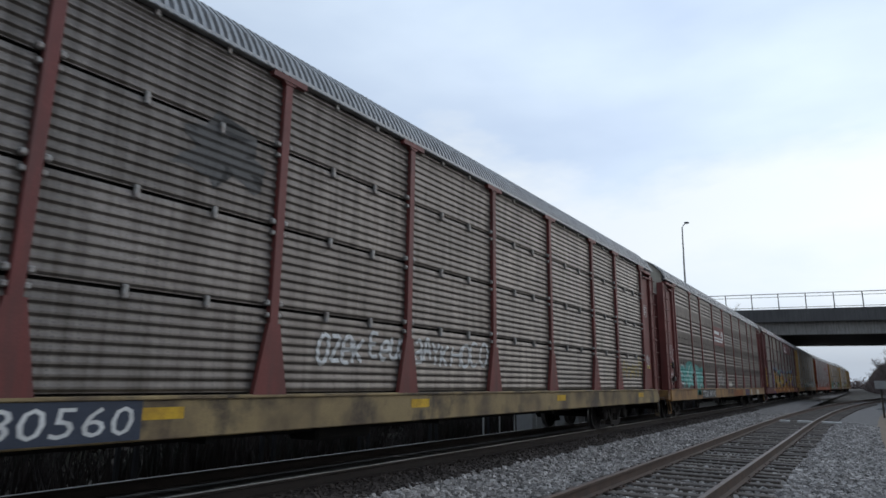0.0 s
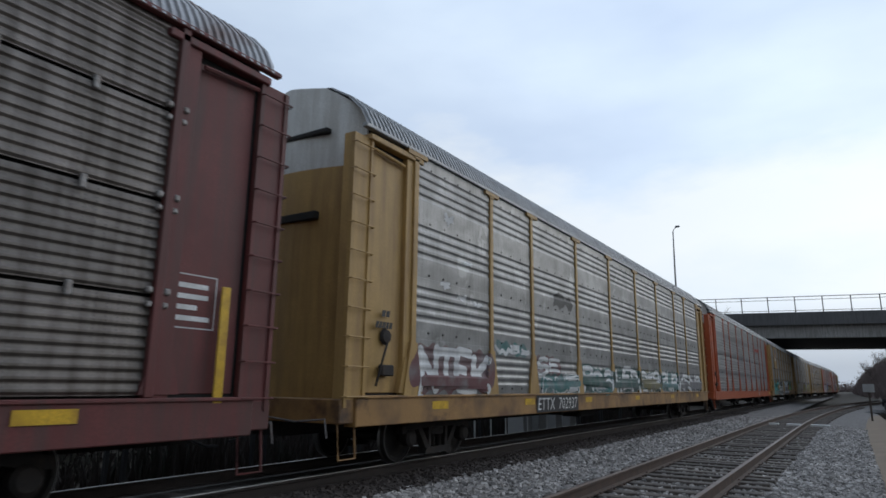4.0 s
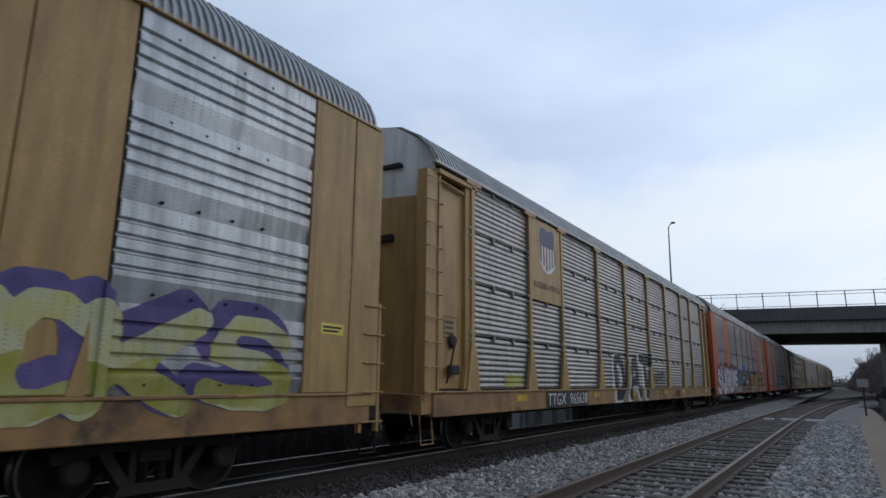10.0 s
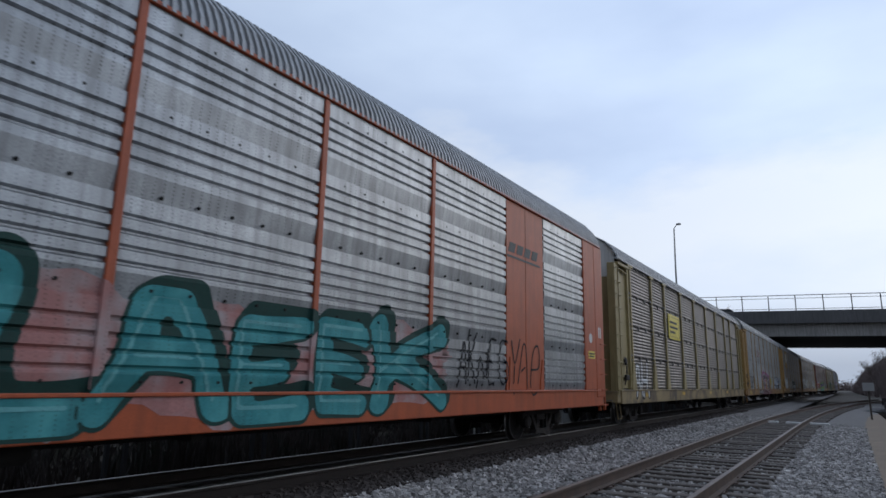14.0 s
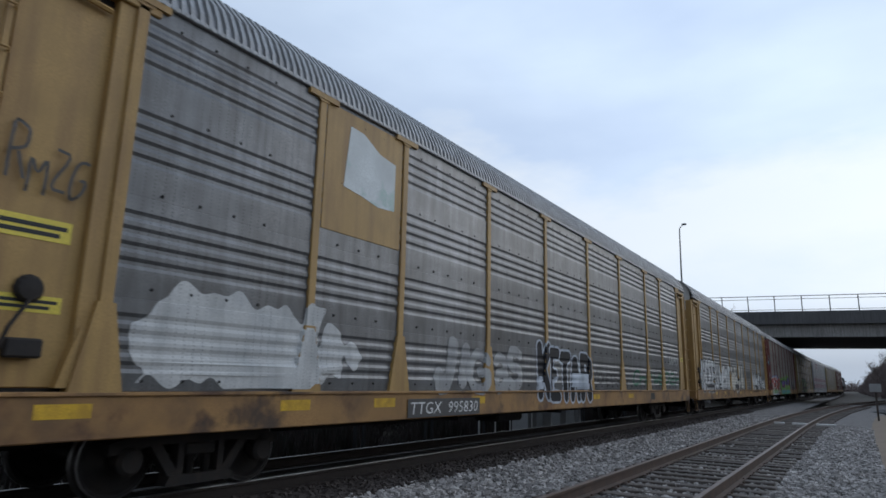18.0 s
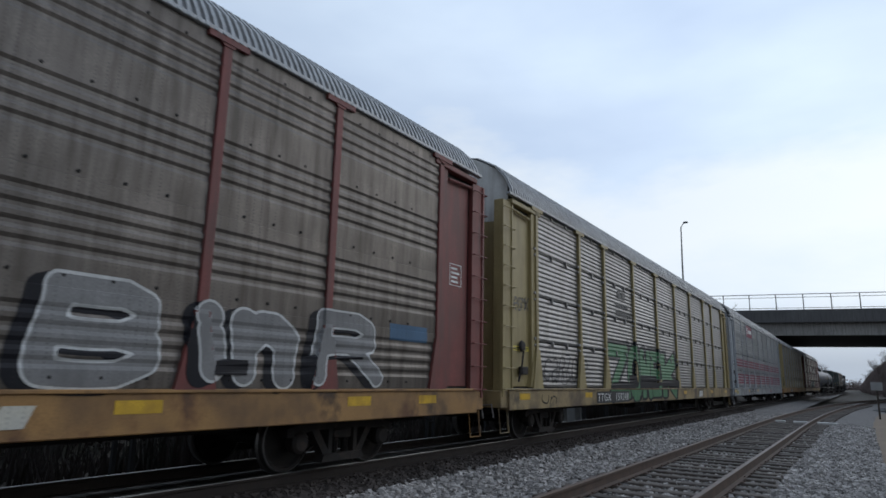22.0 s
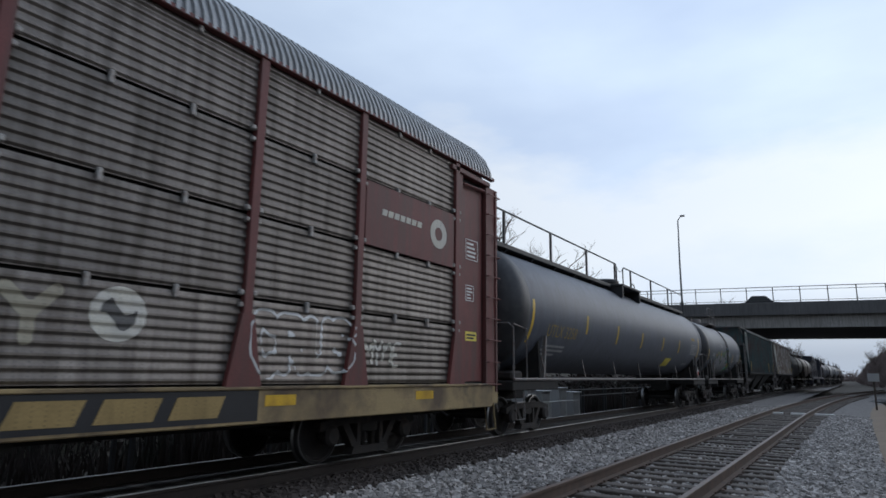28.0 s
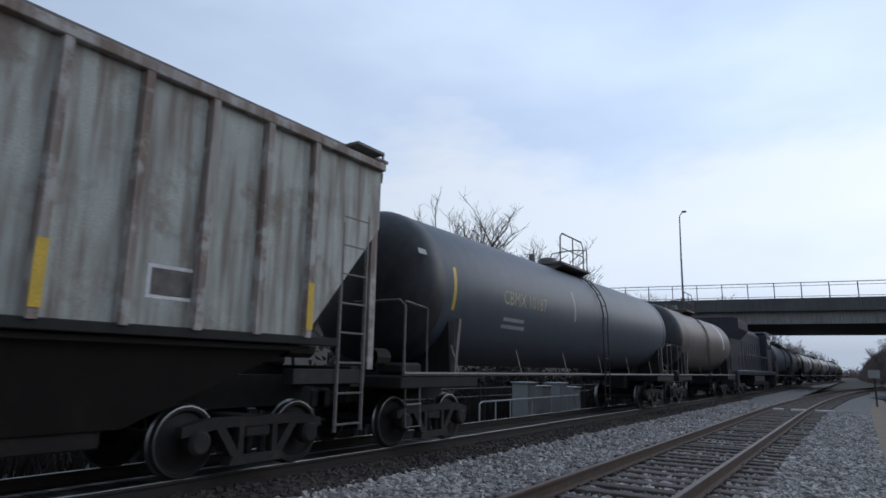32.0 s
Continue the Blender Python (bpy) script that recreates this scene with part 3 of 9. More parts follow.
POSTS = [2.1, 4.8, 6.77, 9.62, 12.4, 15.22, 18.0, 20.85, 22.82, 25.52]
Z0, Z1 = 1.17, 5.27
XP, XPOST, XSILL = 1.565, 1.640, 1.625


SHEETS = ((1.17, (1.40, 1.555, 1.71, 1.87), 2.068), (2.072, (2.42, 2.58, 2.74, 2.90), 3.108), (3.112, (3.50, 3.66, 3.81, 3.97), 4.168), (4.172, (4.53, 4.68, 4.84, 4.99), 5.27))


def ribs(kind):
    """The side sheets' cross-section: heights and how far each stands out."""
    out = []
    if kind in ("fine", "tier"):
        n, d = (9, 0.016) if kind == "fine" else (9, 0.019)
        step = (Z1 - Z0) / 4
        for k in range(4):
            a = Z0 + k * step + 0.02
            p = (step - 0.04) / n
            out.append((a, 0.0))
            for j in range(n):
                b = a + j * p
                out += [(b + p * 0.10, 0.0), (b + p * 0.36, d), (b + p * 0.56, d * 0.94), (b + p * 0.98, 0.0)]
            out.append((a + step - 0.04, 0.0))
        return out
    # four overlapped sheets: a plain band that leans in at the foot, then a fluted field with pressed grooves
    d, w, deep, lean = {"band": (0.046, 0.058, 0.031, 0.038), "galv": (0.050, 0.032, 0.008, 0.016), "worn": (0.050, 0.032, 0.020, 0.040)}[kind]
    for foot, grooves, top in SHEETS:
        out += [(foot, lean), (foot + (0.17 if foot < 1.2 else 0.26), d)]
        for g in grooves:
            out += [(g - w, d), (g - w * 0.3, deep), (g + w * 0.3, deep), (g + w, d)]
        out.append((top, d))
    return out


PROF = {k: ribs(k) for k in ("fine", "tier", "band", "galv", "worn")}


def sheet(prof, width):
    n = len(prof)
    vs = [(XP + d, y, z) for y in (0, width) for z, d in prof] + [(XP - 0.03, y, z) for y in (0, width) for z in (prof[0][0], prof[-1][0])]
    b = 2 * n
    fs = [(i, i + 1, n + i + 1, n + i) for i in range(n - 1)] + [(b, b + 2, b + 3, b + 1), (0, n, b + 2, b), (n - 1, b + 1, b + 3, 2 * n - 1),
                                                                 tuple(range(n)) + (b + 1, b), tuple(range(n, 2 * n)) + (b + 3, b + 2)]
    return Geo().add(vs, fs)


ROOF_TALL = [(1.64, 5.25), (1.615, 5.39), (1.495, 5.66), (1.235, 5.96), (0.775, 6.22), (0.0, 6.34)]
ROOF_PROF = [(1.64, 5.25), (1.60, 5.36), (1.47, 5.60), (1.20, 5.87), (0.75, 6.14), (0.0, 6.27)]


def roof_z(x, tall=False):
    prof = ROOF_TALL if tall else ROOF_PROF
    return float(np.interp(-abs(x), [-p[0] for p in prof], [p[1] for p in prof]))


def roof_geo(tall=False):
    half = ROOF_TALL if tall else ROOF_PROF
    prof = half + [(-x, z) for x, z in half[-2::-1]]
    n = len(prof)
    vs, fs = [], []
    ys = [0.75]
    while ys[-1] < L - 0.9:
        ys += [ys[-1] + 0.058, ys[-1] + 0.064, ys[-1] + 0.114, ys[-1] + 0.12]
    for j, y in enumerate(ys):
        up = 0.030 if j % 4 in (2, 3) else 0.0
        vs += [(x * (1 + up * 0.6), y, z + up * (0.4 if k in (0, n - 1) else 1.0)) for k, (x, z) in enumerate(prof)]
    fs = [(j * n + i, j * n + i + 1, (j + 1) * n + i + 1, (j + 1) * n + i) for j in range(len(ys) - 1) for i in range(n - 1)]
    return Geo().add(vs, fs)


def end_wall_geo(z_lo, z_hi, flip, arch, tall=False):
    """A bowed end door, seen between cars."""
    xs = [-1.48 + 2.96 * i / 12 for i in range(13)]
    vs, fs = [], []
    for x in xs:
        bow = 0.62 + 0.30 * (abs(x) / 1.48) ** 2
        top = min(z_hi, roof_z(x, tall) - 0.03) if arch else z_hi
        for y in (bow, bow + 0.08):
            yy = L - y if flip else y
            vs += [(x, yy, z_lo), (x, yy, top)]
    for i in range(12):
        a, b = i * 4, i * 4 + 4
        fs += [(a, b, b + 1, a + 1), (a + 2, a + 3, b + 3, b + 2), (a + 1, b + 1, b + 3, a + 3), (a, a + 2, b + 2, b)]
    fs += [(0, 1, 3, 2), (48, 50, 51, 49)]
    return Geo().add(vs, fs)


def side_frame_geo():
    """Cast side frame of a freight truck, with its openings, springs and bearing ends; centred on the truck, on the near side."""
    g = Geo()
    x0, x1 = 0.93, 1.07
    g.prism([(-1.12, 0.50), (-1.12, 0.62), (-0.75, 0.70), (0.75, 0.70), (1.12, 0.62), (1.12, 0.50), (0.86, 0.53), (0.62, 0.58), (-0.62, 0.58), (-0.86, 0.53)], x0, x1)
    g.prism([(-0.66, 0.585), (-0.52, 0.585), (-0.26, 0.22), (-0.40, 0.22)], x0, x1)
    g.prism([(0.66, 0.585), (0.52, 0.585), (0.26, 0.22), (0.40, 0.22)], x0, x1)
    g.prism([(-0.45, 0.13), (0.45, 0.13), (0.40, 0.24), (-0.40, 0.24)], x0 - 0.02, x1 + 0.02)
    for s in (-1, 1):
        g.box(x0, x1, s * 0.27 - 0.04, s * 0.27 + 0.04, 0.22, 0.60)
        g.lathe([(0.0, 0), (0.13, 0), (0.15, 0.03), (0.15, 0.16), (0.11, 0.20), (0.0, 0.20)], s * 0.885, 0.43, 14, "x", x0)
        for k in (-0.11, 0.11):
            g.lathe([(0.055, 0), (0.055, 0.2)], x0 + 0.07, k, 8, "z", 0.24)
    g.cbox(x0 - 0.1, x1 - 0.01, -0.2, 0.2, 0.44, 0.58, 0.02)
    return g


def wheelset_geo():
    """Axle and both wheels, turned as one profile."""
    half = [(0.0, -1.0), (0.08, -1.0), (0.08, -0.83), (0.14, -0.83), (0.17, -0.80), (0.33, -0.765), (0.36, -0.815), (0.40, -0.815), (0.418, -0.81), (0.423, -0.72), (0.445, -0.70), (0.445, -0.685),
            (0.41, -0.675), (0.36, -0.68), (0.33, -0.715), (0.17, -0.69), (0.12, -0.62), (0.08, -0.60)]
    return Geo().lathe(half + [(r, -a) for r, a in half[::-1]], 0, 0, 26, "x")


WHEELS = []


def truck(parent, y, name="truck"):
    """A two-axle truck: cast side frames, bolster, wheelsets."""
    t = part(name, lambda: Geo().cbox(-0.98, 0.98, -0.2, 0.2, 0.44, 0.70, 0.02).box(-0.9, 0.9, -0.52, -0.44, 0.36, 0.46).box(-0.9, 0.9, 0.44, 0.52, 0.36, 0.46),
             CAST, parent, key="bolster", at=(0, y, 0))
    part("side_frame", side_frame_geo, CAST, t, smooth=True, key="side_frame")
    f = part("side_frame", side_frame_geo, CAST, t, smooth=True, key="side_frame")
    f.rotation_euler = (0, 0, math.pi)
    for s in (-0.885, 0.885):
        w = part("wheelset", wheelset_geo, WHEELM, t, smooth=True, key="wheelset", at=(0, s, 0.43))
        me = w.data
        if len(me.materials) == 1:
            me.materials.append(TREAD)
            for f in me.polygons:
                y, z = f.center.y, f.center.z
                if math.hypot(y, z) > 0.398:
                    f.material_index = 1
        WHEELS.append((w, s))
    return t


def coupler(parent, y, s):
    part("coupler", lambda: Geo().cbox(-0.09, 0.09, -0.55, 0.1, 0.72, 0.92, 0.02).cbox(-0.16, 0.16, 0.05, 0.42, 0.66, 0.98, 0.04).cbox(-0.28, 0.28, -0.7, -0.5, 0.66, 1.0, 0.03),
         CAST, parent, key="coupler").matrix_local = pose(0, y, 0, 0, 0, 0 if s > 0 else 180)
    part("air_hose", lambda: Geo().tube([(0.3, -0.45, 0.8), (0.32, -0.2, 0.62), (0.3, 0.1, 0.5), (0.22, 0.35, 0.48)], 0.022, 6), BLACK, parent,
         key="air_hose").matrix_local = pose(0, y, 0, 0, 0, 0 if s > 0 else 180)


# paint laid over ribbed sides
# letters as strokes on an eight by eight field: two digits a point, a slash between strokes
GLYPHS = {
    "A": "00 37 57 80/23 63", "B": "00 08 58 77 75 54 04/54 73 71 50 00", "C": "77 58 28 06 02 20 50 71", "D": "00 08 48 76 72 40 00",
    "E": "78 08 00 70/04 54", "G": "77 58 28 06 02 20 50 72 74 44", "H": "00 08/80 88/04 84", "I": "40 48", "J": "68 62 40 10 02",
    "K": "00 08/88 03/24 80", "L": "08 01 10 80", "M": "00 08 43 88 80", "N": "00 08 80 88", "O": "38 17 05 03 11 30 50 71 83 85 77 58 38",
    "P": "00 08 58 77 75 54 04", "R": "00 08 58 77 75 54 04/44 80", "S": "77 58 28 16 15 34 54 73 71 50 20 01", "T": "08 88/48 40",
    "U": "08 02 20 60 82 88", "W": "08 20 45 60 88", "X": "08 80/00 88", "Y": "08 44 88/44 40", "Z": "08 88 00 80", "h": "00 08/04 46 85 80",
    "n": "00 07/04 37 57 85 80", "e": "04 74 76 58 28 06 02 20 60", "a": "17 48 77 70/74 24 02 20 61", "5": "78 08 05 55 73 72 50 00",
    "!": "48 43/40 41", "2": "06 28 58 76 74 00 80", "i": "40 45/48 48",
}


class Skin:
    """The outside of a car's side: how far out it lies at (y, z), and where it bends."""

    def __init__(self, prof, posts, post_w=0.065, x_post=XPOST, x_sill=XSILL, base=XP, flats=()):
        self.z, self.d = [p[0] for p in prof], [p[1] for p in prof]
        self.posts, self.w, self.xp, self.xs, self.base, self.flats = posts, post_w, x_post, x_sill, base, flats

    def cuts_z(self):
        return self.z + [1.155, 1.157]

    def cuts_y(self):
        return [p + s * (self.w + e) for p in self.posts for s in (-1, 1) for e in (0.001, 0.004)]

    def x(self, y, z):
        if z < 1.156:
            return self.xs
        if any(abs(y - p) < self.w + 0.0025 for p in self.posts):
            return self.xp
        for a, b, c, d, xx in self.flats:
            if a < y < b and c < z < d:
                return xx
        return self.base + float(np.interp(z, self.z, self.d))


class Barrel:
    """The outside of a round tank."""

    def __init__(self, r, zc):
        self.r, self.zc = r, zc

    def cuts_z(self):
        return [self.zc + self.r * math.sin(radians(a)) for a in range(-80, 81, 5)]

    def cuts_y(self):
        return []

    def x(self, y, z):
        return math.sqrt(max(0.01, self.r ** 2 - (z - self.zc) ** 2))


def laid(bm, skin, off):
    """Cut a flat figure in (x: along, y: up) where the side bends, and press it on."""
    if isinstance(skin, Skin):
        for p in bm.verts:
            p.co.y = max(p.co.y, 0.738)
    ys, zs = [p.co.x for p in bm.verts], [p.co.y for p in bm.verts]
    for c in skin.cuts_z():
        if min(zs) < c < max(zs):
            bmesh.ops.bisect_plane(bm, geom=bm.verts[:] + bm.edges[:] + bm.faces[:], plane_co=(0, c, 0), plane_no=(0, 1, 0), dist=1e-5)
    for c in skin.cuts_y():
        if min(ys) < c < max(ys):
            bmesh.ops.bisect_plane(bm, geom=bm.verts[:] + bm.edges[:] + bm.faces[:], plane_co=(c, 0, 0), plane_no=(1, 0, 0), dist=1e-5)
    for p in bm.verts:
        p.co = (skin.x(p.co.x, p.co.y) + off, p.co.x, p.co.y)


def text_bm(body, fat=0.0, shear=0.0, res=2, tight=0.9):
    cu = bpy.data.curves.new("lettering", "FONT")
    cu.body, cu.offset, cu.shear, cu.resolution_u, cu.space_character = body, fat, shear, res, tight
    ob = bpy.data.objects.new("lettering", cu)
    scene.collection.objects.link(ob)
    me = bpy.data.meshes.new_from_object(ob.evaluated_get(bpy.context.evaluated_depsgraph_get()))
    bm = bmesh.new()
    bm.from_mesh(me)
    bpy.data.objects.remove(ob)
    bpy.data.curves.remove(cu)
    bpy.data.meshes.remove(me)
    return bm


def figure(name, bm, skin, off, material, parent, label=""):
    laid(bm, skin, off)
    me = bpy.data.meshes.new(name)
    bm.to_mesh(me)
    bm.free()
    me.materials.append(material)
    ob = new(name, me)
    ob.parent = parent
    return tagged(ob, label) if label else ob


def fitted(bm, box, ref=None):
    """Scale a figure into (y0, y1, z0, z1); ref: the bounds to take as its own."""
    xs, ys = [p.co.x for p in bm.verts], [p.co.y for p in bm.verts]
    b = ref or (min(xs), max(xs), min(ys), max(ys))
    for p in bm.verts:
        p.co.x = box[0] + (p.co.x - b[0]) / (b[1] - b[0]) * (box[1] - box[0])
        p.co.y = box[2] + (p.co.y - b[2]) / (b[3] - b[2]) * (box[3] - box[2])
        p.co.z = 0
    return b


def lettering(body, box, skin, material, parent, off=0.006, shear=0.0, name="letter"):
    bm = text_bm(body, shear=shear, tight=1.05)
    bmesh.ops.remove_doubles(bm, verts=bm.verts[:], dist=1e-5)
    bm.verts.index_update()
    fitted(bm, box)
    rest = set(bm.verts)
    while rest:
        isle, todo = set(), [rest.pop()]
        while todo:
            v = todo.pop()
            isle.add(v)
            for e in v.link_edges:
                w = e.other_vert(v)
                if w in rest:
                    rest.discard(w)
                    todo.append(w)
        one = bm.copy()
        one.verts.ensure_lookup_table()
        keep = {v.index for v in isle}
        bmesh.ops.delete(one, geom=[v for v in one.verts if v.index not in keep], context="VERTS")
        figure(name, one, skin, off, material, parent)
    bm.free()


def blob_bm(box, seed, lumps=9, rough=0.12):
    """A ragged patch of sprayed or rolled paint."""
    r = random.Random(seed)
    y0, y1, z0, z1 = box
    n = max(36, int((y1 - y0) * 14))
    ph = [r.uniform(0, 6.28) for _ in range(4)]
    pts = []
    for i in range(n):
        a = 2 * math.pi * i / n
        c, s = math.cos(a), math.sin(a)
        k = 1 / max(abs(c), abs(s)) ** 0.85
        e = rough * (z1 - z0) * (0.5 * math.sin(lumps * a + ph[0]) + 0.3 * math.sin(lumps * 1.9 * a + ph[1]) + 0.3 * math.sin(3 * a + ph[2]) - 0.5)
        pts.append(((y0 + y1) / 2 + c * (k * (y1 - y0) / 2 + e), (z0 + z1) / 2 + s * (k * (z1 - z0) / 2 + e)))
    bm = bmesh.new()
    bm.faces.new([bm.verts.new((p[0], p[1], 0)) for p in pts])
    bmesh.ops.triangulate(bm, faces=bm.faces[:])
    return bm


def rect_bm(box):
    bm = bmesh.new()
    bm.faces.new([bm.verts.new(p) for p in ((box[0], box[2], 0), (box[1], box[2], 0), (box[1], box[3], 0), (box[0], box[3], 0))])
    return bm


def patch(name, box, skin, material, parent, off=0.004, label=""):
    return figure(name, rect_bm(box), skin, off, material, parent, label)


def scrawl_bm(box, seed, turns=6, w=0.03):
    """A quick unreadable tag: a run of loose strokes, one stroke wide."""
    r = random.Random(seed)
    y0, y1, z0, z1 = box
    n = max(2, round(turns * 0.75))
    bm = bmesh.new()
    step = (y1 - y0) / n
    for k in range(n):
        lift, tall, tilt = r.uniform(-0.12, 0.12), r.uniform(0.75, 1.1), r.uniform(0.0, 0.35)
        for run in GLYPHS[r.choice("ACEGHKMNORSUWYZaenh")].split("/"):
            pts = [Vector((y0 + step * (k + 0.06 + 0.105 * int(q[0]) + tilt * int(q[1]) / 8 + r.uniform(-0.04, 0.04)), z0 + (z1 - z0) * (0.1 + lift + 0.8 * tall * int(q[1]) / 8 + r.uniform(-0.04, 0.04)))) for q in run.split()]
            smooth = [pts[0]]
            for i in range(1, len(pts) - 1):
                a, b, c = pts[i - 1], pts[i], pts[i + 1]
                smooth += [b.lerp(a, 0.3), b.lerp(a, 0.1).lerp(c, 0.1), b.lerp(c, 0.3)]
            smooth.append(pts[-1])
            prev = None
            for i, q in enumerate(smooth):
                d = smooth[min(len(smooth) - 1, i + 1)] - smooth[max(0, i - 1)]
                d = d.normalized() if d.length > 1e-6 else Vector((1, 0))
                now = [bm.verts.new((q.x - d.y * w / 2, q.y + d.x * w / 2, 0)), bm.verts.new((q.x + d.y * w / 2, q.y - d.x * w / 2, 0))]
                if prev:
                    bm.faces.new((prev[0], prev[1], now[1], now[0]))
                prev = now
    return bm


SPRAY = {}


def spray(name, a, b=None):
    """Spray paint that fades from one colour to another in drifts."""
    if name not in SPRAY:
        SPRAY[name] = mat("spray_paint_" + name, a, 0.55, var=0.15, scale=1.2, dirt=b or [x * 0.6 for x in a], amount=0.8 if b else 0.35, bump=0.05, holes=0.5)
        SPRAY[name].node_tree.nodes["Principled BSDF"].inputs["Specular IOR Level"].default_value = 0.22
        blotch(SPRAY[name], [x * 0.35 + 0.012 for x in a], 2.6, 0.50, 0.78, (1, 1, 0.3), 0.6)
    return SPRAY[name]


def oval_bm(y, z, ry, rz, lean=0.0, n=22, wob=0.0, seed=0):
    bm = bmesh.new()
    r = random.Random(seed)
    p = r.uniform(0, 6)
    pts = []
    for i in range(n):
        a = 2 * math.pi * i / n
        k = 1 + wob * math.sin(3 * a + p)
        u, w = ry * k * math.cos(a), rz * k * math.sin(a)
        pts.append((y + u + lean * w, z + w, 0))
    bm.faces.new([bm.verts.new(q) for q in pts])
    bmesh.ops.triangulate(bm, faces=bm.faces[:])
    return bm


def bubbles(parent, skin, ovals, holes, fill, line, halo=None, edge=0.055, glow=0.11):
    """Swollen letters: ovals (y, z, ry, rz, lean) with an outline, a halo and dark counters."""
    for k, (y, z, ry, rz, lean) in enumerate(ovals):
        e = k * 0.0004
        if halo:
            figure("halo_paint", oval_bm(y, z, ry + glow, rz + glow, lean, wob=0.02, seed=k), skin, 0.003 + e * 0.5, halo, parent)
        figure("outline_paint", oval_bm(y, z, ry + edge, rz + edge, lean, wob=0.02, seed=k), skin, 0.006 + e, line, parent)
    for k, (y, z, ry, rz, lean) in enumerate(ovals):
        figure("letter_paint", oval_bm(y, z, ry, rz, lean, wob=0.02, seed=k), skin, 0.0125 + k * 0.0004, fill, parent)
    for k, (y, z, ry, rz, lean) in enumerate(holes):
        figure("counter_paint", oval_bm(y, z, ry, rz, lean), skin, 0.018 + k * 0.0004, line, parent)


def tag(parent, skin, box, material, seed, turns=6, w=0.03):
    figure("tag_paint", scrawl_bm(box, seed, turns, w), skin, 0.008, material, parent)


def strokes(letters, r):
    """Bars (y, z, y, z, radius) of letters, each given as its sign and its box (y0, y1, z0, z1)."""
    out = []
    for sign, y0, y1, z0, z1, *lean in letters:
        tilt = lean[0] if lean else 0.0
        k = min(r, (y1 - y0) * (0.30 if sign in "I!i" else 0.155 if sign in "MW" else 0.185), (z1 - z0) * (0.2 if sign in "IJLMNTUWXK!in" else 0.118))
        at = lambda q: (y0 + k + (y1 - y0 - 2 * k) * int(q[0]) / 8 + tilt * (int(q[1]) / 8 - 0.5), z0 + k + (z1 - z0 - 2 * k) * int(q[1]) / 8)
        for run in GLYPHS[sign].split("/"):
            pts = [at(q) for q in run.split()]
            out += [(*a, *b, k) for a, b in zip(pts, pts[1:])] or [(*pts[0], *pts[0], k)]
    return out


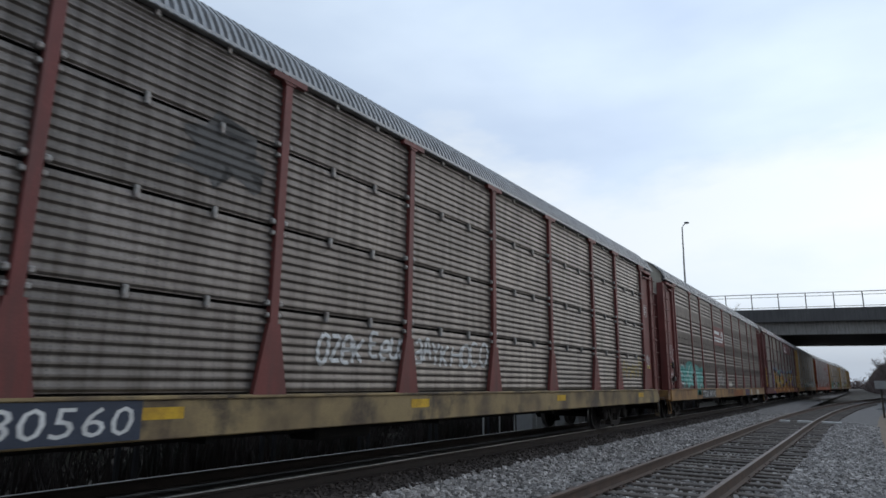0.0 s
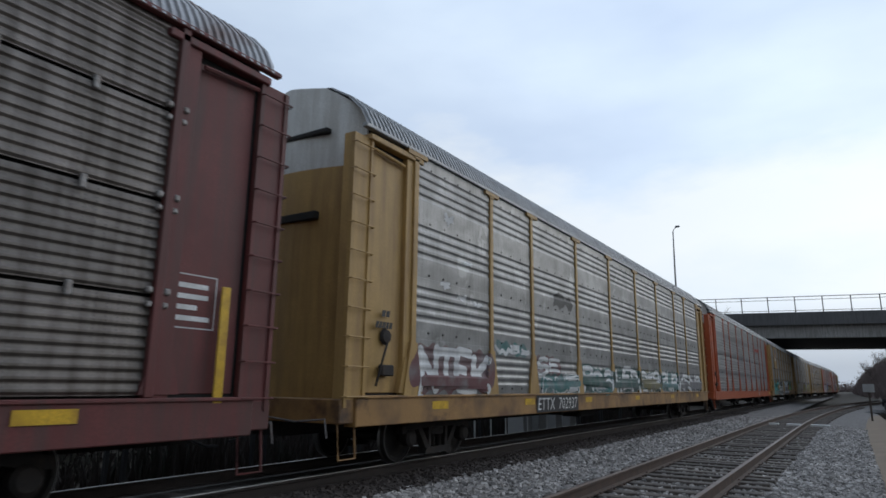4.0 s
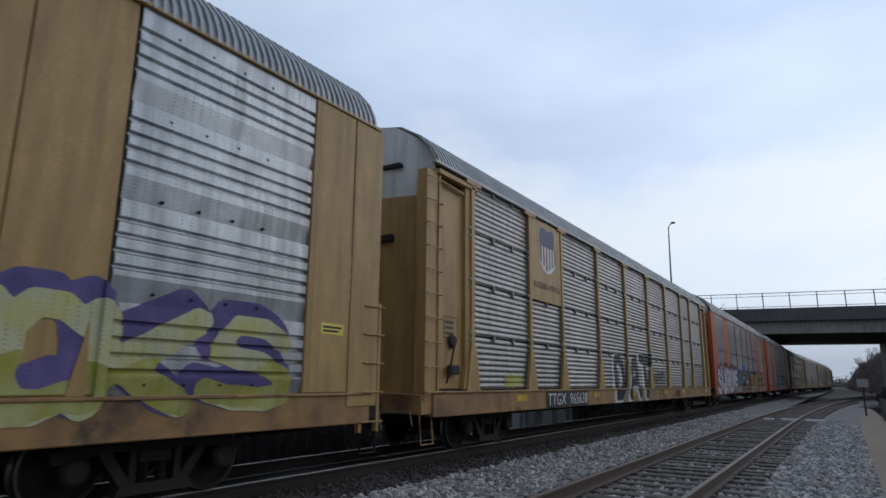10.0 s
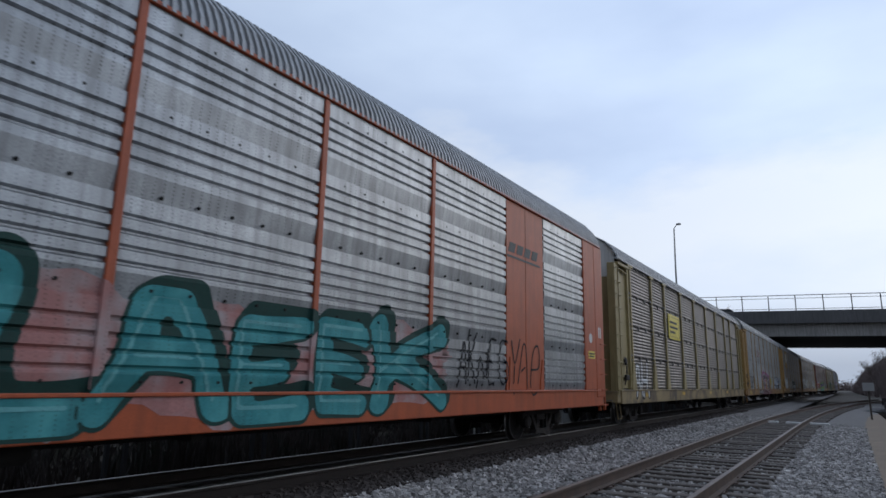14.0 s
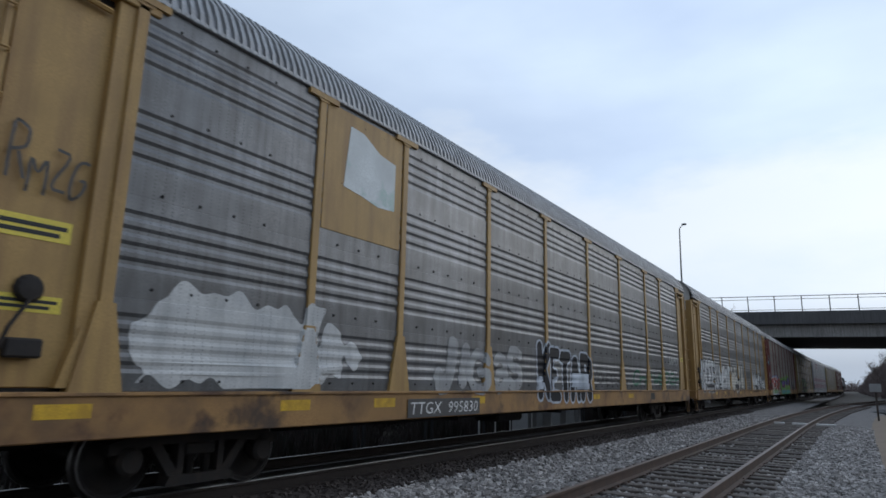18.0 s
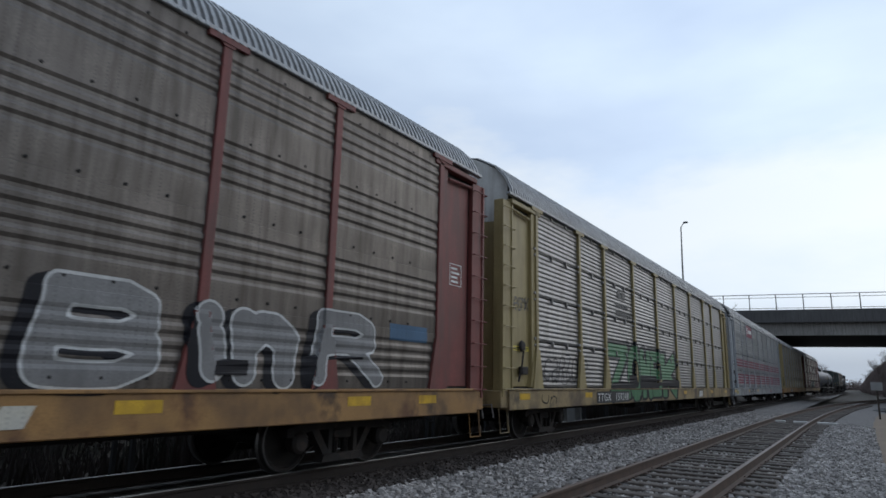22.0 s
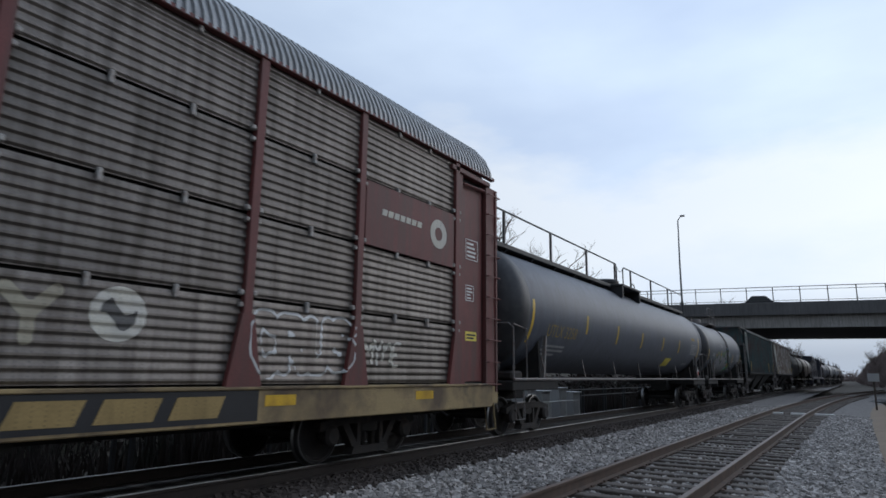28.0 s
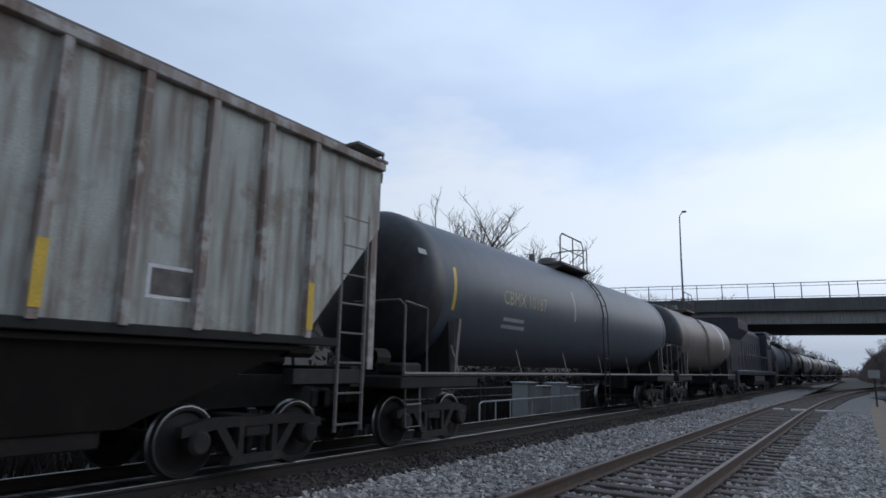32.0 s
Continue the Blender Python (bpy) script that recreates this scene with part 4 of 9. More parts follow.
class Wall:
    """A grid over a part of a car's side that follows its ribs, on which paint is spread."""

    def __init__(self, parent, skin, box, flare=False, step=0.05):
        self.parent, self.skin, self.flare = parent, skin, flare
        y0, y1, z0, z1 = box[0], box[1], max(box[2], 0.738), box[3]
        cuts = list(skin.cuts_y()) + ([p + k for p in skin.posts for k in (-0.26, -0.22, -0.18, -0.14, -0.105, 0.105, 0.14, 0.18, 0.22, 0.26)] if flare else [])
        self.y = self.merge([c for c in cuts if y0 < c < y1], np.arange(y0, y1 + step, step))
        self.z = self.merge([c for c in skin.cuts_z() if z0 < c < z1], np.arange(z0, z1 + step, step))
        self.Y, self.Z = np.meshgrid(self.y, self.z)

    @staticmethod
    def merge(fixed, even):
        gaps = np.array(sorted(fixed) or [-99.0])
        return np.array(sorted(list(fixed) + [float(v) for v in even if np.abs(gaps - v).min() > 0.008]))

    def bars(self, segs, square=0.0, wave=0.0, seed=0):
        """How far each grid point lies outside the bars; below nought is inside. square: 0 for round ends, 1 for square ones."""
        Y = self.Y + wave * np.sin(self.Z * 5.1 + seed) * np.cos(self.Y * 1.9 + seed * 2)
        Z = self.Z + wave * np.sin(self.Y * 2.7 + seed * 3) * np.cos(self.Z * 2.1)
        F = np.full(self.Y.shape, 9.0)
        for a, b, c, d, r in segs:
            ey, ez = c - a + (1e-4 if (a, b) == (c, d) else 0.0), d - b
            n = math.hypot(ey, ez)
            u, w = ((Y - a) * ey + (Z - b) * ez) / n, (-(Y - a) * ez + (Z - b) * ey) / n
            over = np.maximum(np.maximum(-u, u - n), 0)
            far = np.hypot(over, w)
            if square:
                far = (1 - square) * far + square * np.maximum(over, np.abs(w))
            F = np.minimum(F, far - r)
        return F

    def x(self, y, z):
        if self.flare and 1.156 < z < 1.99:
            half = 0.265 - (z - 1.155) / 0.795 * 0.16
            if any(abs(y - p) < half for p in self.skin.posts):
                return XPOST + 0.012
        return self.skin.x(y, z)

    def lay(self, F, material, off, name="paint"):
        """One coat of paint wherever F is below nought."""
        ys, zs, inside = self.y, self.z, F < 0
        vs, fs, seen = [], [], {}

        def put(y, z):
            key = (round(y, 4), round(z, 4))
            if key not in seen:
                seen[key] = len(vs)
                vs.append((self.x(y, z) + off, y, z))
            return seen[key]

        full = inside[:-1, :-1] & inside[1:, :-1] & inside[:-1, 1:] & inside[1:, 1:]
        some = (inside[:-1, :-1] | inside[1:, :-1] | inside[:-1, 1:] | inside[1:, 1:]) & ~full
        breaks = {i for i, y in enumerate(ys) if any(abs(abs(y - p)) < 0.21 for p in self.skin.posts)}
        for j in range(len(zs) - 1):
            i = 0
            while i < len(ys) - 1:
                if full[j, i]:
                    k = i + 1
                    while k < len(ys) - 1 and full[j, k] and k not in breaks:
                        k += 1
                    fs.append((put(ys[i], zs[j]), put(ys[k], zs[j]), put(ys[k], zs[j + 1]), put(ys[i], zs[j + 1])))
                    i = k
                else:
                    if some[j, i]:
                        ring = []
                        corner = ((j, i), (j, i + 1), (j + 1, i + 1), (j + 1, i))
                        for (a, b), (c, d) in zip(corner, corner[1:] + corner[:1]):
                            f, g = F[a, b], F[c, d]
                            if f < 0:
                                ring.append(put(ys[b], zs[a]))
                            if (f < 0) != (g < 0):
                                t = f / (f - g)
                                ring.append(put(ys[b] + (ys[d] - ys[b]) * t, zs[a] + (zs[c] - zs[a]) * t))
                        ring = [q for n, q in enumerate(ring) if q != ring[n - 1]]
                        if len(set(ring)) == len(ring) > 2:
                            fs.append(tuple(ring))
                    i += 1
        if not fs:
            return None
        me = bpy.data.meshes.new(name)
        me.from_pydata(vs, [], fs)
        me.materials.append(material)
        ob = new(name, me)
        ob.parent = self.parent
        return ob


def mural(parent, skin, letters, r, fill, line=None, edge=0.05, halo=None, glow=0.14, cast=None, throw=(-0.09, -0.09), rim=None, thin=0.035,
          bands=(), square=0.0, wave=0.03, flare=False, seed=1, back=None, top=None):
    """A sprayed name. fill: the letters; line: their outline; halo: a cloud round them; cast: their drawn shadow; rim: an inner line;
    bands: other fills as (material, from height, to height); back: a backing cloud as (material, strokes); top: strokes over all as (material, strokes)."""
    pad = 0.5
    box = (min(q[1] for q in letters) - pad, max(q[2] for q in letters) + pad, min(q[3] for q in letters) - 0.3, max(q[4] for q in letters) + 0.4)
    wall = Wall(parent, skin, box, flare)
    each = [wall.bars(strokes([q], r), square, wave, seed) for q in letters]
    F = np.minimum.reduce(each)
    # each letter laps over the one before it, with the outline showing between them
    lapped = np.minimum.reduce([np.maximum(a, edge - b) for a, b in zip(each, each[1:])] + [each[-1]]) if line else F
    rag = 0.05 * np.sin(wall.Y * 7.3 + seed) * np.sin(wall.Z * 8.1 + seed) + 0.04 * np.sin(wall.Y * 15.7 + wall.Z * 3.0)
    if back:
        wall.lay(wall.bars(back[1]) + rag, back[0], 0.0025, "backing_paint")
    if halo:
        wall.lay(F - glow + rag, halo, 0.004, "halo_paint")
    if cast:
        G2 = np.minimum.reduce([wall.bars([(a + throw[0] * k, b + throw[1] * k, c + throw[0] * k, d + throw[1] * k, e) for a, b, c, d, e in strokes(letters, r)], square, wave, seed) for k in (0.5, 1.0)])
        wall.lay(G2 - edge, cast, 0.0055, "shadow_paint")
    if line:
        wall.lay(F - edge, line, 0.007, "outline_paint")
    if rim:
        wall.lay(F, rim, 0.0085, "rim_paint")
    inner = lapped + (thin if rim else 0.0)
    wall.lay(inner, fill, 0.010, "letter_paint")
    for k, (material, lo, hi) in enumerate(bands):
        cut = np.maximum(lo - wall.Z, wall.Z - hi) + 0.05 * np.sin(wall.Y * 4.3 + k + seed) + 0.03 * np.sin(wall.Y * 11.0 + 2 * k)
        wall.lay(np.maximum(inner, cut), material, 0.0112 + 0.0008 * k, "fade_paint")
    if top:
        wall.lay(wall.bars(top[1], 0, 0.02, seed), top[0], 0.0145, "line_paint")
    return wall


def inner_lines(letters, r, width, dy=0.0, dz=0.0):
    """The letters' middle lines as thin strokes, for folds and shine."""
    return [(a + dy, b + dz, c + dy, d + dz, width) for a, b, c, d, e in strokes(letters, r)]

# ---- autorack cars ----


def post_geo(flare, cap):
    """A side post with its flared foot and T-shaped head."""
    def make():
        g = Geo()
        w = 0.065 if flare else 0.05
        g.cbox(XP - 0.02, XPOST, -w, w, Z0, Z1 - 0.02, 0.008)
        if flare:
            g.prism([(-0.255, Z0 - 0.015), (0.255, Z0 - 0.015), (w + 0.03, 1.96), (w + 0.03, 2.0), (-w - 0.03, 2.0), (-w - 0.03, 1.96)], XP + 0.02, XPOST + 0.012)
        if cap:
            g.prism([(-0.29, Z1 - 0.09), (0.29, Z1 - 0.09), (0.29, Z1 - 0.01), (-0.29, Z1 - 0.01)], XP, XPOST + 0.02)
            g.prism([(-w, Z1 - 0.13), (w, Z1 - 0.13), (0.12, Z1 - 0.09), (-0.12, Z1 - 0.09)], XP, XPOST + 0.01)
        return g
    return make


def clips_geo():
    g = Geo()
    step = (Z1 - Z0) / 4
    for p in POSTS:
        for k in (1, 2, 3):
            z = Z0 + k * step
            for s in (-1, 1):
                g.cbox(XP, XPOST - 0.005, p + s * 0.10 - 0.035, p + s * 0.10 + 0.035, z + 0.02, z + 0.09, 0.015)
                g.cbox(XP, XPOST - 0.01, p + s * 0.09 - 0.03, p + s * 0.09 + 0.03, z - 0.12, z - 0.06, 0.012)
    for a, b in zip(POSTS, POSTS[1:]):
        for k in (1, 2, 3, 4):
            z = Z0 + k * step
            for u in ((0.5,) if b - a < 2.2 else (0.34, 0.67)):
                y = a + (b - a) * u
                g.cbox(XP, XP + 0.055, y - 0.03, y + 0.03, z - 0.10, z + 0.045, 0.012)
    return g


def bolts_geo(enclosed=False):
    g = Geo()
    for i, (a, b) in enumerate(zip(POSTS, POSTS[1:])):
        if enclosed and i in (1, 7):
            continue
        for k in range(5):
            z = Z0 + 0.10 + k * 0.95 - 0.06
            for j in range(1, int((b - a) / 0.46)):
                y = a + j * 0.46
                for dz in ((0.0,) if k % 2 else (0.04,)):
                    g.lathe([(0.020, 0.0), (0.018, 0.054), (0.0, 0.056)], y, z + dz + 0.02, 6, "x", XP)
    return g


def end_ladder_geo(flip, z_lo, z_hi):
    def make():
        g = Geo()
        f = (lambda y: L - y) if flip else (lambda y: y)
        for a in (0.50, 0.90):
            g.box(1.53, 1.60, min(f(a), f(a + 0.06)), max(f(a), f(a + 0.06)), z_lo, z_hi)
        z = z_lo + 0.15
        while z < z_hi:
            g.tube([(1.58, f(0.47), z), (1.66, f(0.49), z), (1.66, f(0.95), z), (1.58, f(0.97), z)], 0.013, 5)
            z += 0.42
        return g
    return make


def hand_brake_geo():
    return Geo().lathe([(0.0, 0.06), (0.10, 0.05), (0.13, 0.0), (0.0, 0.0)], 1.45, 2.05, 12, "x", 1.55).cbox(1.54, 1.64, 1.3, 1.6, 1.45, 1.62, 0.02).tube([(1.6, 1.45, 1.95), (1.64, 1.3, 1.7), (1.6, 1.2, 1.3)], 0.02, 5)


def autorack(at, label, kind, panel, post, sill, end, roof=ROOF, flare=True, cap=True, crown=WHITEP, enclosed=False, end2=None, tall=False):
    """One enclosed car carrier, its low end `at` metres along the train."""
    car = thing("autorack_car", label, "freight car", group="cars of the train")
    end2 = end2 or end
    part("core", lambda: Geo().box(-1.5, 1.5, 0.95, L - 0.95, 1.05, 5.3).prism([(-1.5, 5.3), (1.5, 5.3), (1.15, 5.8), (0, 6.05), (-1.15, 5.8)], 0.95, L - 0.95, "y"), UNDER, car, key="core")
    part("far_side", lambda: Geo().box(-1.62, -1.52, 0.6, L - 0.6, Z0, Z1), panel, car, key="far_side")
    part("roof", lambda: roof_geo(tall), roof, car, key=("roof", tall))
    part("roof_rail", lambda: Geo().cbox(1.56, 1.66, 0.7, L - 0.7, Z1 - 0.02, Z1 + 0.045, 0.01), post if enclosed or not cap else roof, car, key="roof_rail")
    s = part("side_sill", lambda: Geo().cbox(1.40, XSILL, 0.75, L - 0.75, 0.73, 1.155, 0.012).box(-1.6, 1.40, 0.75, L - 0.75, 1.0, 1.10), sill, car, key="side_sill")
    part("sill_lip", lambda: Geo().cbox(1.5, XSILL + 0.03, 0.75, L - 0.75, 1.125, 1.165, 0.008), sill, s, key="sill_lip")
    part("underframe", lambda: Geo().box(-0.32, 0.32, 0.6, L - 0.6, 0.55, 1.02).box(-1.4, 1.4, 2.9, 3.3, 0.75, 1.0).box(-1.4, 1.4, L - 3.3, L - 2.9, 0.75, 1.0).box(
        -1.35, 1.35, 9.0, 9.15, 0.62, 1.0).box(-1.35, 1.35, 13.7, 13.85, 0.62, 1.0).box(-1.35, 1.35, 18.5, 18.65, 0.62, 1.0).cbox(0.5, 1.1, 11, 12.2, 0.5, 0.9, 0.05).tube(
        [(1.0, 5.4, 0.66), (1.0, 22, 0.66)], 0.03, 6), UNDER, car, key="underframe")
    for y, d in ((3.75, 1), (L - 3.75, -1)):
        truck(car, y)
    coupler(car, 0.45, -1)
    coupler(car, L - 0.45, 1)
    prof = PROF[kind]
    flats = []
    for i, (a, b) in enumerate(zip(POSTS, POSTS[1:])):
        if enclosed and i in (1, 7):
            flats.append((a, b, Z0, Z1, XP + 0.045))
            d = part("solid_panel", lambda: Geo().cbox(XP - 0.02, XP + 0.045, 0.03, 0.96, Z0, Z1 - 0.02, 0.006).cbox(XP - 0.02, XP + 0.045, 0.975, b - a - 0.03, Z0, Z1 - 0.02, 0.006),
                     post, car, key=("solid", round(b - a, 2)), at=(0, a, 0))
            for foot in ([(0.12, Z0), (0.30, Z0), (0.16, 1.85)], [(1.67, Z0), (1.85, Z0), (1.81, 1.85)]):
                part("panel_foot", lambda: Geo().prism(foot, XP + 0.045, XP + 0.065), post, d, key=("panel_foot", foot[0]))
            continue
        w = b - a - 0.02
        if kind in ("fine", "tier"):
            n = len(prof) // 4
            for k in range(4):
                part("side_panel", lambda: sheet(prof[k * n:(k + 1) * n], w), panel, car, key=("panel", kind, k, round(w, 2)), at=(0, a + 0.01, 0))
        else:
            part("side_panel", lambda: sheet(prof, w), panel, car, key=("panel", kind, round(w, 2)), at=(0, a + 0.01, 0))
    for y in POSTS:
        if not (enclosed and y in (POSTS[1], POSTS[2], POSTS[7], POSTS[8])):
            part("side_post", post_geo(flare, cap), post, car, key=("post", flare, cap), at=(0, y, 0))
    if kind in ("fine", "tier"):
        tagged(part("clip_hardware", clips_geo, CLIP, car, key="clips"), kind="stuff")
    else:
        tagged(part("bolt_hardware", lambda: bolts_geo(enclosed), UNDER, car, key=("bolts", enclosed)), kind="stuff")
    for flip in (False, True):
        f = (lambda y: L - y) if flip else (lambda y: y)
        em = end2 if flip else end
        y0, y1 = sorted((f(1.0), f(2.04)))
        if enclosed:
            part("end_panel", Geo().cbox(1.44, XPOST, *sorted((f(0.62), f(1.28))), Z0 - 0.2, Z1 - 0.02, 0.01).cbox(1.44, XPOST, *sorted((f(1.30), f(2.06))), Z0, Z1 - 0.02, 0.01), em, car)
            part("ladder", end_ladder_geo(flip, 0.6, 2.5), em, car, key=("ladder", flip, 2))
        else:
            part("end_panel", Geo().cbox(1.44, 1.52, y0, y1, 1.2, 5.0, 0.01).cbox(1.46, 1.60, *sorted((f(1.86), f(2.06))), 1.15, 5.15, 0.01).prism(
                [(f(1.75), 1.2), (f(2.2), 1.2), (f(2.06), 1.75), (f(1.9), 1.75)], 1.46, 1.62), em, car)
            part("end_post", Geo().cbox(1.36, 1.575, *sorted((f(0.52), f(0.94))), 0.95, 5.12, 0.01), em, car)
            part("ladder", end_ladder_geo(flip, 1.0, 5.1), em, car, key=("ladder", flip, 1))
            part("head_beam", Geo().cbox(1.45, 1.64, *sorted((f(0.85), f(2.3))), 5.09, 5.19, 0.012).tube([(1.58, f(1.0), 4.98), (1.58, f(1.8), 4.93)], 0.03, 6), em, car)
        part("end_door", lambda: end_wall_geo(1.1, 4.72, flip, False), em, car, key=("door", flip))
        part("door_slot", lambda: Geo().cbox(-0.7, 0.75, *sorted((f(0.585), f(0.70))), 3.86, 3.99, 0.01), UNDER, car, key=("door_slot", flip))
        if not enclosed:
            part("crown_slot", lambda: Geo().cbox(-0.5, 0.9, *sorted((f(0.60), f(0.72))), 5.28, 5.36, 0.01), UNDER, car, key=("crown_slot", flip))
        if enclosed:
            part("door_edge", Geo().cbox(0.86, 1.36, *sorted((f(0.70), f(0.76))), 1.2, 5.25, 0.01), PANEL_GALV, car, key=("door_edge", flip))
        part("end_door_crown", lambda: end_wall_geo(4.72, 7, flip, True, tall), crown, car, key=("crown", flip, tall))
        part("end_platform", lambda: Geo().cbox(-1.5, 1.58, *sorted((f(0.45), f(0.95))), 0.78, 1.12, 0.015).tube([(1.5, f(0.5), 0.8), (1.55, f(0.5), 0.3), (1.55, f(0.85), 0.3), (1.5, f(0.85), 0.8)], 0.018, 5),
             UNDER if enclosed else sill, car, key=("platform", flip))
        part("uncoupling_lever", lambda: Geo().tube([(0.3, f(0.3), 0.85), (0.9, f(0.28), 0.8), (1.45, f(0.3), 0.85), (1.5, f(0.3), 0.6)], 0.014, 5), STEPG, car, key=("lever", flip))
    part("hand_brake", hand_brake_geo, CAST, car, key="hand_brake")
    CARS.append((car, at, L))
    return car, Skin(prof, POSTS, 0.065 if flare else 0.05, flats=flats)


def marks(car, skin, body, y0, y1, material=None, ground=None, z=(0.80, 1.07)):
    """Reporting marks on the sill, on a dark panel."""
    patch("number_panel", (y0 - 0.08, y1 + 0.08, z[0] - 0.05, z[1] + 0.05), skin, ground or BLACK, car, 0.015)
    lettering(body, (y0, y1, z[0], z[1]), skin, material or WHITE, car, 0.018, 0.12)


def tape(car, skin, *ys):
    for y in ys:
        patch("reflective_tape", (y, y + 0.5, 0.93, 1.06), skin, REFLECT, car, 0.004)


def notice(car, y0, y1, z0, z1, x=1.52, material=None, rows=4):
    """A framed data stencil whose lines are too small to read."""
    ink = material or WHITE
    t = 0.012
    ring = [(y0, z0), (y1, z0), (y1, z1), (y0, z1)], [(y0 + t, z0 + t), (y1 - t, z0 + t), (y1 - t, z1 - t), (y0 + t, z1 - t)]
    vs = [(xx, *p) for xx in (x, x + 0.004) for r in ring for p in r]
    fs = []
    for k in range(4):
        a, b = k, (k + 1) % 4
        fs += [(a, b, b + 4, a + 4), (a + 8, a + 12, b + 12, b + 8), (a, a + 8, b + 8, b), (a + 4, b + 4, b + 12, a + 12)]
    ob = part("stencil", Geo().add(vs, fs), ink, car, "small painted data panel")
    h = (z1 - z0) / (rows + 1)
    r = random.Random(y0 + z0)
    for k in range(rows):
        z = z0 + h * (k + 0.7)
        part("printed_line", Geo().box(x, x + 0.004, y0 + 0.05, y0 + 0.05 + (y1 - y0 - 0.1) * r.uniform(0.55, 1.0), z, z + h * 0.45), ink, ob)


def sticker(car, y0, y1, z0, z1, material, x=1.52, bars=True):
    ob = part("sticker", Geo().box(x, x + 0.005, y0, y1, z0, z1), material, car)
    if bars:
        for lo, cut in ((0.55, 0.04), (0.2, 0.1)):
            part("printed_line", Geo().box(x + 0.005, x + 0.008, y0 + 0.04, y1 - cut, z0 + (z1 - z0) * lo, z0 + (z1 - z0) * (lo + 0.2)), BLACK, ob)


def plaque(car, y0, y1, z0, z1, material, label):
    return part("logo_panel", Geo().cbox(XP + 0.03, XP + 0.055, y0, y1, z0, z1, 0.006), material, car, label)


XL = XP + 0.055


def striped_crest(car, yc, zc, h):
    """A shield, blue above red and white bars."""
    w = h * 0.42
    red, blue = spray("crest_red", (0.26, 0.12, 0.11)), spray("crest_blue", (0.11, 0.12, 0.20))
    out = [(-w, 0.45 * h), (-w * 0.55, 0.5 * h), (0, 0.44 * h), (w * 0.55, 0.5 * h), (w, 0.45 * h), (w * 0.92, 0.2 * h), (w, 0.0), (w * 0.95, -0.3 * h), (w * 0.5, -0.45 * h), (0, -0.5 * h),
           (-w * 0.5, -0.45 * h), (-w * 0.95, -0.3 * h), (-w, 0.0), (-w * 0.92, 0.2 * h)]
    c = part("crest", Geo().prism([(yc + a, zc + b) for a, b in out], XL, XL + 0.004), WHITE, car, "railway crest of plain shapes")
    for k in range(6):
        y = -w * 0.9 + k * w * 0.36 - w * 0.02
        lo = -0.47 * h + 0.22 * h * abs(y + 0.08 * w) / w
        part("crest_bar", Geo().prism([(yc + y, zc + lo + 0.02), (yc + y + w * 0.17, zc + lo + 0.02), (yc + y + w * 0.17, zc + 0.08 * h), (yc + y, zc + 0.08 * h)], XL + 0.004, XL + 0.007), red, c)
    part("crest_chief", Geo().prism([(yc + a * 0.96, zc + max(b, 0.08 * h)) for a, b in out[:6]] + [(yc + w * 0.92, zc + 0.08 * h), (yc - w * 0.92, zc + 0.08 * h)], XL + 0.004, XL + 0.007), blue, c)


def wheel_mark(car, y0, y1, z0, z1):
    """White stripes that bend into a wheel arc, over a bar for the name."""
    g = Geo()
    h = z1 - z0
    g.box(XL, XL + 0.004, y0 + 0.05 * (y1 - y0), y0 + 0.55 * (y1 - y0), z0 + 0.62 * h, z0 + 0.80 * h)
    for k in (0.18, 0.34):
        g.box(XL, XL + 0.004, y0 + 0.02, y1 - 0.38 * h, z0 + k * h, z0 + (k + 0.09) * h)
    for r0, r1 in ((0.30, 0.38), (0.17, 0.25)):
        pts = [(radians(a)) for a in range(-40, 181, 15)]
        c, zc = y1 - 0.42 * h, z0 + 0.5 * h
        for a, b in zip(pts, pts[1:]):
            g.prism([(c + r0 * h * math.cos(a), zc + r0 * h * math.sin(a)), (c + r1 * h * math.cos(a), zc + r1 * h * math.sin(a)),
                     (c + r1 * h * math.cos(b), zc + r1 * h * math.sin(b)), (c + r0 * h * math.cos(b), zc + r0 * h * math.sin(b))], XL, XL + 0.004)
    part("wheel_logo", g, WHITE, car, "white striped wheel logo of plain shapes")


def name_bars(car, y0, y1, z0, z1, material, n=5, slant=0.3, x=None):
    """A company name as plain slanted blocks."""
    x = XL if x is None else x
    w = (y1 - y0) / n
    for k in range(n):
        a = y0 + k * w
        part("name_block", Geo().prism([(a, z0), (a + w * 0.78, z0), (a + w * 0.78 + slant * (z1 - z0), z1), (a + slant * (z1 - z0), z1)], x, x + 0.005), material, car)


TEAL, MINT = spray("teal", (0.06, 0.32, 0.28), (0.25, 0.50, 0.45)), spray("mint", (0.20, 0.45, 0.36))
CHALK, SILVER = spray("chalk_white", (0.62, 0.62, 0.60), (0.45, 0.45, 0.44)), spray("silver", (0.45, 0.49, 0.55), (0.62, 0.66, 0.70))
INK, MAROON = spray("ink", (0.012, 0.012, 0.016)), spray("maroon", (0.11, 0.02, 0.03))
AMBER, LIME = spray("amber", (0.62, 0.20, 0.02), (0.62, 0.50, 0.06)), spray("lime", (0.16, 0.36, 0.045))
GREENP, CITRON = spray("leaf_green", (0.09, 0.27, 0.09), (0.18, 0.36, 0.14)), spray("citron", (0.33, 0.31, 0.06), (0.42, 0.40, 0.18))
VIOLET, MAGENTA = spray("violet", (0.14, 0.07, 0.30)), spray("magenta", (0.42, 0.06, 0.25))
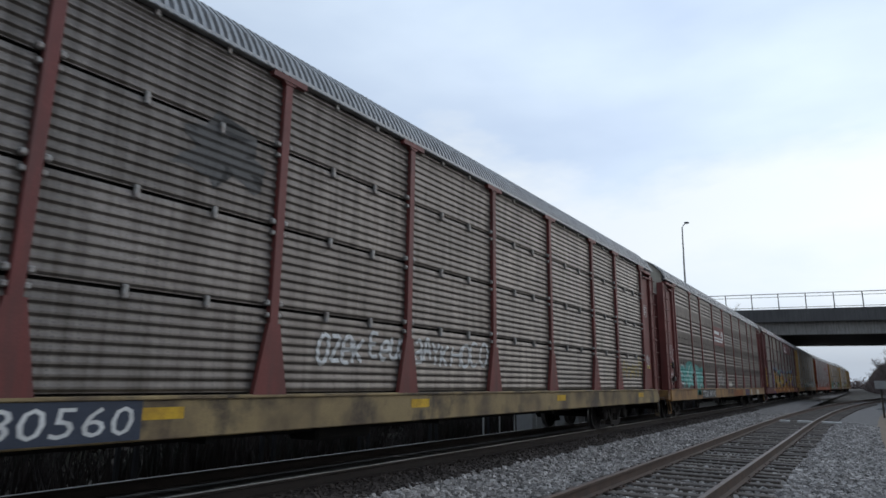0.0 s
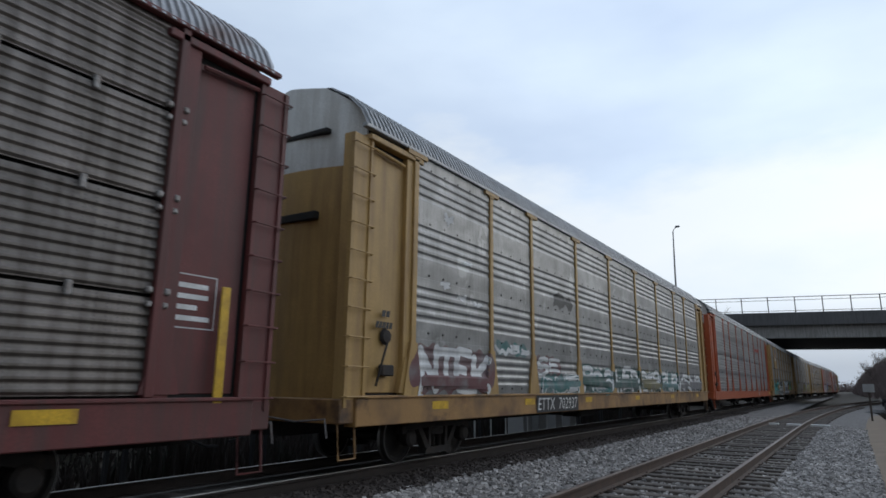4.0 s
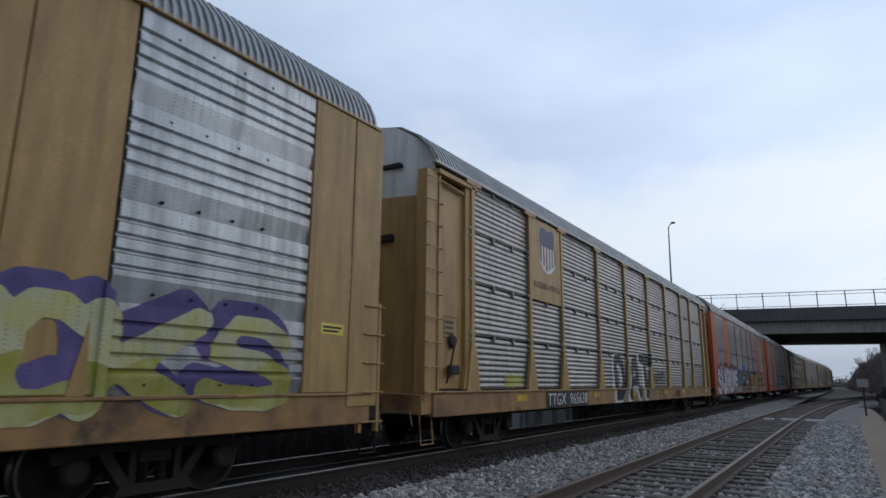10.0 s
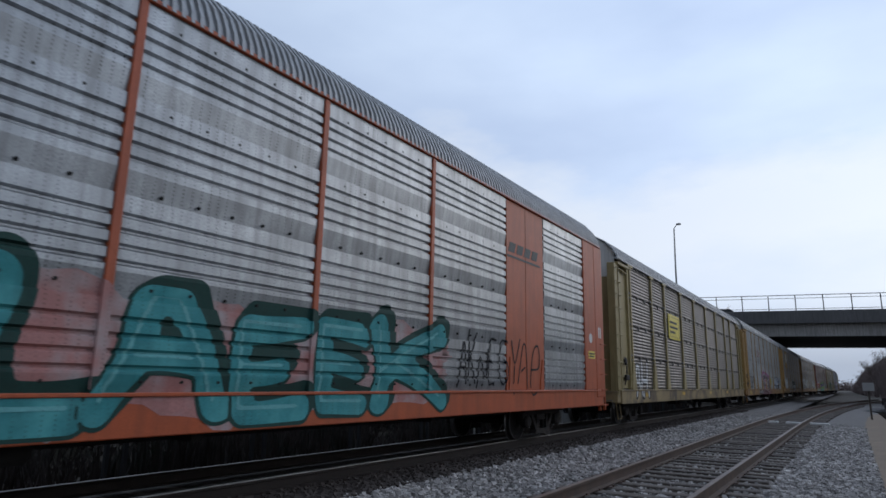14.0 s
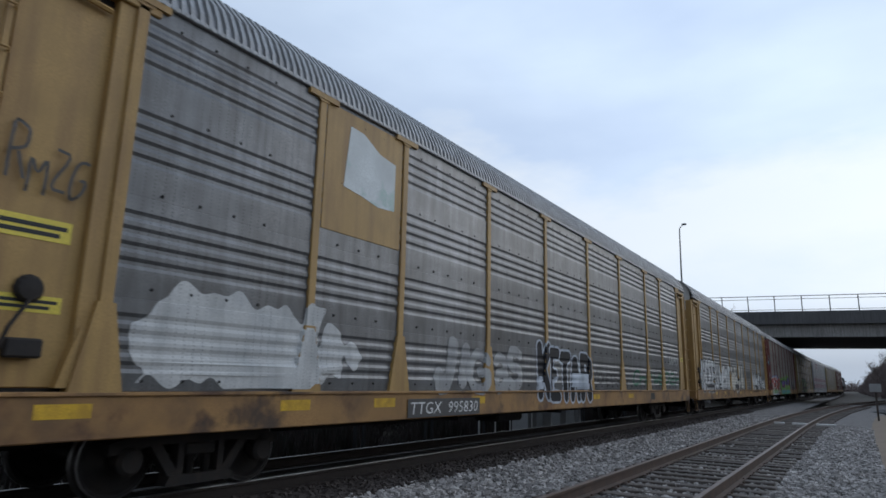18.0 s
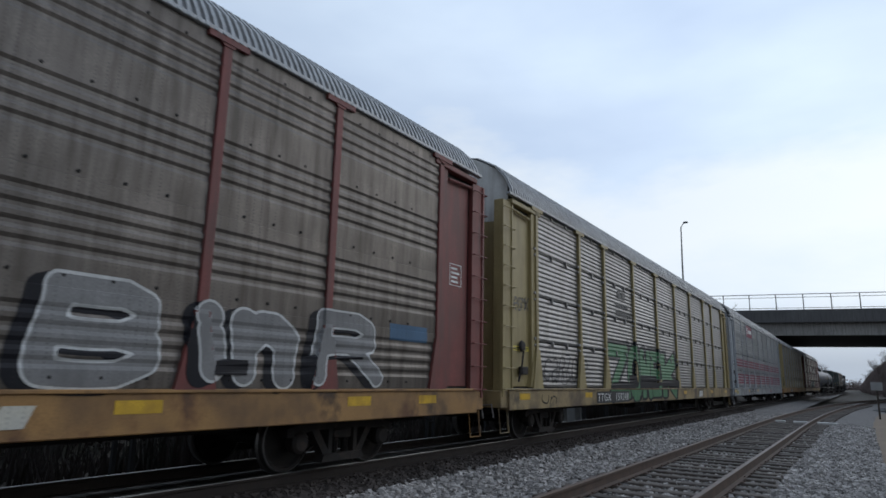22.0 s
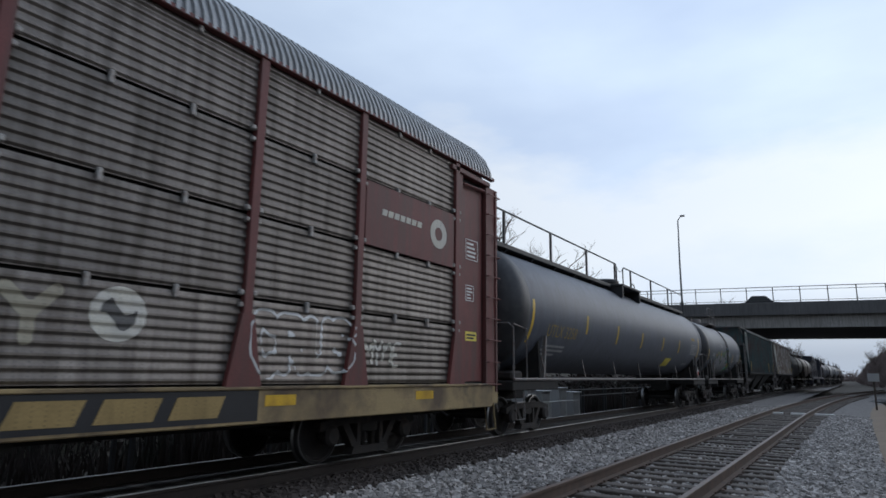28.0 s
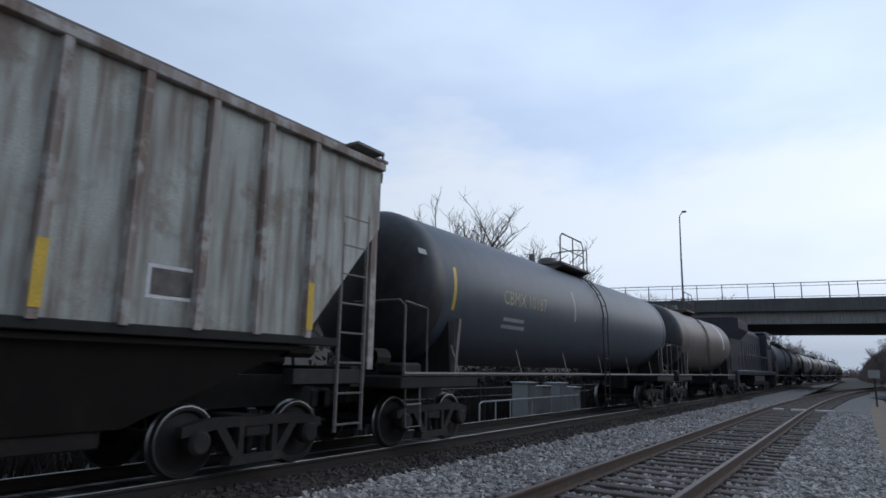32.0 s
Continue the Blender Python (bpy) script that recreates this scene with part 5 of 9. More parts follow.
CYAN, ROYAL = spray("cyan", (0.10, 0.50, 0.62)), spray("royal_blue", (0.06, 0.18, 0.48), (0.12, 0.30, 0.62))
GOLD, SCARLET = spray("gold", (0.40, 0.25, 0.08), (0.30, 0.17, 0.05)), spray("scarlet", (0.36, 0.03, 0.025), (0.32, 0.07, 0.03))
CREAM, PINE = spray("cream", (0.58, 0.55, 0.46), (0.50, 0.48, 0.44)), spray("pine", (0.02, 0.06, 0.05))
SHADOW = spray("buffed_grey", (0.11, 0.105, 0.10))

G = [float(s) for s in "-4.37 23.6 51.62 79.6 107.92 135.97 163.84 191.68 219.53 247.5 275.36 303.3 331.06 358.96 386.68 414.11 441.79 469.6 497.31".split()]

# 0
c, s = autorack(G[0], "brown-posted autorack with dull slotted side panels", "tier", PANEL_TAN, BROWN, SILLPALE, BROWN)
marks(c, s, "80560", 6.65, 7.95, ground=DARKBLUE)
patch("reflective_tape", (8.02, 8.5, 0.93, 1.05), s, REFLECT, c)
for b, k in (((10.4, 11.35, 1.55, 2.0), 1), ((11.5, 12.4, 1.6, 2.0), 2), ((12.6, 13.6, 1.6, 2.1), 3), ((13.7, 15.0, 1.6, 2.1), 4)):
    tag(c, s, b, CHALK, k, 5, 0.06)
figure("faded_logo", blob_bm((8.15, 9.35, 3.5, 4.3), 3, 7, 0.3), s, 0.004, SHADOW, c, "painted-out logo patch")
tag(c, s, (23.2, 25.2, 1.5, 2.2), spray("ochre", (0.35, 0.27, 0.08)), 9, 7, 0.05)
notice(c, 26.0, 26.35, 3.6, 4.0)
sticker(c, 25.85, 26.4, 1.85, 1.95, LABELY)
tag(c, s, (25.75, 26.15, 1.95, 2.4), CHALK, 14, 3, 0.04)
tape(c, s, 12.5, 18.2, 24.6)
# 1
c, s = autorack(G[1], "brown autorack with olive-grey ribbed sides and a teal painted tag", "band", PANEL_SOOT, BROWN, SILLYEL, BROWN, crown=CREAM)
figure("teal_paint", blob_bm((2.12, 4.75, 1.2, 2.25), 5, 11, 0.25), s, 0.004, TEAL, c)
figure("teal_paint", blob_bm((4.9, 6.6, 1.0, 2.2), 8, 9, 0.25), s, 0.004, TEAL, c)
Wall(c, s, (2.0, 6.8, 1.1, 2.5), True).lay(Wall(c, s, (2.0, 6.8, 1.1, 2.5), True).bars(inner_lines([("S", 2.2, 3.2, 1.3, 2.2), ("K", 3.3, 4.3, 1.3, 2.25), ("W", 4.5, 5.6, 1.25, 2.2), ("J", 5.7, 6.5, 1.2, 2.2)], 0.1, 0.022), 0, 0.05, 3), CHALK, 0.008, "line_paint")
marks(c, s, "TTGX  963142", 6.15, 9.0)
plaque(c, 9.72, 12.3, 3.25, 4.2, BROWN, "brown logo plate with white wheel emblem")
wheel_mark(c, 9.8, 12.25, 3.3, 4.15)
tag(c, s, (10.05, 11.55, 1.25, 1.75), CHALK, 22, 5, 0.05)
tag(c, s, (10.2, 11.4, 1.75, 2.1), CHALK, 23, 4, 0.04)
figure("tag_paint", scrawl_bm((1.1, 1.7, 2.2, 2.8), 24, 4, 0.03), Skin(s and PROF["band"], [], base=1.52), 0.004, CHALK, c)
sticker(c, 1.08, 1.8, 2.0, 2.09, LABELY)
notice(c, 1.1, 1.6, 1.35, 1.8)
figure("tag_paint", rect_bm((13.0, 13.9, 1.25, 1.5)), s, 0.006, CREAM, c)
notice(c, 26.0, 26.4, 3.9, 4.4)
for i, (y0, y1, z0, z1, m) in enumerate(((18.3, 19.9, 0.75, 1.1, spray("dark_blue_fade", (0.05, 0.06, 0.12), (0.10, 0.05, 0.08))), (17.72, 18.2, 0.75, 1.1, GOLD), (19.98, 20.35, 0.75, 1.1, GOLD), (20.5, 20.95, 0.76, 1.08, CREAM),
                                         (14.2, 17.3, 0.75, 1.08, spray("rust_orange", (0.30, 0.11, 0.03), (0.16, 0.05, 0.025))), (23.0, 24.1, 0.76, 1.06, CREAM))):
    patch("sill_paint", (y0, y1, z0, z1), s, m, c, 0.002 + 0.0005 * i)
lettering("DEAD INSIDE", (12.85, 14.95, 0.86, 1.08), s, mat("rust_brown_marker", (0.10, 0.03, 0.02), 0.6), c, 0.006)
tag(c, s, (18.6, 19.5, 0.82, 1.02), SCARLET, 26, 4, 0.03)
sticker(c, 26.0, 26.6, 1.9, 2.0, LABELY)
# 2
c, s = autorack(G[2], "maroon autorack with slotted panels and a large orange painted name", "tier", PANEL_TAN, BROWN2, BROWN2, BROWN2, ROOFRUST, flare=False, cap=False, crown=CREAM)

ORANGEP = spray("burnt_orange", (0.34, 0.10, 0.018), (0.36, 0.20, 0.04))
NAME = [("M", 6.15, 8.25, 0.78, 2.5), ("A", 8.25, 9.75, 0.8, 2.42), ("h", 9.75, 11.15, 0.8, 2.42), ("e", 11.1, 12.75, 0.85, 2.4), ("U", 12.75, 14.8, 0.8, 2.35), ("J", 14.75, 17.5, 0.8, 2.35),
        ("O", 17.45, 18.8, 0.78, 2.42), ("K", 18.8, 20.9, 0.78, 2.45)]
mural(c, s, NAME, 0.27, spray("amber_gold", (0.36, 0.15, 0.02), (0.32, 0.23, 0.05)), INK, 0.09, halo=VIOLET, glow=0.26, cast=INK, throw=(-0.16, 0.04), bands=((ORANGEP, 0.5, 1.2), (spray("yellow_gold", (0.36, 0.26, 0.045)), 1.55, 1.85)),
      square=0.75, wave=0.03, seed=4, top=(CHALK, [(a + 0.2, b + 0.1, d + 0.2, e - 0.1, 0.022) for a, b, d, e in ((6.55, 2.3, 7.1, 1.6), (7.75, 2.1, 8.05, 1.2), (9.2, 1.9, 9.5, 1.3), (10.7, 1.9, 10.8, 1.3), (12.1, 2.3, 12.4, 2.0), (14.4, 2.0, 14.4, 1.4), (17.9, 2.4, 18.4, 2.1), (18.45, 2.0, 18.5, 1.5), (20.0, 2.1, 20.4, 1.7))]))
wall = Wall(c, s, (5.0, 22.6, 0.74, 2.9))
wall.lay(wall.bars([(5.4, 1.1, 6.0, 1.6, 0.35), (5.5, 1.9, 6.2, 2.1, 0.3), (5.6, 0.8, 6.3, 0.8, 0.25)]), VIOLET, 0.003, "violet_paint")
wall.lay(wall.bars([(6.1, 0.74, 21.0, 0.74, 0.34)]) + 0.08 * np.sin(wall.Y * 3.1), ORANGEP, 0.0045, "orange_paint")
wall.lay(np.abs(wall.bars(strokes(NAME, 0.27), 0.75, 0.03, 4) - 0.21) - 0.028 + 9 * (wall.Z < 1.9), MINT, 0.0058, "line_paint")
wall.lay(wall.bars(inner_lines([("E", 20.95, 21.3, 1.72, 2.08), ("O", 21.35, 21.7, 1.72, 2.08), ("R", 21.75, 22.1, 1.72, 2.08), ("C", 20.95, 21.4, 1.3, 1.65), ("Y", 21.45, 21.8, 1.3, 1.65), ("R", 21.9, 22.3, 1.3, 1.65)], 0.02, 0.025)), MINT, 0.008, "tag_paint")
wall.lay(wall.bars(inner_lines([("E", 5.2, 5.6, 1.65, 2.0), ("K", 5.65, 6.1, 1.65, 2.0), ("R", 5.2, 5.6, 1.2, 1.55), ("E", 5.65, 6.0, 1.2, 1.55)], 0.02, 0.025)), CYAN, 0.008, "tag_paint")
plaque(c, 15.32, 17.9, 4.3, 5.2, BROWN2, "maroon name plate")
plaque(c, 18.1, 20.75, 4.3, 5.2, BROWN2, "maroon name plate with faded letters")
lettering("Southern", (15.55, 17.6, 4.62, 5.08), Skin(PROF["tier"], [], base=XL, flats=[(0, 40, 1.2, 6, XL)]), WHITE, c, 0.004, 0.15)
part("underline", Geo().prism([(15.5, 4.48), (18.0, 4.42), (18.0, 4.50), (15.5, 4.56)], XL, XL + 0.005), WHITE, c)
lettering("Pacific", (18.35, 20.5, 4.42, 5.0), Skin(PROF["tier"], [], base=XL, flats=[(0, 40, 1.2, 6, XL)]), SHADOW, c, 0.004, 0.1)
lettering("SP 518086", (15.9, 17.0, 0.8, 0.98), s, WHITE, c, 0.012)
for y in (5.0, 9.2, 12.1, 15.0, 18.9, 21.2, 24.3):
    patch("reflective_tape", (y, y + 0.55, 0.95, 1.08), s, REFLECT, c, 0.014)
part("grab_stripe", Geo().cbox(1.60, 1.63, 0.98, 1.08, 1.25, 2.6, 0.008), REFLECT, c, "yellow grab handle")
part("grab_stripe", Geo().cbox(1.60, 1.63, 26.3, 26.42, 1.1, 2.4, 0.008), REFLECT, c, "yellow grab handle")
part("round_badge", Geo().lathe([(0.20, 0.0), (0.20, 0.004), (0.175, 0.005), (0.175, 0.0)], 1.45, 2.75, 24, "x", 1.525), WHITE, c)
notice(c, 25.75, 26.3, 1.9, 2.5)
# 3
c, s = autorack(G[3], "yellow autorack with patchy grey ribbed sides and layered paint", "band", PANEL_PATCHED, YELLOW, SILLYEL, YELLOW)
FADED = [spray("washed_maroon", (0.16, 0.075, 0.075), (0.20, 0.19, 0.19)), spray("washed_teal", (0.085, 0.20, 0.19), (0.20, 0.22, 0.22)), spray("washed_pine", (0.05, 0.105, 0.09), (0.17, 0.18, 0.18)),
         spray("washed_olive", (0.19, 0.17, 0.08), (0.20, 0.19, 0.18)), spray("washed_grey", (0.155, 0.15, 0.155), (0.22, 0.22, 0.22))]
CHIPPED = spray("chipped_white", (0.70, 0.70, 0.68), (0.50, 0.50, 0.50))
for i, (word, y, y1, z, z1, tone, line) in enumerate((("NTEK", 2.25, 4.65, 1.16, 2.0, 0, None), ("WaS", 4.95, 6.6, 1.95, 2.2, 1, None), ("SE", 6.95, 8.3, 1.55, 2.0, 0, None), ("nUE", 7.3, 9.5, 1.16, 1.6, 1, CHIPPED), ("ROS", 9.9, 12.3, 1.16, 1.85, 2, FADED[1]),
                                                     ("WER", 12.6, 15.1, 1.16, 1.95, 2, None), ("aTe", 15.35, 17.9, 1.16, 1.9, 3, FADED[2]), ("PUR", 18.15, 20.7, 1.18, 1.95, 1, None), ("KENa", 20.9, 25.3, 1.16, 1.9, 4, None))):
    w = (y1 - y) / len(word)
    mural(c, s, [(sign, y + k * w, y + (k + 1.08) * w, z + 0.05 * (k % 2), z1 - 0.06 * ((k + i) % 2)) for k, sign in enumerate(word)], 0.085, FADED[tone] if line is CHIPPED else CHIPPED, line, 0.035,
          back=(FADED[tone], [(y + 0.15, (z + z1) / 2 + 0.02, y1 - 0.15, (z + z1) / 2, (z1 - z) * 0.46)]), square=0.4, wave=0.07, flare=True, seed=50 + i)
for y, z, h in ((2.9, 3.0, 0.09), (3.5, 2.85, 0.08), (4.1, 2.8, 0.07), (3.0, 4.2, 0.14), (3.7, 3.55, 0.05)):
    figure("torn_label", blob_bm((y, y + 0.35, z, z + h * 1.6), int(y * 10), 5, 0.35), s, 0.005, CHIPPED, c)
for y0, y1, z0, z1, n in ((1.30, 1.52, 2.35, 2.45, 2), (1.16, 1.58, 2.17, 2.27, 5)):
    name_bars(c, y0, y1, z0, z1, BLACK, n, 0.25, XP + 0.02)
figure("faded_logo", blob_bm((8.0, 9.3, 3.2, 3.6), 4, 7, 0.3), s, 0.004, SHADOW, c, "painted-out logo patch")
marks(c, s, "ETTX  702937", 6.95, 9.35)
tape(c, s, 2.7, 6.3, 10.0, 14.6, 19.4, 24.2)
# 4
c, s = autorack(G[4], "orange-framed autorack with bright galvanised panels", "galv", PANEL_GALV, ORANGE, ORANGE, ORANGE)
name_bars(c, 18.5, 20.7, 4.05, 4.3, SCARLET, 4, 0.4, XP + 0.05)
part("name_bar", Geo().prism([(18.3, 3.9), (20.8, 3.9), (20.8, 3.95), (18.3, 3.95)], XP + 0.045, XP + 0.05), BLACK, c)
tag(c, s, (24.4, 25.4, 1.1, 1.45), INK, 70, 4, 0.05)
for k in range(4):
    patch("pale_blocks", (13.2 + k * 0.36, 13.45 + k * 0.36, 1.19, 1.36), s, CREAM, c, 0.008)
sticker(c, 25.9, 26.2, 3.35, 3.5, WHITEP)
sticker(c, 25.8, 26.4, 0.86, 1.06, LABELY, XSILL)
notice(c, 26.0, 26.3, 2.2, 2.5, material=MAROON)
sticker(c, 18.9, 19.25, 0.85, 1.08, WHITEP, XSILL)
notice(c, 1.2, 1.7, 3.2, 3.6)
# 5
c, s = autorack(G[5], "yellow autorack with slotted grey panels, crest plate and painted names", "fine", PANEL_GREY, YELLOW, SILLYEL, YELLOW)
plaque(c, 4.9, 6.68, 3.22, 5.2, YELLOW, "yellow plate with a shield crest")
striped_crest(c, 5.8, 4.45, 1.15)
lettering("BUILDING AMERICA", (5.05, 6.55, 3.50, 3.64), Skin(PROF["fine"], [], base=XL, flats=[(0, 40, 1.2, 6, XL)]), INK, c, 0.004)
mural(c, s, [("D", 2.6, 3.7, 1.12, 2.1), ("A", 3.65, 4.8, 1.08, 2.35), ("P", 4.8, 5.65, 1.08, 2.05), ("E", 5.75, 6.9, 1.12, 2.2)], 0.19, spray("bottle_green", (0.015, 0.085, 0.065), (0.03, 0.14, 0.11)), None, 0.03,
      cast=spray("pool_teal", (0.10, 0.40, 0.40), (0.16, 0.50, 0.48)), throw=(-0.16, -0.26), halo=None, square=0.5, flare=True, seed=2)
mural(c, s, [("G", 7.7, 8.95, 0.8, 2.0), ("B", 8.85, 9.75, 0.8, 2.1), ("n", 9.65, 10.5, 0.8, 2.15), ("R", 10.4, 11.65, 0.8, 2.25)], 0.2, INK, CHALK, 0.03, cast=CHALK, throw=(-0.12, -0.2), halo=None, square=0.3, wave=0.05, flare=True, seed=5)

mural(c, s, [("E", 12.7, 14.0, 0.92, 2.16), ("O", 13.98, 15.2, 0.92, 2.2), ("N", 15.25, 16.75, 0.92, 2.18), ("E", 16.75, 18.0, 0.92, 2.14)], 0.25, SILVER, INK, 0.06, cast=INK, throw=(-0.12, -0.12), square=0.85, wave=0.015, flare=True, seed=3)
mural(c, s, [("D", 18.2, 18.85, 1.22, 2.12), ("R", 18.85, 19.5, 1.22, 2.12), ("O", 19.5, 20.1, 1.22, 2.12), ("O", 20.1, 20.7, 1.22, 2.12), ("P", 20.7, 21.25, 1.22, 2.12), ("S", 21.25, 21.9, 1.22, 2.15)], 0.1, PINE, GREENP, 0.05,
      back=(spray("meadow_green", (0.12, 0.34, 0.10), (0.20, 0.42, 0.14)), [(18.35, 1.7, 21.8, 1.7, 0.44)]), square=0.6, flare=True)
marks(c, s, "TTGX  980691", 5.7, 8.35)
tag(c, s, (23.05, 24.8, 1.45, 2.2), SHADOW, 75, 9, 0.03)
tag(c, s, (23.4, 24.7, 3.4, 5.0), SHADOW, 76, 6, 0.04)
name_bars(c, 18.7, 20.3, 0.8, 1.05, BLACK, 3, 0.5, XSILL + 0.004)
notice(c, 26.0, 26.5, 2.1, 2.5, material=BLACK, rows=3)
notice(c, 1.2, 1.7, 2.2, 2.45, material=BLACK, rows=2)
sticker(c, 26.0, 26.4, 2.0, 2.15, LABELY)
tape(c, s, 9.4, 14.0, 18.0)
# 6
c, s = autorack(G[6], "tan autorack with bright galvanised panels and solid tan doors", "galv", PANEL_GALV, YELLOW, SILLYEL, YELLOW, flare=False, cap=False, enclosed=True, crown=WHITEP, tall=True)
XS6 = XP + 0.046
for y0, y1, y2, y3 in ((5.12, 5.18, 5.18, 5.26), (6.45, 6.51, 6.37, 6.45)):
    part("logo_bracket", Geo().box(XS6, XS6 + 0.004, y0, y1, 3.75, 4.6).box(XS6, XS6 + 0.004, y2, y3, 4.55, 4.6).box(XS6, XS6 + 0.004, y2, y3, 3.75, 3.8), BLACK, c)
name_bars(c, 5.36, 6.3, 3.98, 4.35, BLACK, 3, 0.0, XS6)
for y, z in ((5.3, 3.62), (5.45, 3.62), (6.15, 3.62), (6.28, 3.62), (5.25, 4.85), (5.5, 4.8), (5.9, 4.8), (6.3, 4.82), (5.3, 3.3), (6.2, 3.3)):
    part("black_dot", lambda: Geo().lathe([(0.035, 0.0), (0.03, 0.006), (0.0, 0.006)], 0, 0, 8, "x", XS6), BLACK, c, key="black_dot", at=(0, y, z))
PEACH = spray("peach_dust", (0.34, 0.26, 0.20))
mural(c, s, [("n", 3.95, 4.65, 1.0, 2.12), ("R", 4.6, 5.85, 0.85, 2.12), ("M", 5.75, 7.05, 0.95, 2.18), ("O", 6.9, 8.0, 1.0, 2.2)], 0.21, CHALK, PEACH, 0.05, halo=CITRON, glow=0.17, wave=0.05, seed=6)
wall = Wall(c, s, (2.2, 8.2, 0.74, 2.4))
wall.lay(wall.bars([(2.6, 1.6, 3.9, 1.7, 0.3), (4.2, 1.7, 4.3, 1.2, 0.25)]) + 0.06 * np.sin(wall.Y * 9), CITRON, 0.003, "yellow_paint")
wall.lay(wall.bars([(3.2, 0.9, 5.0, 0.85, 0.2), (6.0, 0.8, 7.3, 0.85, 0.16)]) + 0.06 * np.sin(wall.Y * 6), CHALK, 0.0036, "white_paint")
mural(c, s, [("S", 12.75, 14.1, 0.9, 2.15), ("O", 14.1, 15.1, 1.0, 2.1), ("L", 15.15, 16.1, 0.95, 2.15), ("W", 16.1, 17.9, 0.95, 2.2)], 0.2, CITRON, SHADOW, 0.03, halo=VIOLET, glow=0.12, seed=7)
mural(c, s, [("S", 18.3, 19.2, 1.2, 2.0), ("e", 19.1, 19.9, 1.1, 1.9)], 0.12, CHALK, None, halo=SILVER, glow=0.05, wave=0.06, seed=9)
mural(c, s, [("I", 19.7, 20.4, 0.95, 2.0, 0.5), ("M", 20.3, 21.9, 0.8, 2.1, 0.2), ("C", 21.8, 22.8, 0.9, 2.1, 0.2), ("K", 22.6, 23.9, 0.95, 2.1, 0.15), ("S", 23.9, 25.4, 0.95, 2.05)], 0.17, spray("butter", (0.50, 0.48, 0.30), (0.46, 0.42, 0.10)), None,
      cast=spray("dusk_violet", (0.10, 0.08, 0.20), (0.16, 0.12, 0.28)), throw=(-0.16, 0.14), bands=((CITRON, 1.0, 1.5),), halo=None, wave=0.07, seed=10)
marks(c, s, "CTTX  690680", 8.0, 10.3)
tag(c, s, (26.3, 26.8, 2.4, 3.8), CHALK, 85, 3, 0.05)
sticker(c, 25.75, 26.2, 1.95, 2.1, LABELY, XPOST)
tag(c, s, (25.7, 26.9, 1.3, 1.7), BLACK, 86, 3, 0.03)
# 7
c, s = autorack(G[7], "yellow autorack with slotted grey panels and a shield crest plate", "fine", PANEL_GREY, YELLOW, SILLYEL, YELLOW)
plaque(c, 4.9, 6.68, 3.22, 5.2, YELLOW, "yellow plate with a shield crest")
striped_crest(c, 5.85, 4.5, 1.15)
lettering("BUILDING AMERICA", (5.0, 6.6, 3.52, 3.68), Skin(PROF["fine"], [], base=XL, flats=[(0, 40, 1.2, 6, XL)]), INK, c, 0.004)
marks(c, s, "TTGX  965638", 5.65, 8.3)
mural(c, s, [("D", 10.95, 12.15, 0.8, 2.2), ("A", 12.35, 13.85, 0.8, 2.3), ("T", 13.75, 15.3, 0.8, 2.35)], 0.2, INK, None, cast=CHALK, throw=(-0.14, -0.06), halo=None, square=0.3, wave=0.09, flare=True, seed=11)
tag(c, s, (15.4, 17.4, 1.2, 1.75), INK, 92, 9, 0.04)
tag(c, s, (15.6, 17.2, 1.5, 1.9), INK, 93, 5, 0.04)
figure("faded_paint", blob_bm((3.5, 4.4, 1.2, 1.5), 94), s, 0.004, CITRON, c)
notice(c, 1.2, 1.7, 2.1, 2.5, material=BLACK, rows=3)
notice(c, 26.0, 26.4, 3.3, 3.8, material=BLACK, rows=3)
name_bars(c, 18.8, 19.7, 0.82, 1.05, MAROON, 3, 0.4, XSILL + 0.004)
tape(c, s, 4.0, 8.9, 12.5, 17.0, 20.2, 25.3)
# 8
c, s = autorack(G[8], "orange autorack with galvanised panels, covered in large painted names", "galv", PANEL_GALV, ORANGE, ORANGE, ORANGE, flare=False, cap=False, enclosed=True, crown=WHITEP, end2=ORANGE, tall=True)
s.flats.append((0.6, 2.08, 1.156, Z1, XPOST))
LILAC = spray("lilac_white", (0.54, 0.52, 0.55), (0.44, 0.43, 0.45))
mural(c, s, [("S", 1.35, 2.8, 0.75, 2.15), ("U", 2.8, 4.6, 0.75, 2.36), ("R", 4.55, 5.85, 0.78, 2.25), ("B", 5.8, 6.55, 0.8, 2.15), ("I", 6.45, 7.1, 0.8, 2.3), ("N", 7.1, 8.15, 1.0, 2.25), ("E", 8.2, 9.3, 1.1, 2.2)], 0.27, LILAC, spray("plum_line", (0.06, 0.02, 0.04)), 0.035,
      halo=spray("wine", (0.13, 0.03, 0.05), (0.20, 0.06, 0.07)), glow=0.26, wave=0.05, seed=12)
figure("blue_paint", blob_bm((9.3, 15.4, 0.9, 2.45), 109, 15, 0.22), s, 0.003, ROYAL, c)
figure("red_paint", blob_bm((9.7, 15.2, 0.76, 2.25), 110, 13, 0.2), s, 0.0045, SCARLET, c)
mural(c, s, [("R", 9.8, 11.1, 0.8, 2.2), ("N", 11.0, 12.4, 0.8, 2.2), ("X", 12.4, 13.8, 0.8, 2.2)], 0.22, PINE, CITRON, 0.03, halo=SCARLET, glow=0.1, bands=((spray("deep_teal", (0.04, 0.13, 0.13)), 1.4, 1.8),), wave=0.08, seed=35)
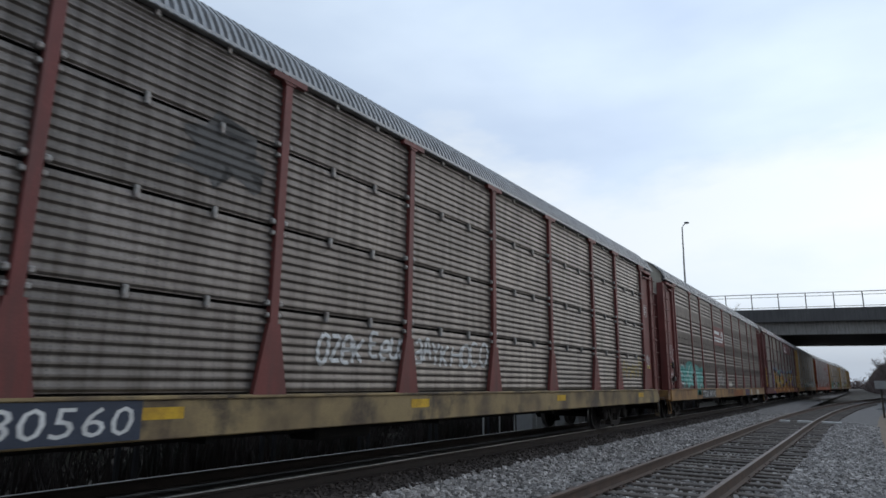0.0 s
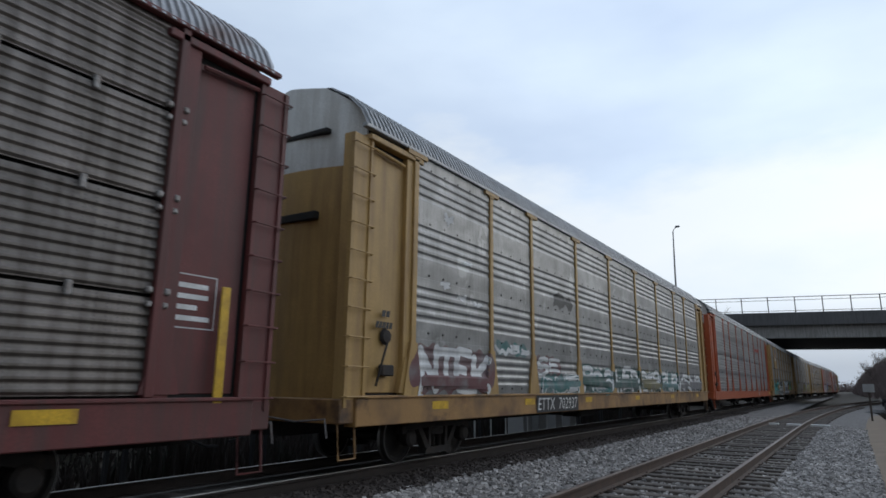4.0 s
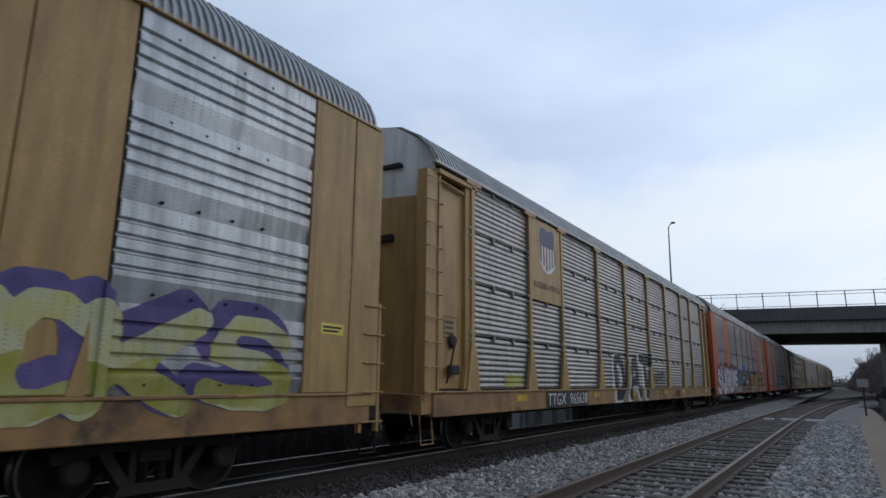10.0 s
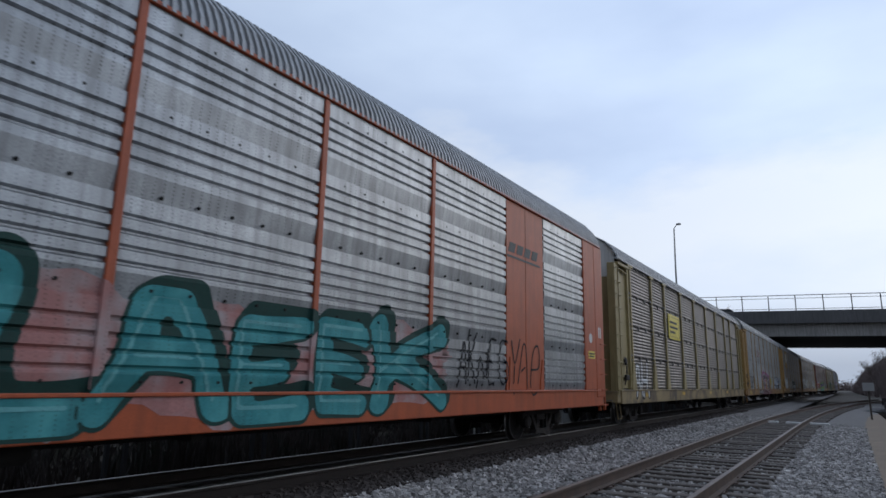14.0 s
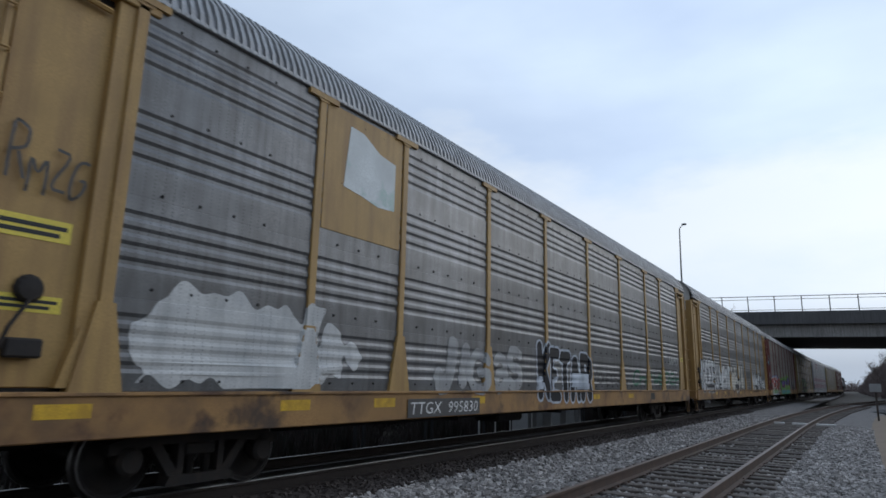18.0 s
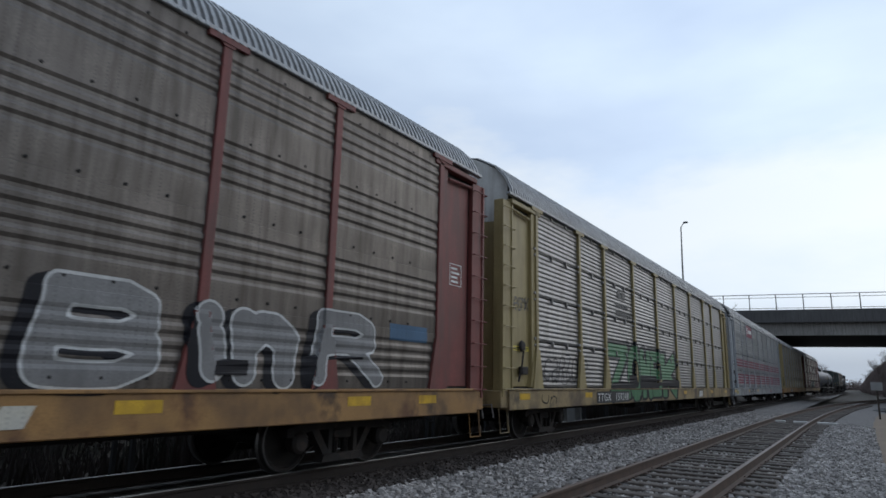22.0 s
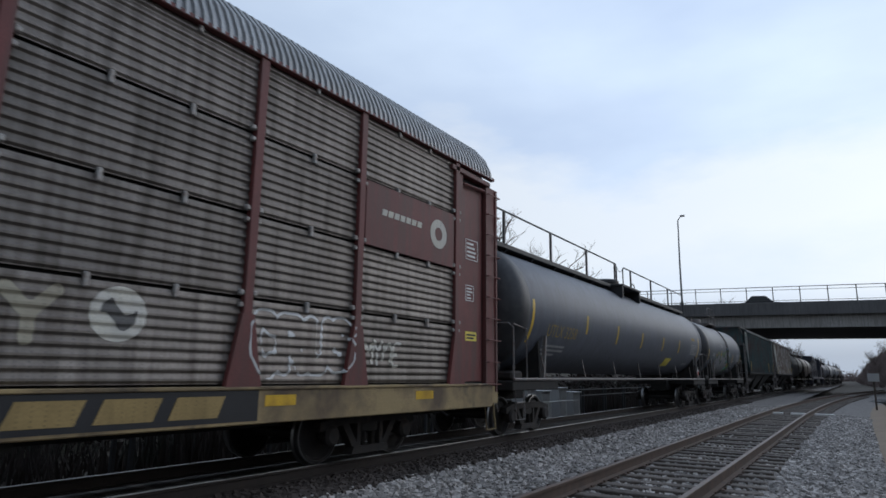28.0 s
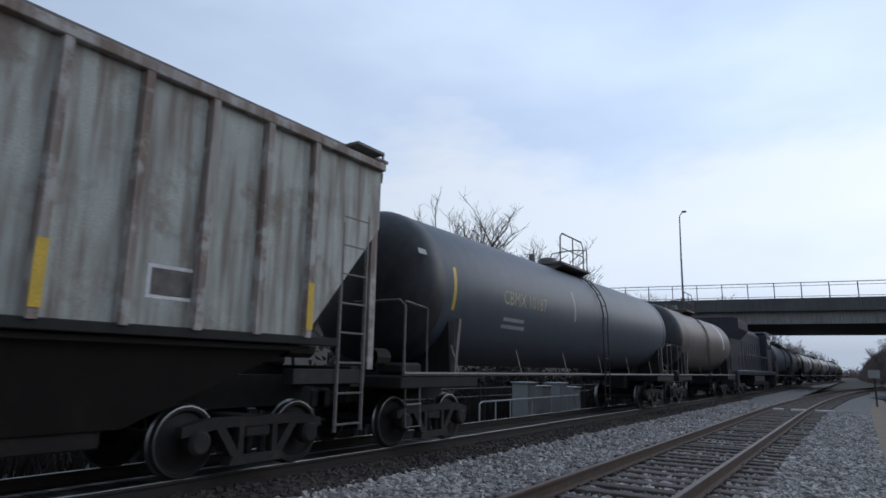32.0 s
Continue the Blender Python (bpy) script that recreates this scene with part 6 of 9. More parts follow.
for i, (y, z) in enumerate(((10.5, 1.15), (12.6, 1.1), (13.9, 1.45), (10.2, 1.9), (12.2, 1.75))):
    figure("pale_paint", oval_bm(y, z, 0.2, 0.12, 0.3, wob=0.1, seed=i), s, 0.0135, (SILVER, MINT)[i % 2], c)
for i in range(14):
    figure("dot_paint", oval_bm(9.9 + 0.37 * i, 1.25 + 0.35 * math.sin(i * 2.3), 0.06, 0.06, n=10), s, 0.0138, MINT, c)
figure("blue_paint", blob_bm((15.2, 25.0, 0.8, 2.15), 104, 14, 0.2), s, 0.003, ROYAL, c)
figure("violet_paint", blob_bm((15.6, 24.3, 0.76, 2.35), 107, 17, 0.16), s, 0.0045, INK, c)
figure("violet_paint", blob_bm((15.7, 24.2, 0.78, 2.28), 107, 17, 0.16), s, 0.0052, MAROON, c)
for i, (y, z) in enumerate(((16.3, 2.2), (19.0, 2.28), (21.6, 2.1), (24.4, 1.9), (17.8, 0.95))):
    figure("blue_paint", oval_bm(y, z, 0.38, 0.17, wob=0.08, seed=i), s, 0.0058, ROYAL, c)
mural(c, s, [("Z", 16.1, 17.2, 0.85, 2.05), ("A", 17.1, 18.3, 0.82, 2.15), ("N", 18.15, 19.5, 0.82, 2.15), ("T", 19.4, 20.75, 0.82, 2.15), ("I", 20.7, 21.4, 0.85, 1.9), ("E", 21.35, 23.05, 0.8, 2.15), ("S", 22.95, 24.0, 0.85, 2.1)], 0.2, GOLD, INK, 0.045, halo=CHALK, glow=0.075, cast=INK, throw=(-0.14, 0.1), wave=0.05, seed=13)
mural(c, s, [("2", 13.9, 15.5, 0.9, 2.25)], 0.3, PINE, CITRON, 0.03, halo=SCARLET, glow=0.13, bands=((SCARLET, 1.25, 1.5), ), wave=0.06, seed=14)
mural(c, s, [("O", 14.8, 16.0, 0.75, 1.4)], 0.25, PINE, CITRON, 0.03, halo=SCARLET, glow=0.1, wave=0.05, seed=15)
for i, y in enumerate((17.2, 20.3, 21.2, 22.8)):
    figure("citron_paint", blob_bm((y, y + 0.5, 1.2, 1.45), 120 + i, 6, 0.2), s, 0.0105, CITRON, c)
tag(c, s, (24.3, 24.95, 1.45, 1.75), CHALK, 108, 3, 0.045)
marks(c, s, "TTGX 693366", 7.75, 10.3)
name_bars(c, 18.7, 20.6, 3.75, 3.95, SCARLET, 4, 0.4, XP + 0.05)
sticker(c, 25.7, 26.2, 2.0, 2.2, LABELY, XPOST)
part("round_badge", Geo().lathe([(0.13, 0.0), (0.13, 0.005), (0.0, 0.005)], 25.9, 2.55, 20, "x", XPOST), WHITEP, c)
for y in (26.55, 26.68):
    part("letter_mark", Geo().box(XPOST, XPOST + 0.004, y, y + 0.07, 2.6, 2.9), WHITE, c)
tag(c, s, (26.3, 26.8, 1.3, 1.8), CHALK, 105, 4, 0.04)
# 9
c, s = autorack(G[9], "orange autorack with bright galvanised panels and a teal painted name", "galv", PANEL_GALV, ORANGE, ORANGE, ORANGE, flare=False, cap=False, enclosed=True, crown=WHITEP, tall=True)
figure("pink_paint", blob_bm((9.6, 18.6, 0.85, 2.3), 118, 17, 0.2), s, 0.003, spray("pink_haze", (0.42, 0.20, 0.18), (0.40, 0.38, 0.37)), c)
TEALS = [("S", 9.9, 11.3, 0.85, 2.1), ("L", 11.2, 12.4, 0.8, 2.35), ("A", 12.3, 13.95, 0.85, 2.4), ("E", 13.95, 15.3, 0.8, 2.1), ("E", 15.3, 16.55, 0.85, 2.15), ("K", 16.5, 18.5, 0.85, 2.3)]
mural(c, s, TEALS, 0.2, spray("sea_teal", (0.05, 0.25, 0.26), (0.10, 0.36, 0.36)), PINE, 0.045, cast=PINE, throw=(0.1, 0.1), wave=0.09, seed=16, top=(spray("pale_teal", (0.16, 0.42, 0.42)), inner_lines(TEALS, 0.2, 0.025, -0.05, 0.04)))
figure("pink_paint", blob_bm((9.3, 10.6, 1.2, 1.9), 112), s, 0.003, spray("dull_pink", (0.45, 0.16, 0.14)), c)
marks(c, s, "TTGX  694732", 7.8, 10.1)
for i, b in enumerate(((18.9, 19.6, 1.25, 2.4), (19.6, 20.4, 1.2, 2.3), (20.5, 21.4, 1.0, 2.4), (21.3, 22.5, 0.95, 2.35))):
    tag(c, s, b, INK, 113 + i, 3, 0.045)
name_bars(c, 20.95, 22.5, 4.1, 4.32, SHADOW, 4, 0.4, XS6)
part("name_bar", Geo().box(XS6, XS6 + 0.004, 20.9, 22.6, 3.98, 4.03), SHADOW, c)
sticker(c, 25.7, 26.2, 2.0, 2.2, LABELY, XPOST)
sticker(c, 1.3, 1.7, 1.5, 1.65, LABELY, XPOST)
part("round_badge", Geo().lathe([(0.13, 0.0), (0.13, 0.005), (0.0, 0.005)], 25.9, 2.55, 20, "x", XPOST), WHITEP, c)
for y in (26.55, 26.68):
    part("letter_mark", Geo().box(XPOST, XPOST + 0.004, y, y + 0.07, 2.6, 2.9), WHITE, c)
# 10
c, s = autorack(G[10], "olive-yellow autorack with tan slotted panels and a yellow plate", "tier", PANEL_TAN, YELLOW2, SILLPALE, YELLOW2)
plaque(c, 7.3, 9.2, 3.15, 4.15, LABELY, "yellow plate with dark lines")
notice(c, 7.45, 9.05, 3.25, 4.05, XL, BLACK, 3)
mural(c, s, [("A", 2.3, 3.1, 0.9, 2.1), ("H", 3.1, 3.9, 0.9, 2.1)], 0.07, CHALK, INK, 0.06, wave=0.05, seed=36)
tape(c, s, 3.4, 9.0, 15.0, 20.0)
# 11
c, s = autorack(G[11], "tan autorack with worn galvanised sides and a red logo", "worn", PANEL_WORN, YELLOW, SILLYEL, YELLOW, tall=True)
lettering("RIP", (2.25, 2.75, 1.98, 2.28), s, INK, c, 0.008)
lettering("SCRIPT", (2.65, 4.72, 1.22, 2.1), s, INK, c, 0.008)
tag(c, s, (5.15, 6.65, 1.25, 1.9), SHADOW, 131, 6, 0.04)
g = Geo()
for a, b, z0, z1 in ((7.6, 8.25, 4.02, 4.12), (7.6, 7.7, 3.55, 4.12), (7.6, 8.25, 3.55, 3.65), (8.15, 8.25, 3.55, 4.12), (8.4, 8.5, 3.55, 4.12), (9.05, 9.15, 3.55, 4.12)):
    g.box(XP + 0.045, XP + 0.05, a, b, z0, z1)
g.prism([(8.4, 4.12), (8.52, 4.12), (9.15, 3.55), (9.03, 3.55)], XP + 0.045, XP + 0.05)
part("red_monogram", g, SCARLET, c, "red railway monogram of plain strokes")
lettering("www.cn.ca", (7.5, 9.4, 3.22, 3.40), s, SHADOW, c, 0.008)
marks(c, s, "TTGX 702147", 7.3, 9.75, z=(0.82, 1.03))
NEEN = [("N", 9.75, 10.85, 0.72, 2.25), ("E", 10.8, 12.25, 0.72, 2.3), ("E", 12.2, 13.4, 0.72, 2.2), ("N", 13.3, 14.75, 0.72, 2.12)]
mural(c, s, NEEN, 0.33, spray("dusty_black", (0.045, 0.022, 0.03), (0.10, 0.05, 0.06)), CHALK, 0.045, halo=spray("magenta_haze", (0.34, 0.07, 0.22), (0.40, 0.30, 0.34)), glow=0.25, bands=((spray("oxblood", (0.10, 0.025, 0.03)), 0.6, 1.2),), square=0.4, wave=0.06, seed=17,
      top=(CHALK, [(9.95, 2.2, 10.7, 1.2, 0.03), (10.9, 2.3, 11.05, 0.8, 0.035), (11.3, 1.72, 11.9, 1.55, 0.05), (11.5, 1.2, 12.1, 1.08, 0.05), (12.15, 2.2, 12.2, 1.2, 0.04), (12.6, 1.7, 13.0, 1.55, 0.05), (13.3, 2.1, 13.0, 1.25, 0.03), (13.4, 2.1, 13.9, 0.8, 0.035), (14.3, 2.0, 14.2, 1.2, 0.03)]))
mural(c, s, [("J", 18.85, 19.7, 1.1, 2.2), ("N", 19.7, 20.8, 1.15, 2.15), ("S", 20.8, 21.6, 1.1, 2.2), ("K", 21.6, 22.6, 1.1, 2.2), ("S", 22.6, 23.4, 1.15, 2.1)], 0.13, SILVER, INK, 0.07, flare=True, wave=0.05, seed=18)
figure("yellow_paint", blob_bm((15.5, 16.6, 1.5, 2.1), 135), s, 0.004, CITRON, c)
for k in range(3):
    tag(c, s, (23.6, 24.9, 1.45 + k * 0.3, 1.7 + k * 0.3), INK, 136 + k, 5, 0.035)
sticker(c, 2.3, 2.8, 0.85, 1.02, LABELY, XSILL)
sticker(c, 25.2, 25.65, 0.88, 1.05, LABELY, XSILL)
notice(c, 26.0, 26.4, 2.4, 3.1, material=BLACK, rows=4)
notice(c, 1.2, 1.8, 3.2, 3.45, material=BLACK, rows=2)
# 12
c, s = autorack(G[12], "tan autorack with sooty ribbed sides and whitewashed patches", "band", PANEL_DARK, YELLOW, SILLYEL, YELLOW, crown=GREYP, tall=True)
plaque(c, 4.9, 6.68, 3.35, 5.2, YELLOW, "tan plate with a waving banner picture")
part("banner", Geo().prism([(5.3, 4.05), (5.7, 4.0), (6.1, 3.92), (6.5, 3.95), (6.5, 4.72), (6.1, 4.78), (5.7, 4.98), (5.4, 5.0)], XL, XL + 0.005), mat("white_green_banner", (0.62, 0.66, 0.66), 0.5, other=(0.35, 0.50, 0.45), blend=0.55, scale=1.2), c)
wash = Wall(c, s, (2.0, 6.2, 1.1, 2.7), True)
WASH = spray("thin_whitewash", (0.60, 0.60, 0.58), (0.40, 0.41, 0.41))
wash.lay(np.maximum(wash.bars([(2.75, 1.55, 2.95, 1.55, 0.36), (3.2, 1.75, 4.2, 1.65, 0.52), (3.2, 1.4, 4.6, 1.4, 0.22), (4.75, 1.4, 4.85, 2.05, 0.22), (5.2, 1.5, 5.25, 1.75, 0.26), (5.6, 1.6, 5.75, 1.65, 0.15)], 0.55, 0.09, 4)
                    + 0.06 * np.sin(wash.Y * 9.1) * np.sin(wash.Z * 7.3 + 1) + 0.04 * np.sin(wash.Y * 17 + wash.Z * 5), 1.19 - wash.Z), WASH, 0.005, "white_paint")
mural(c, s, [("J", 7.75, 8.6, 1.1, 2.1), ("I", 8.5, 9.0, 1.15, 2.0), ("G", 8.9, 9.75, 1.1, 1.95), ("a", 9.8, 10.5, 1.12, 1.95), ("S", 10.4, 11.2, 1.1, 2.05)], 0.17, spray("faded_chalk", (0.40, 0.40, 0.39), (0.26, 0.26, 0.26)), None, flare=True, wave=0.06, seed=20)
mural(c, s, [("K", 11.9, 12.6, 0.95, 2.25), ("E", 12.55, 13.2, 0.92, 2.15), ("T", 13.15, 13.85, 0.9, 2.1), ("A", 13.8, 14.5, 0.88, 2.1), ("R", 14.5, 15.3, 0.88, 2.1)], 0.17, INK, SILVER, 0.05, flare=True, wave=0.03, seed=19)
for k in range(3):
    tag(c, s, (15.5 + k, 16.6 + k, 1.3, 1.7), SHADOW, 145 + k, 4, 0.05)
tag(c, s, (19.0, 25.3, 1.3, 1.85), spray("dull_green", (0.05, 0.16, 0.10)), 148, 11, 0.09)
lettering("SAMO", (23.8, 25.2, 2.1, 2.4), s, CHALK, c, 0.008)
tag(c, s, (23.8, 25.3, 1.7, 2.0), CHALK, 149, 6, 0.03)
marks(c, s, "TTGX  995830", 7.1, 9.2, z=(0.80, 0.99), ground=SHADOW)
sticker(c, 1.1, 1.75, 2.5, 2.7, LABELY)
sticker(c, 1.2, 1.75, 1.85, 2.0, LABELY)
figure("tag_paint", scrawl_bm((1.1, 1.8, 2.9, 3.5), 150, 5, 0.03), Skin(PROF["band"], [], base=1.52), 0.006, SHADOW, c)
sticker(c, 26.1, 26.5, 2.3, 2.45, LABELY)
tape(c, s, 1.6, 4.4, 6.2, 9.0, 15.4, 18.5)
patch("black_box_stencil", (21.0, 21.5, 0.85, 1.07), s, BLACK, c, 0.005)
# 13
c, s = autorack(G[13], "yellow autorack with dark ribbed sides and white bubble lettering", "band", PANEL_DARK, YELLOW, SILLYEL, YELLOW, tall=True)
mural(c, s, [("G", 1.75, 2.65, 1.12, 2.5), ("C", 2.65, 3.5, 1.12, 2.56), ("E", 3.45, 4.25, 1.12, 2.56), ("E", 4.2, 4.97, 1.12, 2.55), ("!", 4.72, 5.42, 1.22, 2.5)], 0.235, CHALK, INK, 0.05, halo=spray("faded_chalk", (0.40, 0.40, 0.39)), glow=0.1, flare=True, wave=0.03, seed=21)
mural(c, s, [("S", 5.45, 5.95, 1.25, 2.3)], 0.07, CHALK, INK, 0.03, halo=CHALK, glow=0.06, flare=True, seed=22)
mural(c, s, [("W", 6.15, 7.3, 1.15, 2.35), ("e", 7.2, 8.1, 1.2, 2.4), ("n", 8.05, 8.85, 1.2, 2.4), ("T", 8.75, 9.6, 1.2, 2.45)], 0.19, CHALK, INK, 0.03, flare=True, wave=0.05, seed=23)
wall = Wall(c, s, (9.6, 14.6, 0.95, 2.8), True)
for y, z, ry, rz, dy, dz in ((10.05, 2.28, 0.14, 0.2, 0.2, 0), (10.45, 1.6, 0.45, 0.5, 0.35, 0.05), (11.3, 2.2, 0.3, 0.28, 0, 0), (11.55, 1.5, 0.42, 0.46, 0.2, -0.1), (12.25, 1.3, 0.14, 0.3, 0.1, 0.1), (12.75, 1.55, 0.25, 0.32, 0.2, 0), (12.95, 2.2, 0.25, 0.3, 0.05, 0.1), (13.85, 1.6, 0.38, 0.4, 0.1, 0.1), (13.85, 2.25, 0.16, 0.26, 0.1, 0.1)):
    F = (np.hypot((wall.Y - y - dy / 2) / (ry + abs(dy) / 2), (wall.Z - z - dz / 2) / (rz + abs(dz) / 2)) - 1) * min(ry, rz)
    k = 0.0004 * y
    wall.lay(F - 0.05, INK, 0.0035 + k, "outline_paint")
    wall.lay(F, CREAM, 0.0048 + k, "letter_paint")
wall.lay(np.minimum.reduce([(np.hypot((wall.Y - y) / ry, (wall.Z - z) / rz) - 1) * 0.1 for y, z, ry, rz in ((11.4, 2.22, 0.08, 0.07), (11.75, 1.35, 0.16, 0.34), (12.85, 1.5, 0.05, 0.12), (13.0, 2.1, 0.12, 0.06), (13.85, 2.2, 0.05, 0.07), (13.9, 1.5, 0.08, 0.12), (13.35, 1.75, 0.06, 0.3))]), INK, 0.0125, "counter_paint")
tag(c, s, (15.6, 17.4, 1.3, 2.0), SHADOW, 155, 5, 0.05)
mural(c, s, [("N", 18.5, 19.7, 1.1, 2.25), ("W", 19.65, 20.85, 1.1, 2.2), ("K", 20.8, 22.0, 1.1, 2.3), ("I", 22.2, 23.0, 1.1, 2.15)], 0.16, CHALK, INK, 0.03, cast=INK, throw=(0.14, -0.1), flare=True, wave=0.05, seed=24)
mural(c, s, [("R", 23.3, 24.0, 1.25, 1.75), ("B", 24.0, 24.8, 1.25, 1.8)], 0.09, CHALK, INK, 0.03, flare=True, seed=25)
tag(c, s, (20.9, 22.6, 2.35, 2.5), CHALK, 158, 8, 0.03)
figure("faded_logo", blob_bm((8.2, 9.2, 3.5, 3.8), 5, 7, 0.3), s, 0.004, SHADOW, c)
lettering("TTGX  851990", (6.9, 9.3, 0.8, 1.02), s, INK, c, 0.006)
tape(c, s, 4.9, 7.4, 12.6, 17.0, 21.6, 24.9)
notice(c, 26.0, 26.35, 3.3, 3.6, material=BLACK, rows=2)
# 14
c, s = autorack(G[14], "brown autorack with olive-grey ribbed sides under colourful painted names", "band", PANEL_TAN, BROWN, SILLYEL, BROWN, crown=GREYP)
mural(c, s, [("T", 2.15, 3.2, 0.85, 2.12), ("I", 3.05, 3.8, 0.85, 2.15), ("E", 3.75, 4.7, 0.85, 2.2), ("C", 4.65, 5.6, 0.85, 2.22), ("X", 5.5, 6.65, 0.9, 2.25)], 0.19, SCARLET, CHALK, 0.06, halo=ROYAL, glow=0.1, cast=CHALK, throw=(-0.14, -0.06), bands=((GREENP, 0.75, 1.25), (spray("rust_red", (0.28, 0.07, 0.02)), 1.25, 1.55)), square=0.5, wave=0.04, seed=26)
mural(c, s, [("S", 6.7, 7.6, 0.95, 2.0)], 0.12, MAROON, SCARLET, 0.05, halo=SHADOW, glow=0.1, wave=0.06, seed=27)
mural(c, s, [("O", 8.25, 9.2, 0.85, 2.1)], 0.22, INK, CHALK, 0.02, back=(spray("ash_grey", (0.22, 0.21, 0.2)), [(8.7, 1.4, 8.8, 1.5, 0.4)]), wave=0.04, seed=28)
mural(c, s, [("R", 7.4, 8.6, 1.1, 2.15)], 0.12, SCARLET, INK, 0.03, wave=0.06, seed=29)
mural(c, s, [("H", 9.5, 10.5, 0.78, 1.95), ("A", 10.45, 11.2, 0.78, 1.98), ("R", 11.15, 12.15, 0.78, 1.98), ("K", 12.15, 13.6, 0.78, 2.02), ("D", 14.2, 15.35, 0.78, 2.0), ("T", 15.3, 16.25, 0.8, 2.3), ("S", 16.2, 17.7, 0.8, 2.25)], 0.21, spray("sky_cyan", (0.10, 0.34, 0.40), (0.16, 0.42, 0.48)), INK, 0.055, halo=LIME, glow=0.26,
      cast=INK, throw=(0.12, 0.06), bands=((spray("rose_magenta", (0.36, 0.10, 0.28)), 1.28, 1.68), (VIOLET, 1.62, 2.6)), square=0.6, wave=0.03, flare=True, seed=30)
patch("sticker_paint", (17.72, 18.1, 1.36, 1.88), s, SCARLET, c, 0.014)
lettering("5", (17.8, 18.02, 1.44, 1.80), s, WHITE, c, 0.018)
name_bars(c, 18.3, 19.3, 0.84, 1.03, CREAM, 3, 0.4, XSILL + 0.006)
mural(c, s, [("B", 19.2, 20.5, 1.22, 2.2), ("i", 20.6, 21.4, 1.22, 2.1), ("n", 21.3, 22.3, 1.22, 2.15), ("R", 22.6, 24.0, 1.22, 2.2)], 0.17, spray("dull_silver", (0.24, 0.235, 0.23)), CHALK, 0.03, cast=INK, throw=(-0.14, -0.05), flare=True, wave=0.05, seed=32)
patch("blue_paint", (24.2, 25.2, 1.9, 2.15), s, spray("faded_blue", (0.08, 0.15, 0.24)), c)
for y0, y1, z0, z1, n in ((7.85, 8.75, 3.86, 4.12, 2), (7.75, 8.9, 3.6, 3.74, 7), (7.75, 9.05, 3.34, 3.48, 8)):
    name_bars(c, y0, y1, z0, z1, SHADOW, n, 0.1, XP + 0.047)
lettering("970176", (7.15, 8.35, 0.82, 1.06), s, WHITE, c, 0.016)
figure("tag_paint", scrawl_bm((1.1, 1.85, 3.0, 3.95), 166, 4, 0.05), Skin(PROF["band"], [], base=1.52), 0.006, CYAN, c)
figure("tag_paint", scrawl_bm((1.05, 1.85, 2.1, 2.6), 167, 6, 0.04), Skin(PROF["band"], [], base=1.52), 0.006, CHALK, c)
sticker(c, 1.08, 1.85, 1.75, 1.83, LABELY)
notice(c, 26.0, 26.4, 3.0, 3.4)
tape(c, s, 0.9, 20.0, 23.3, 25.0)
# 15
c, s = autorack(G[15], "olive-yellow autorack with slotted grey panels and a green painted name", "fine", PANEL_GREY, YELLOW2, SILLPALE, YELLOW2, tall=True)
mural(c, s, [("Z", 7.0, 8.85, 0.85, 2.45), ("O", 8.85, 10.15, 0.8, 2.45), ("N", 10.2, 11.35, 0.85, 2.42), ("E", 11.4, 12.65, 0.88, 2.42), ("K", 12.75, 14.85, 0.85, 2.4)], 0.29, spray("mint_green", (0.085, 0.20, 0.10), (0.12, 0.25, 0.135)), INK, 0.07, cast=INK, throw=(0.2, 0.06), square=0.85, wave=0.015, flare=True, seed=33)
tag(c, s, (2.5, 5.4, 1.3, 2.0), INK, 172, 9, 0.035)
tag(c, s, (2.3, 4.6, 1.2, 1.6), SHADOW, 173, 5, 0.035)
marks(c, s, "TTGX   159248", 5.9, 8.6, z=(0.82, 1.03))
for y0, y1, z0, z1, n in ((8.0, 8.85, 3.86, 4.1, 2), (7.85, 9.1, 3.58, 3.72, 7), (7.85, 9.35, 3.32, 3.46, 8)):
    name_bars(c, y0, y1, z0, z1, SHADOW, n, 0.1, XP + 0.02)
tag(c, s, (2.3, 3.1, 0.8, 1.05), INK, 174, 3, 0.03)
figure("tag_paint", scrawl_bm((1.1, 1.85, 2.8, 3.2), 175, 6, 0.03), Skin(PROF["fine"], [], base=1.52), 0.006, SHADOW, c)
sticker(c, 1.1, 1.85, 1.95, 2.05, LABELY)
sticker(c, 26.1, 26.5, 2.4, 2.5, LABELY)
tape(c, s, 1.2, 5.0, 16.0, 21.5, 25.3)
name_bars(c, 18.9, 19.6, 0.8, 1.05, WHITE, 2, 0.3, XSILL + 0.004)
# 16
c, s = autorack(G[16], "light grey autorack with white panels and dark red stripes", "galv", PANEL_GALV, GREYP, SILLGREY, GREYP, crown=GREYP, tall=True)
STRIPE = mat("dark_red_stripe", (0.20, 0.02, 0.05), 0.5, var=0.15)
for a, b in zip(POSTS, POSTS[1:]):
    for z in (1.44, 1.595, 1.75, 1.91, 2.455, 2.62, 2.78):
        patch("red_stripe", (a + 0.07, b - 0.07, z - 0.006, z + 0.09), s, STRIPE, c, 0.003)
plaque(c, 6.86, 9.5, 4.45, 5.22, STRIPE, "dark red name plate with white emblem")
part("emblem", Geo().lathe([(0.24, 0.0), (0.24, 0.004), (0.0, 0.004)], 7.35, 4.85, 18, "x", XL), WHITE, c)
for y, z in ((7.15, 4.9), (7.1, 4.8)):
    part("emblem_stripe", Geo().box(XL + 0.004, XL + 0.007, y, 7.6, z, z + 0.04), STRIPE, c)
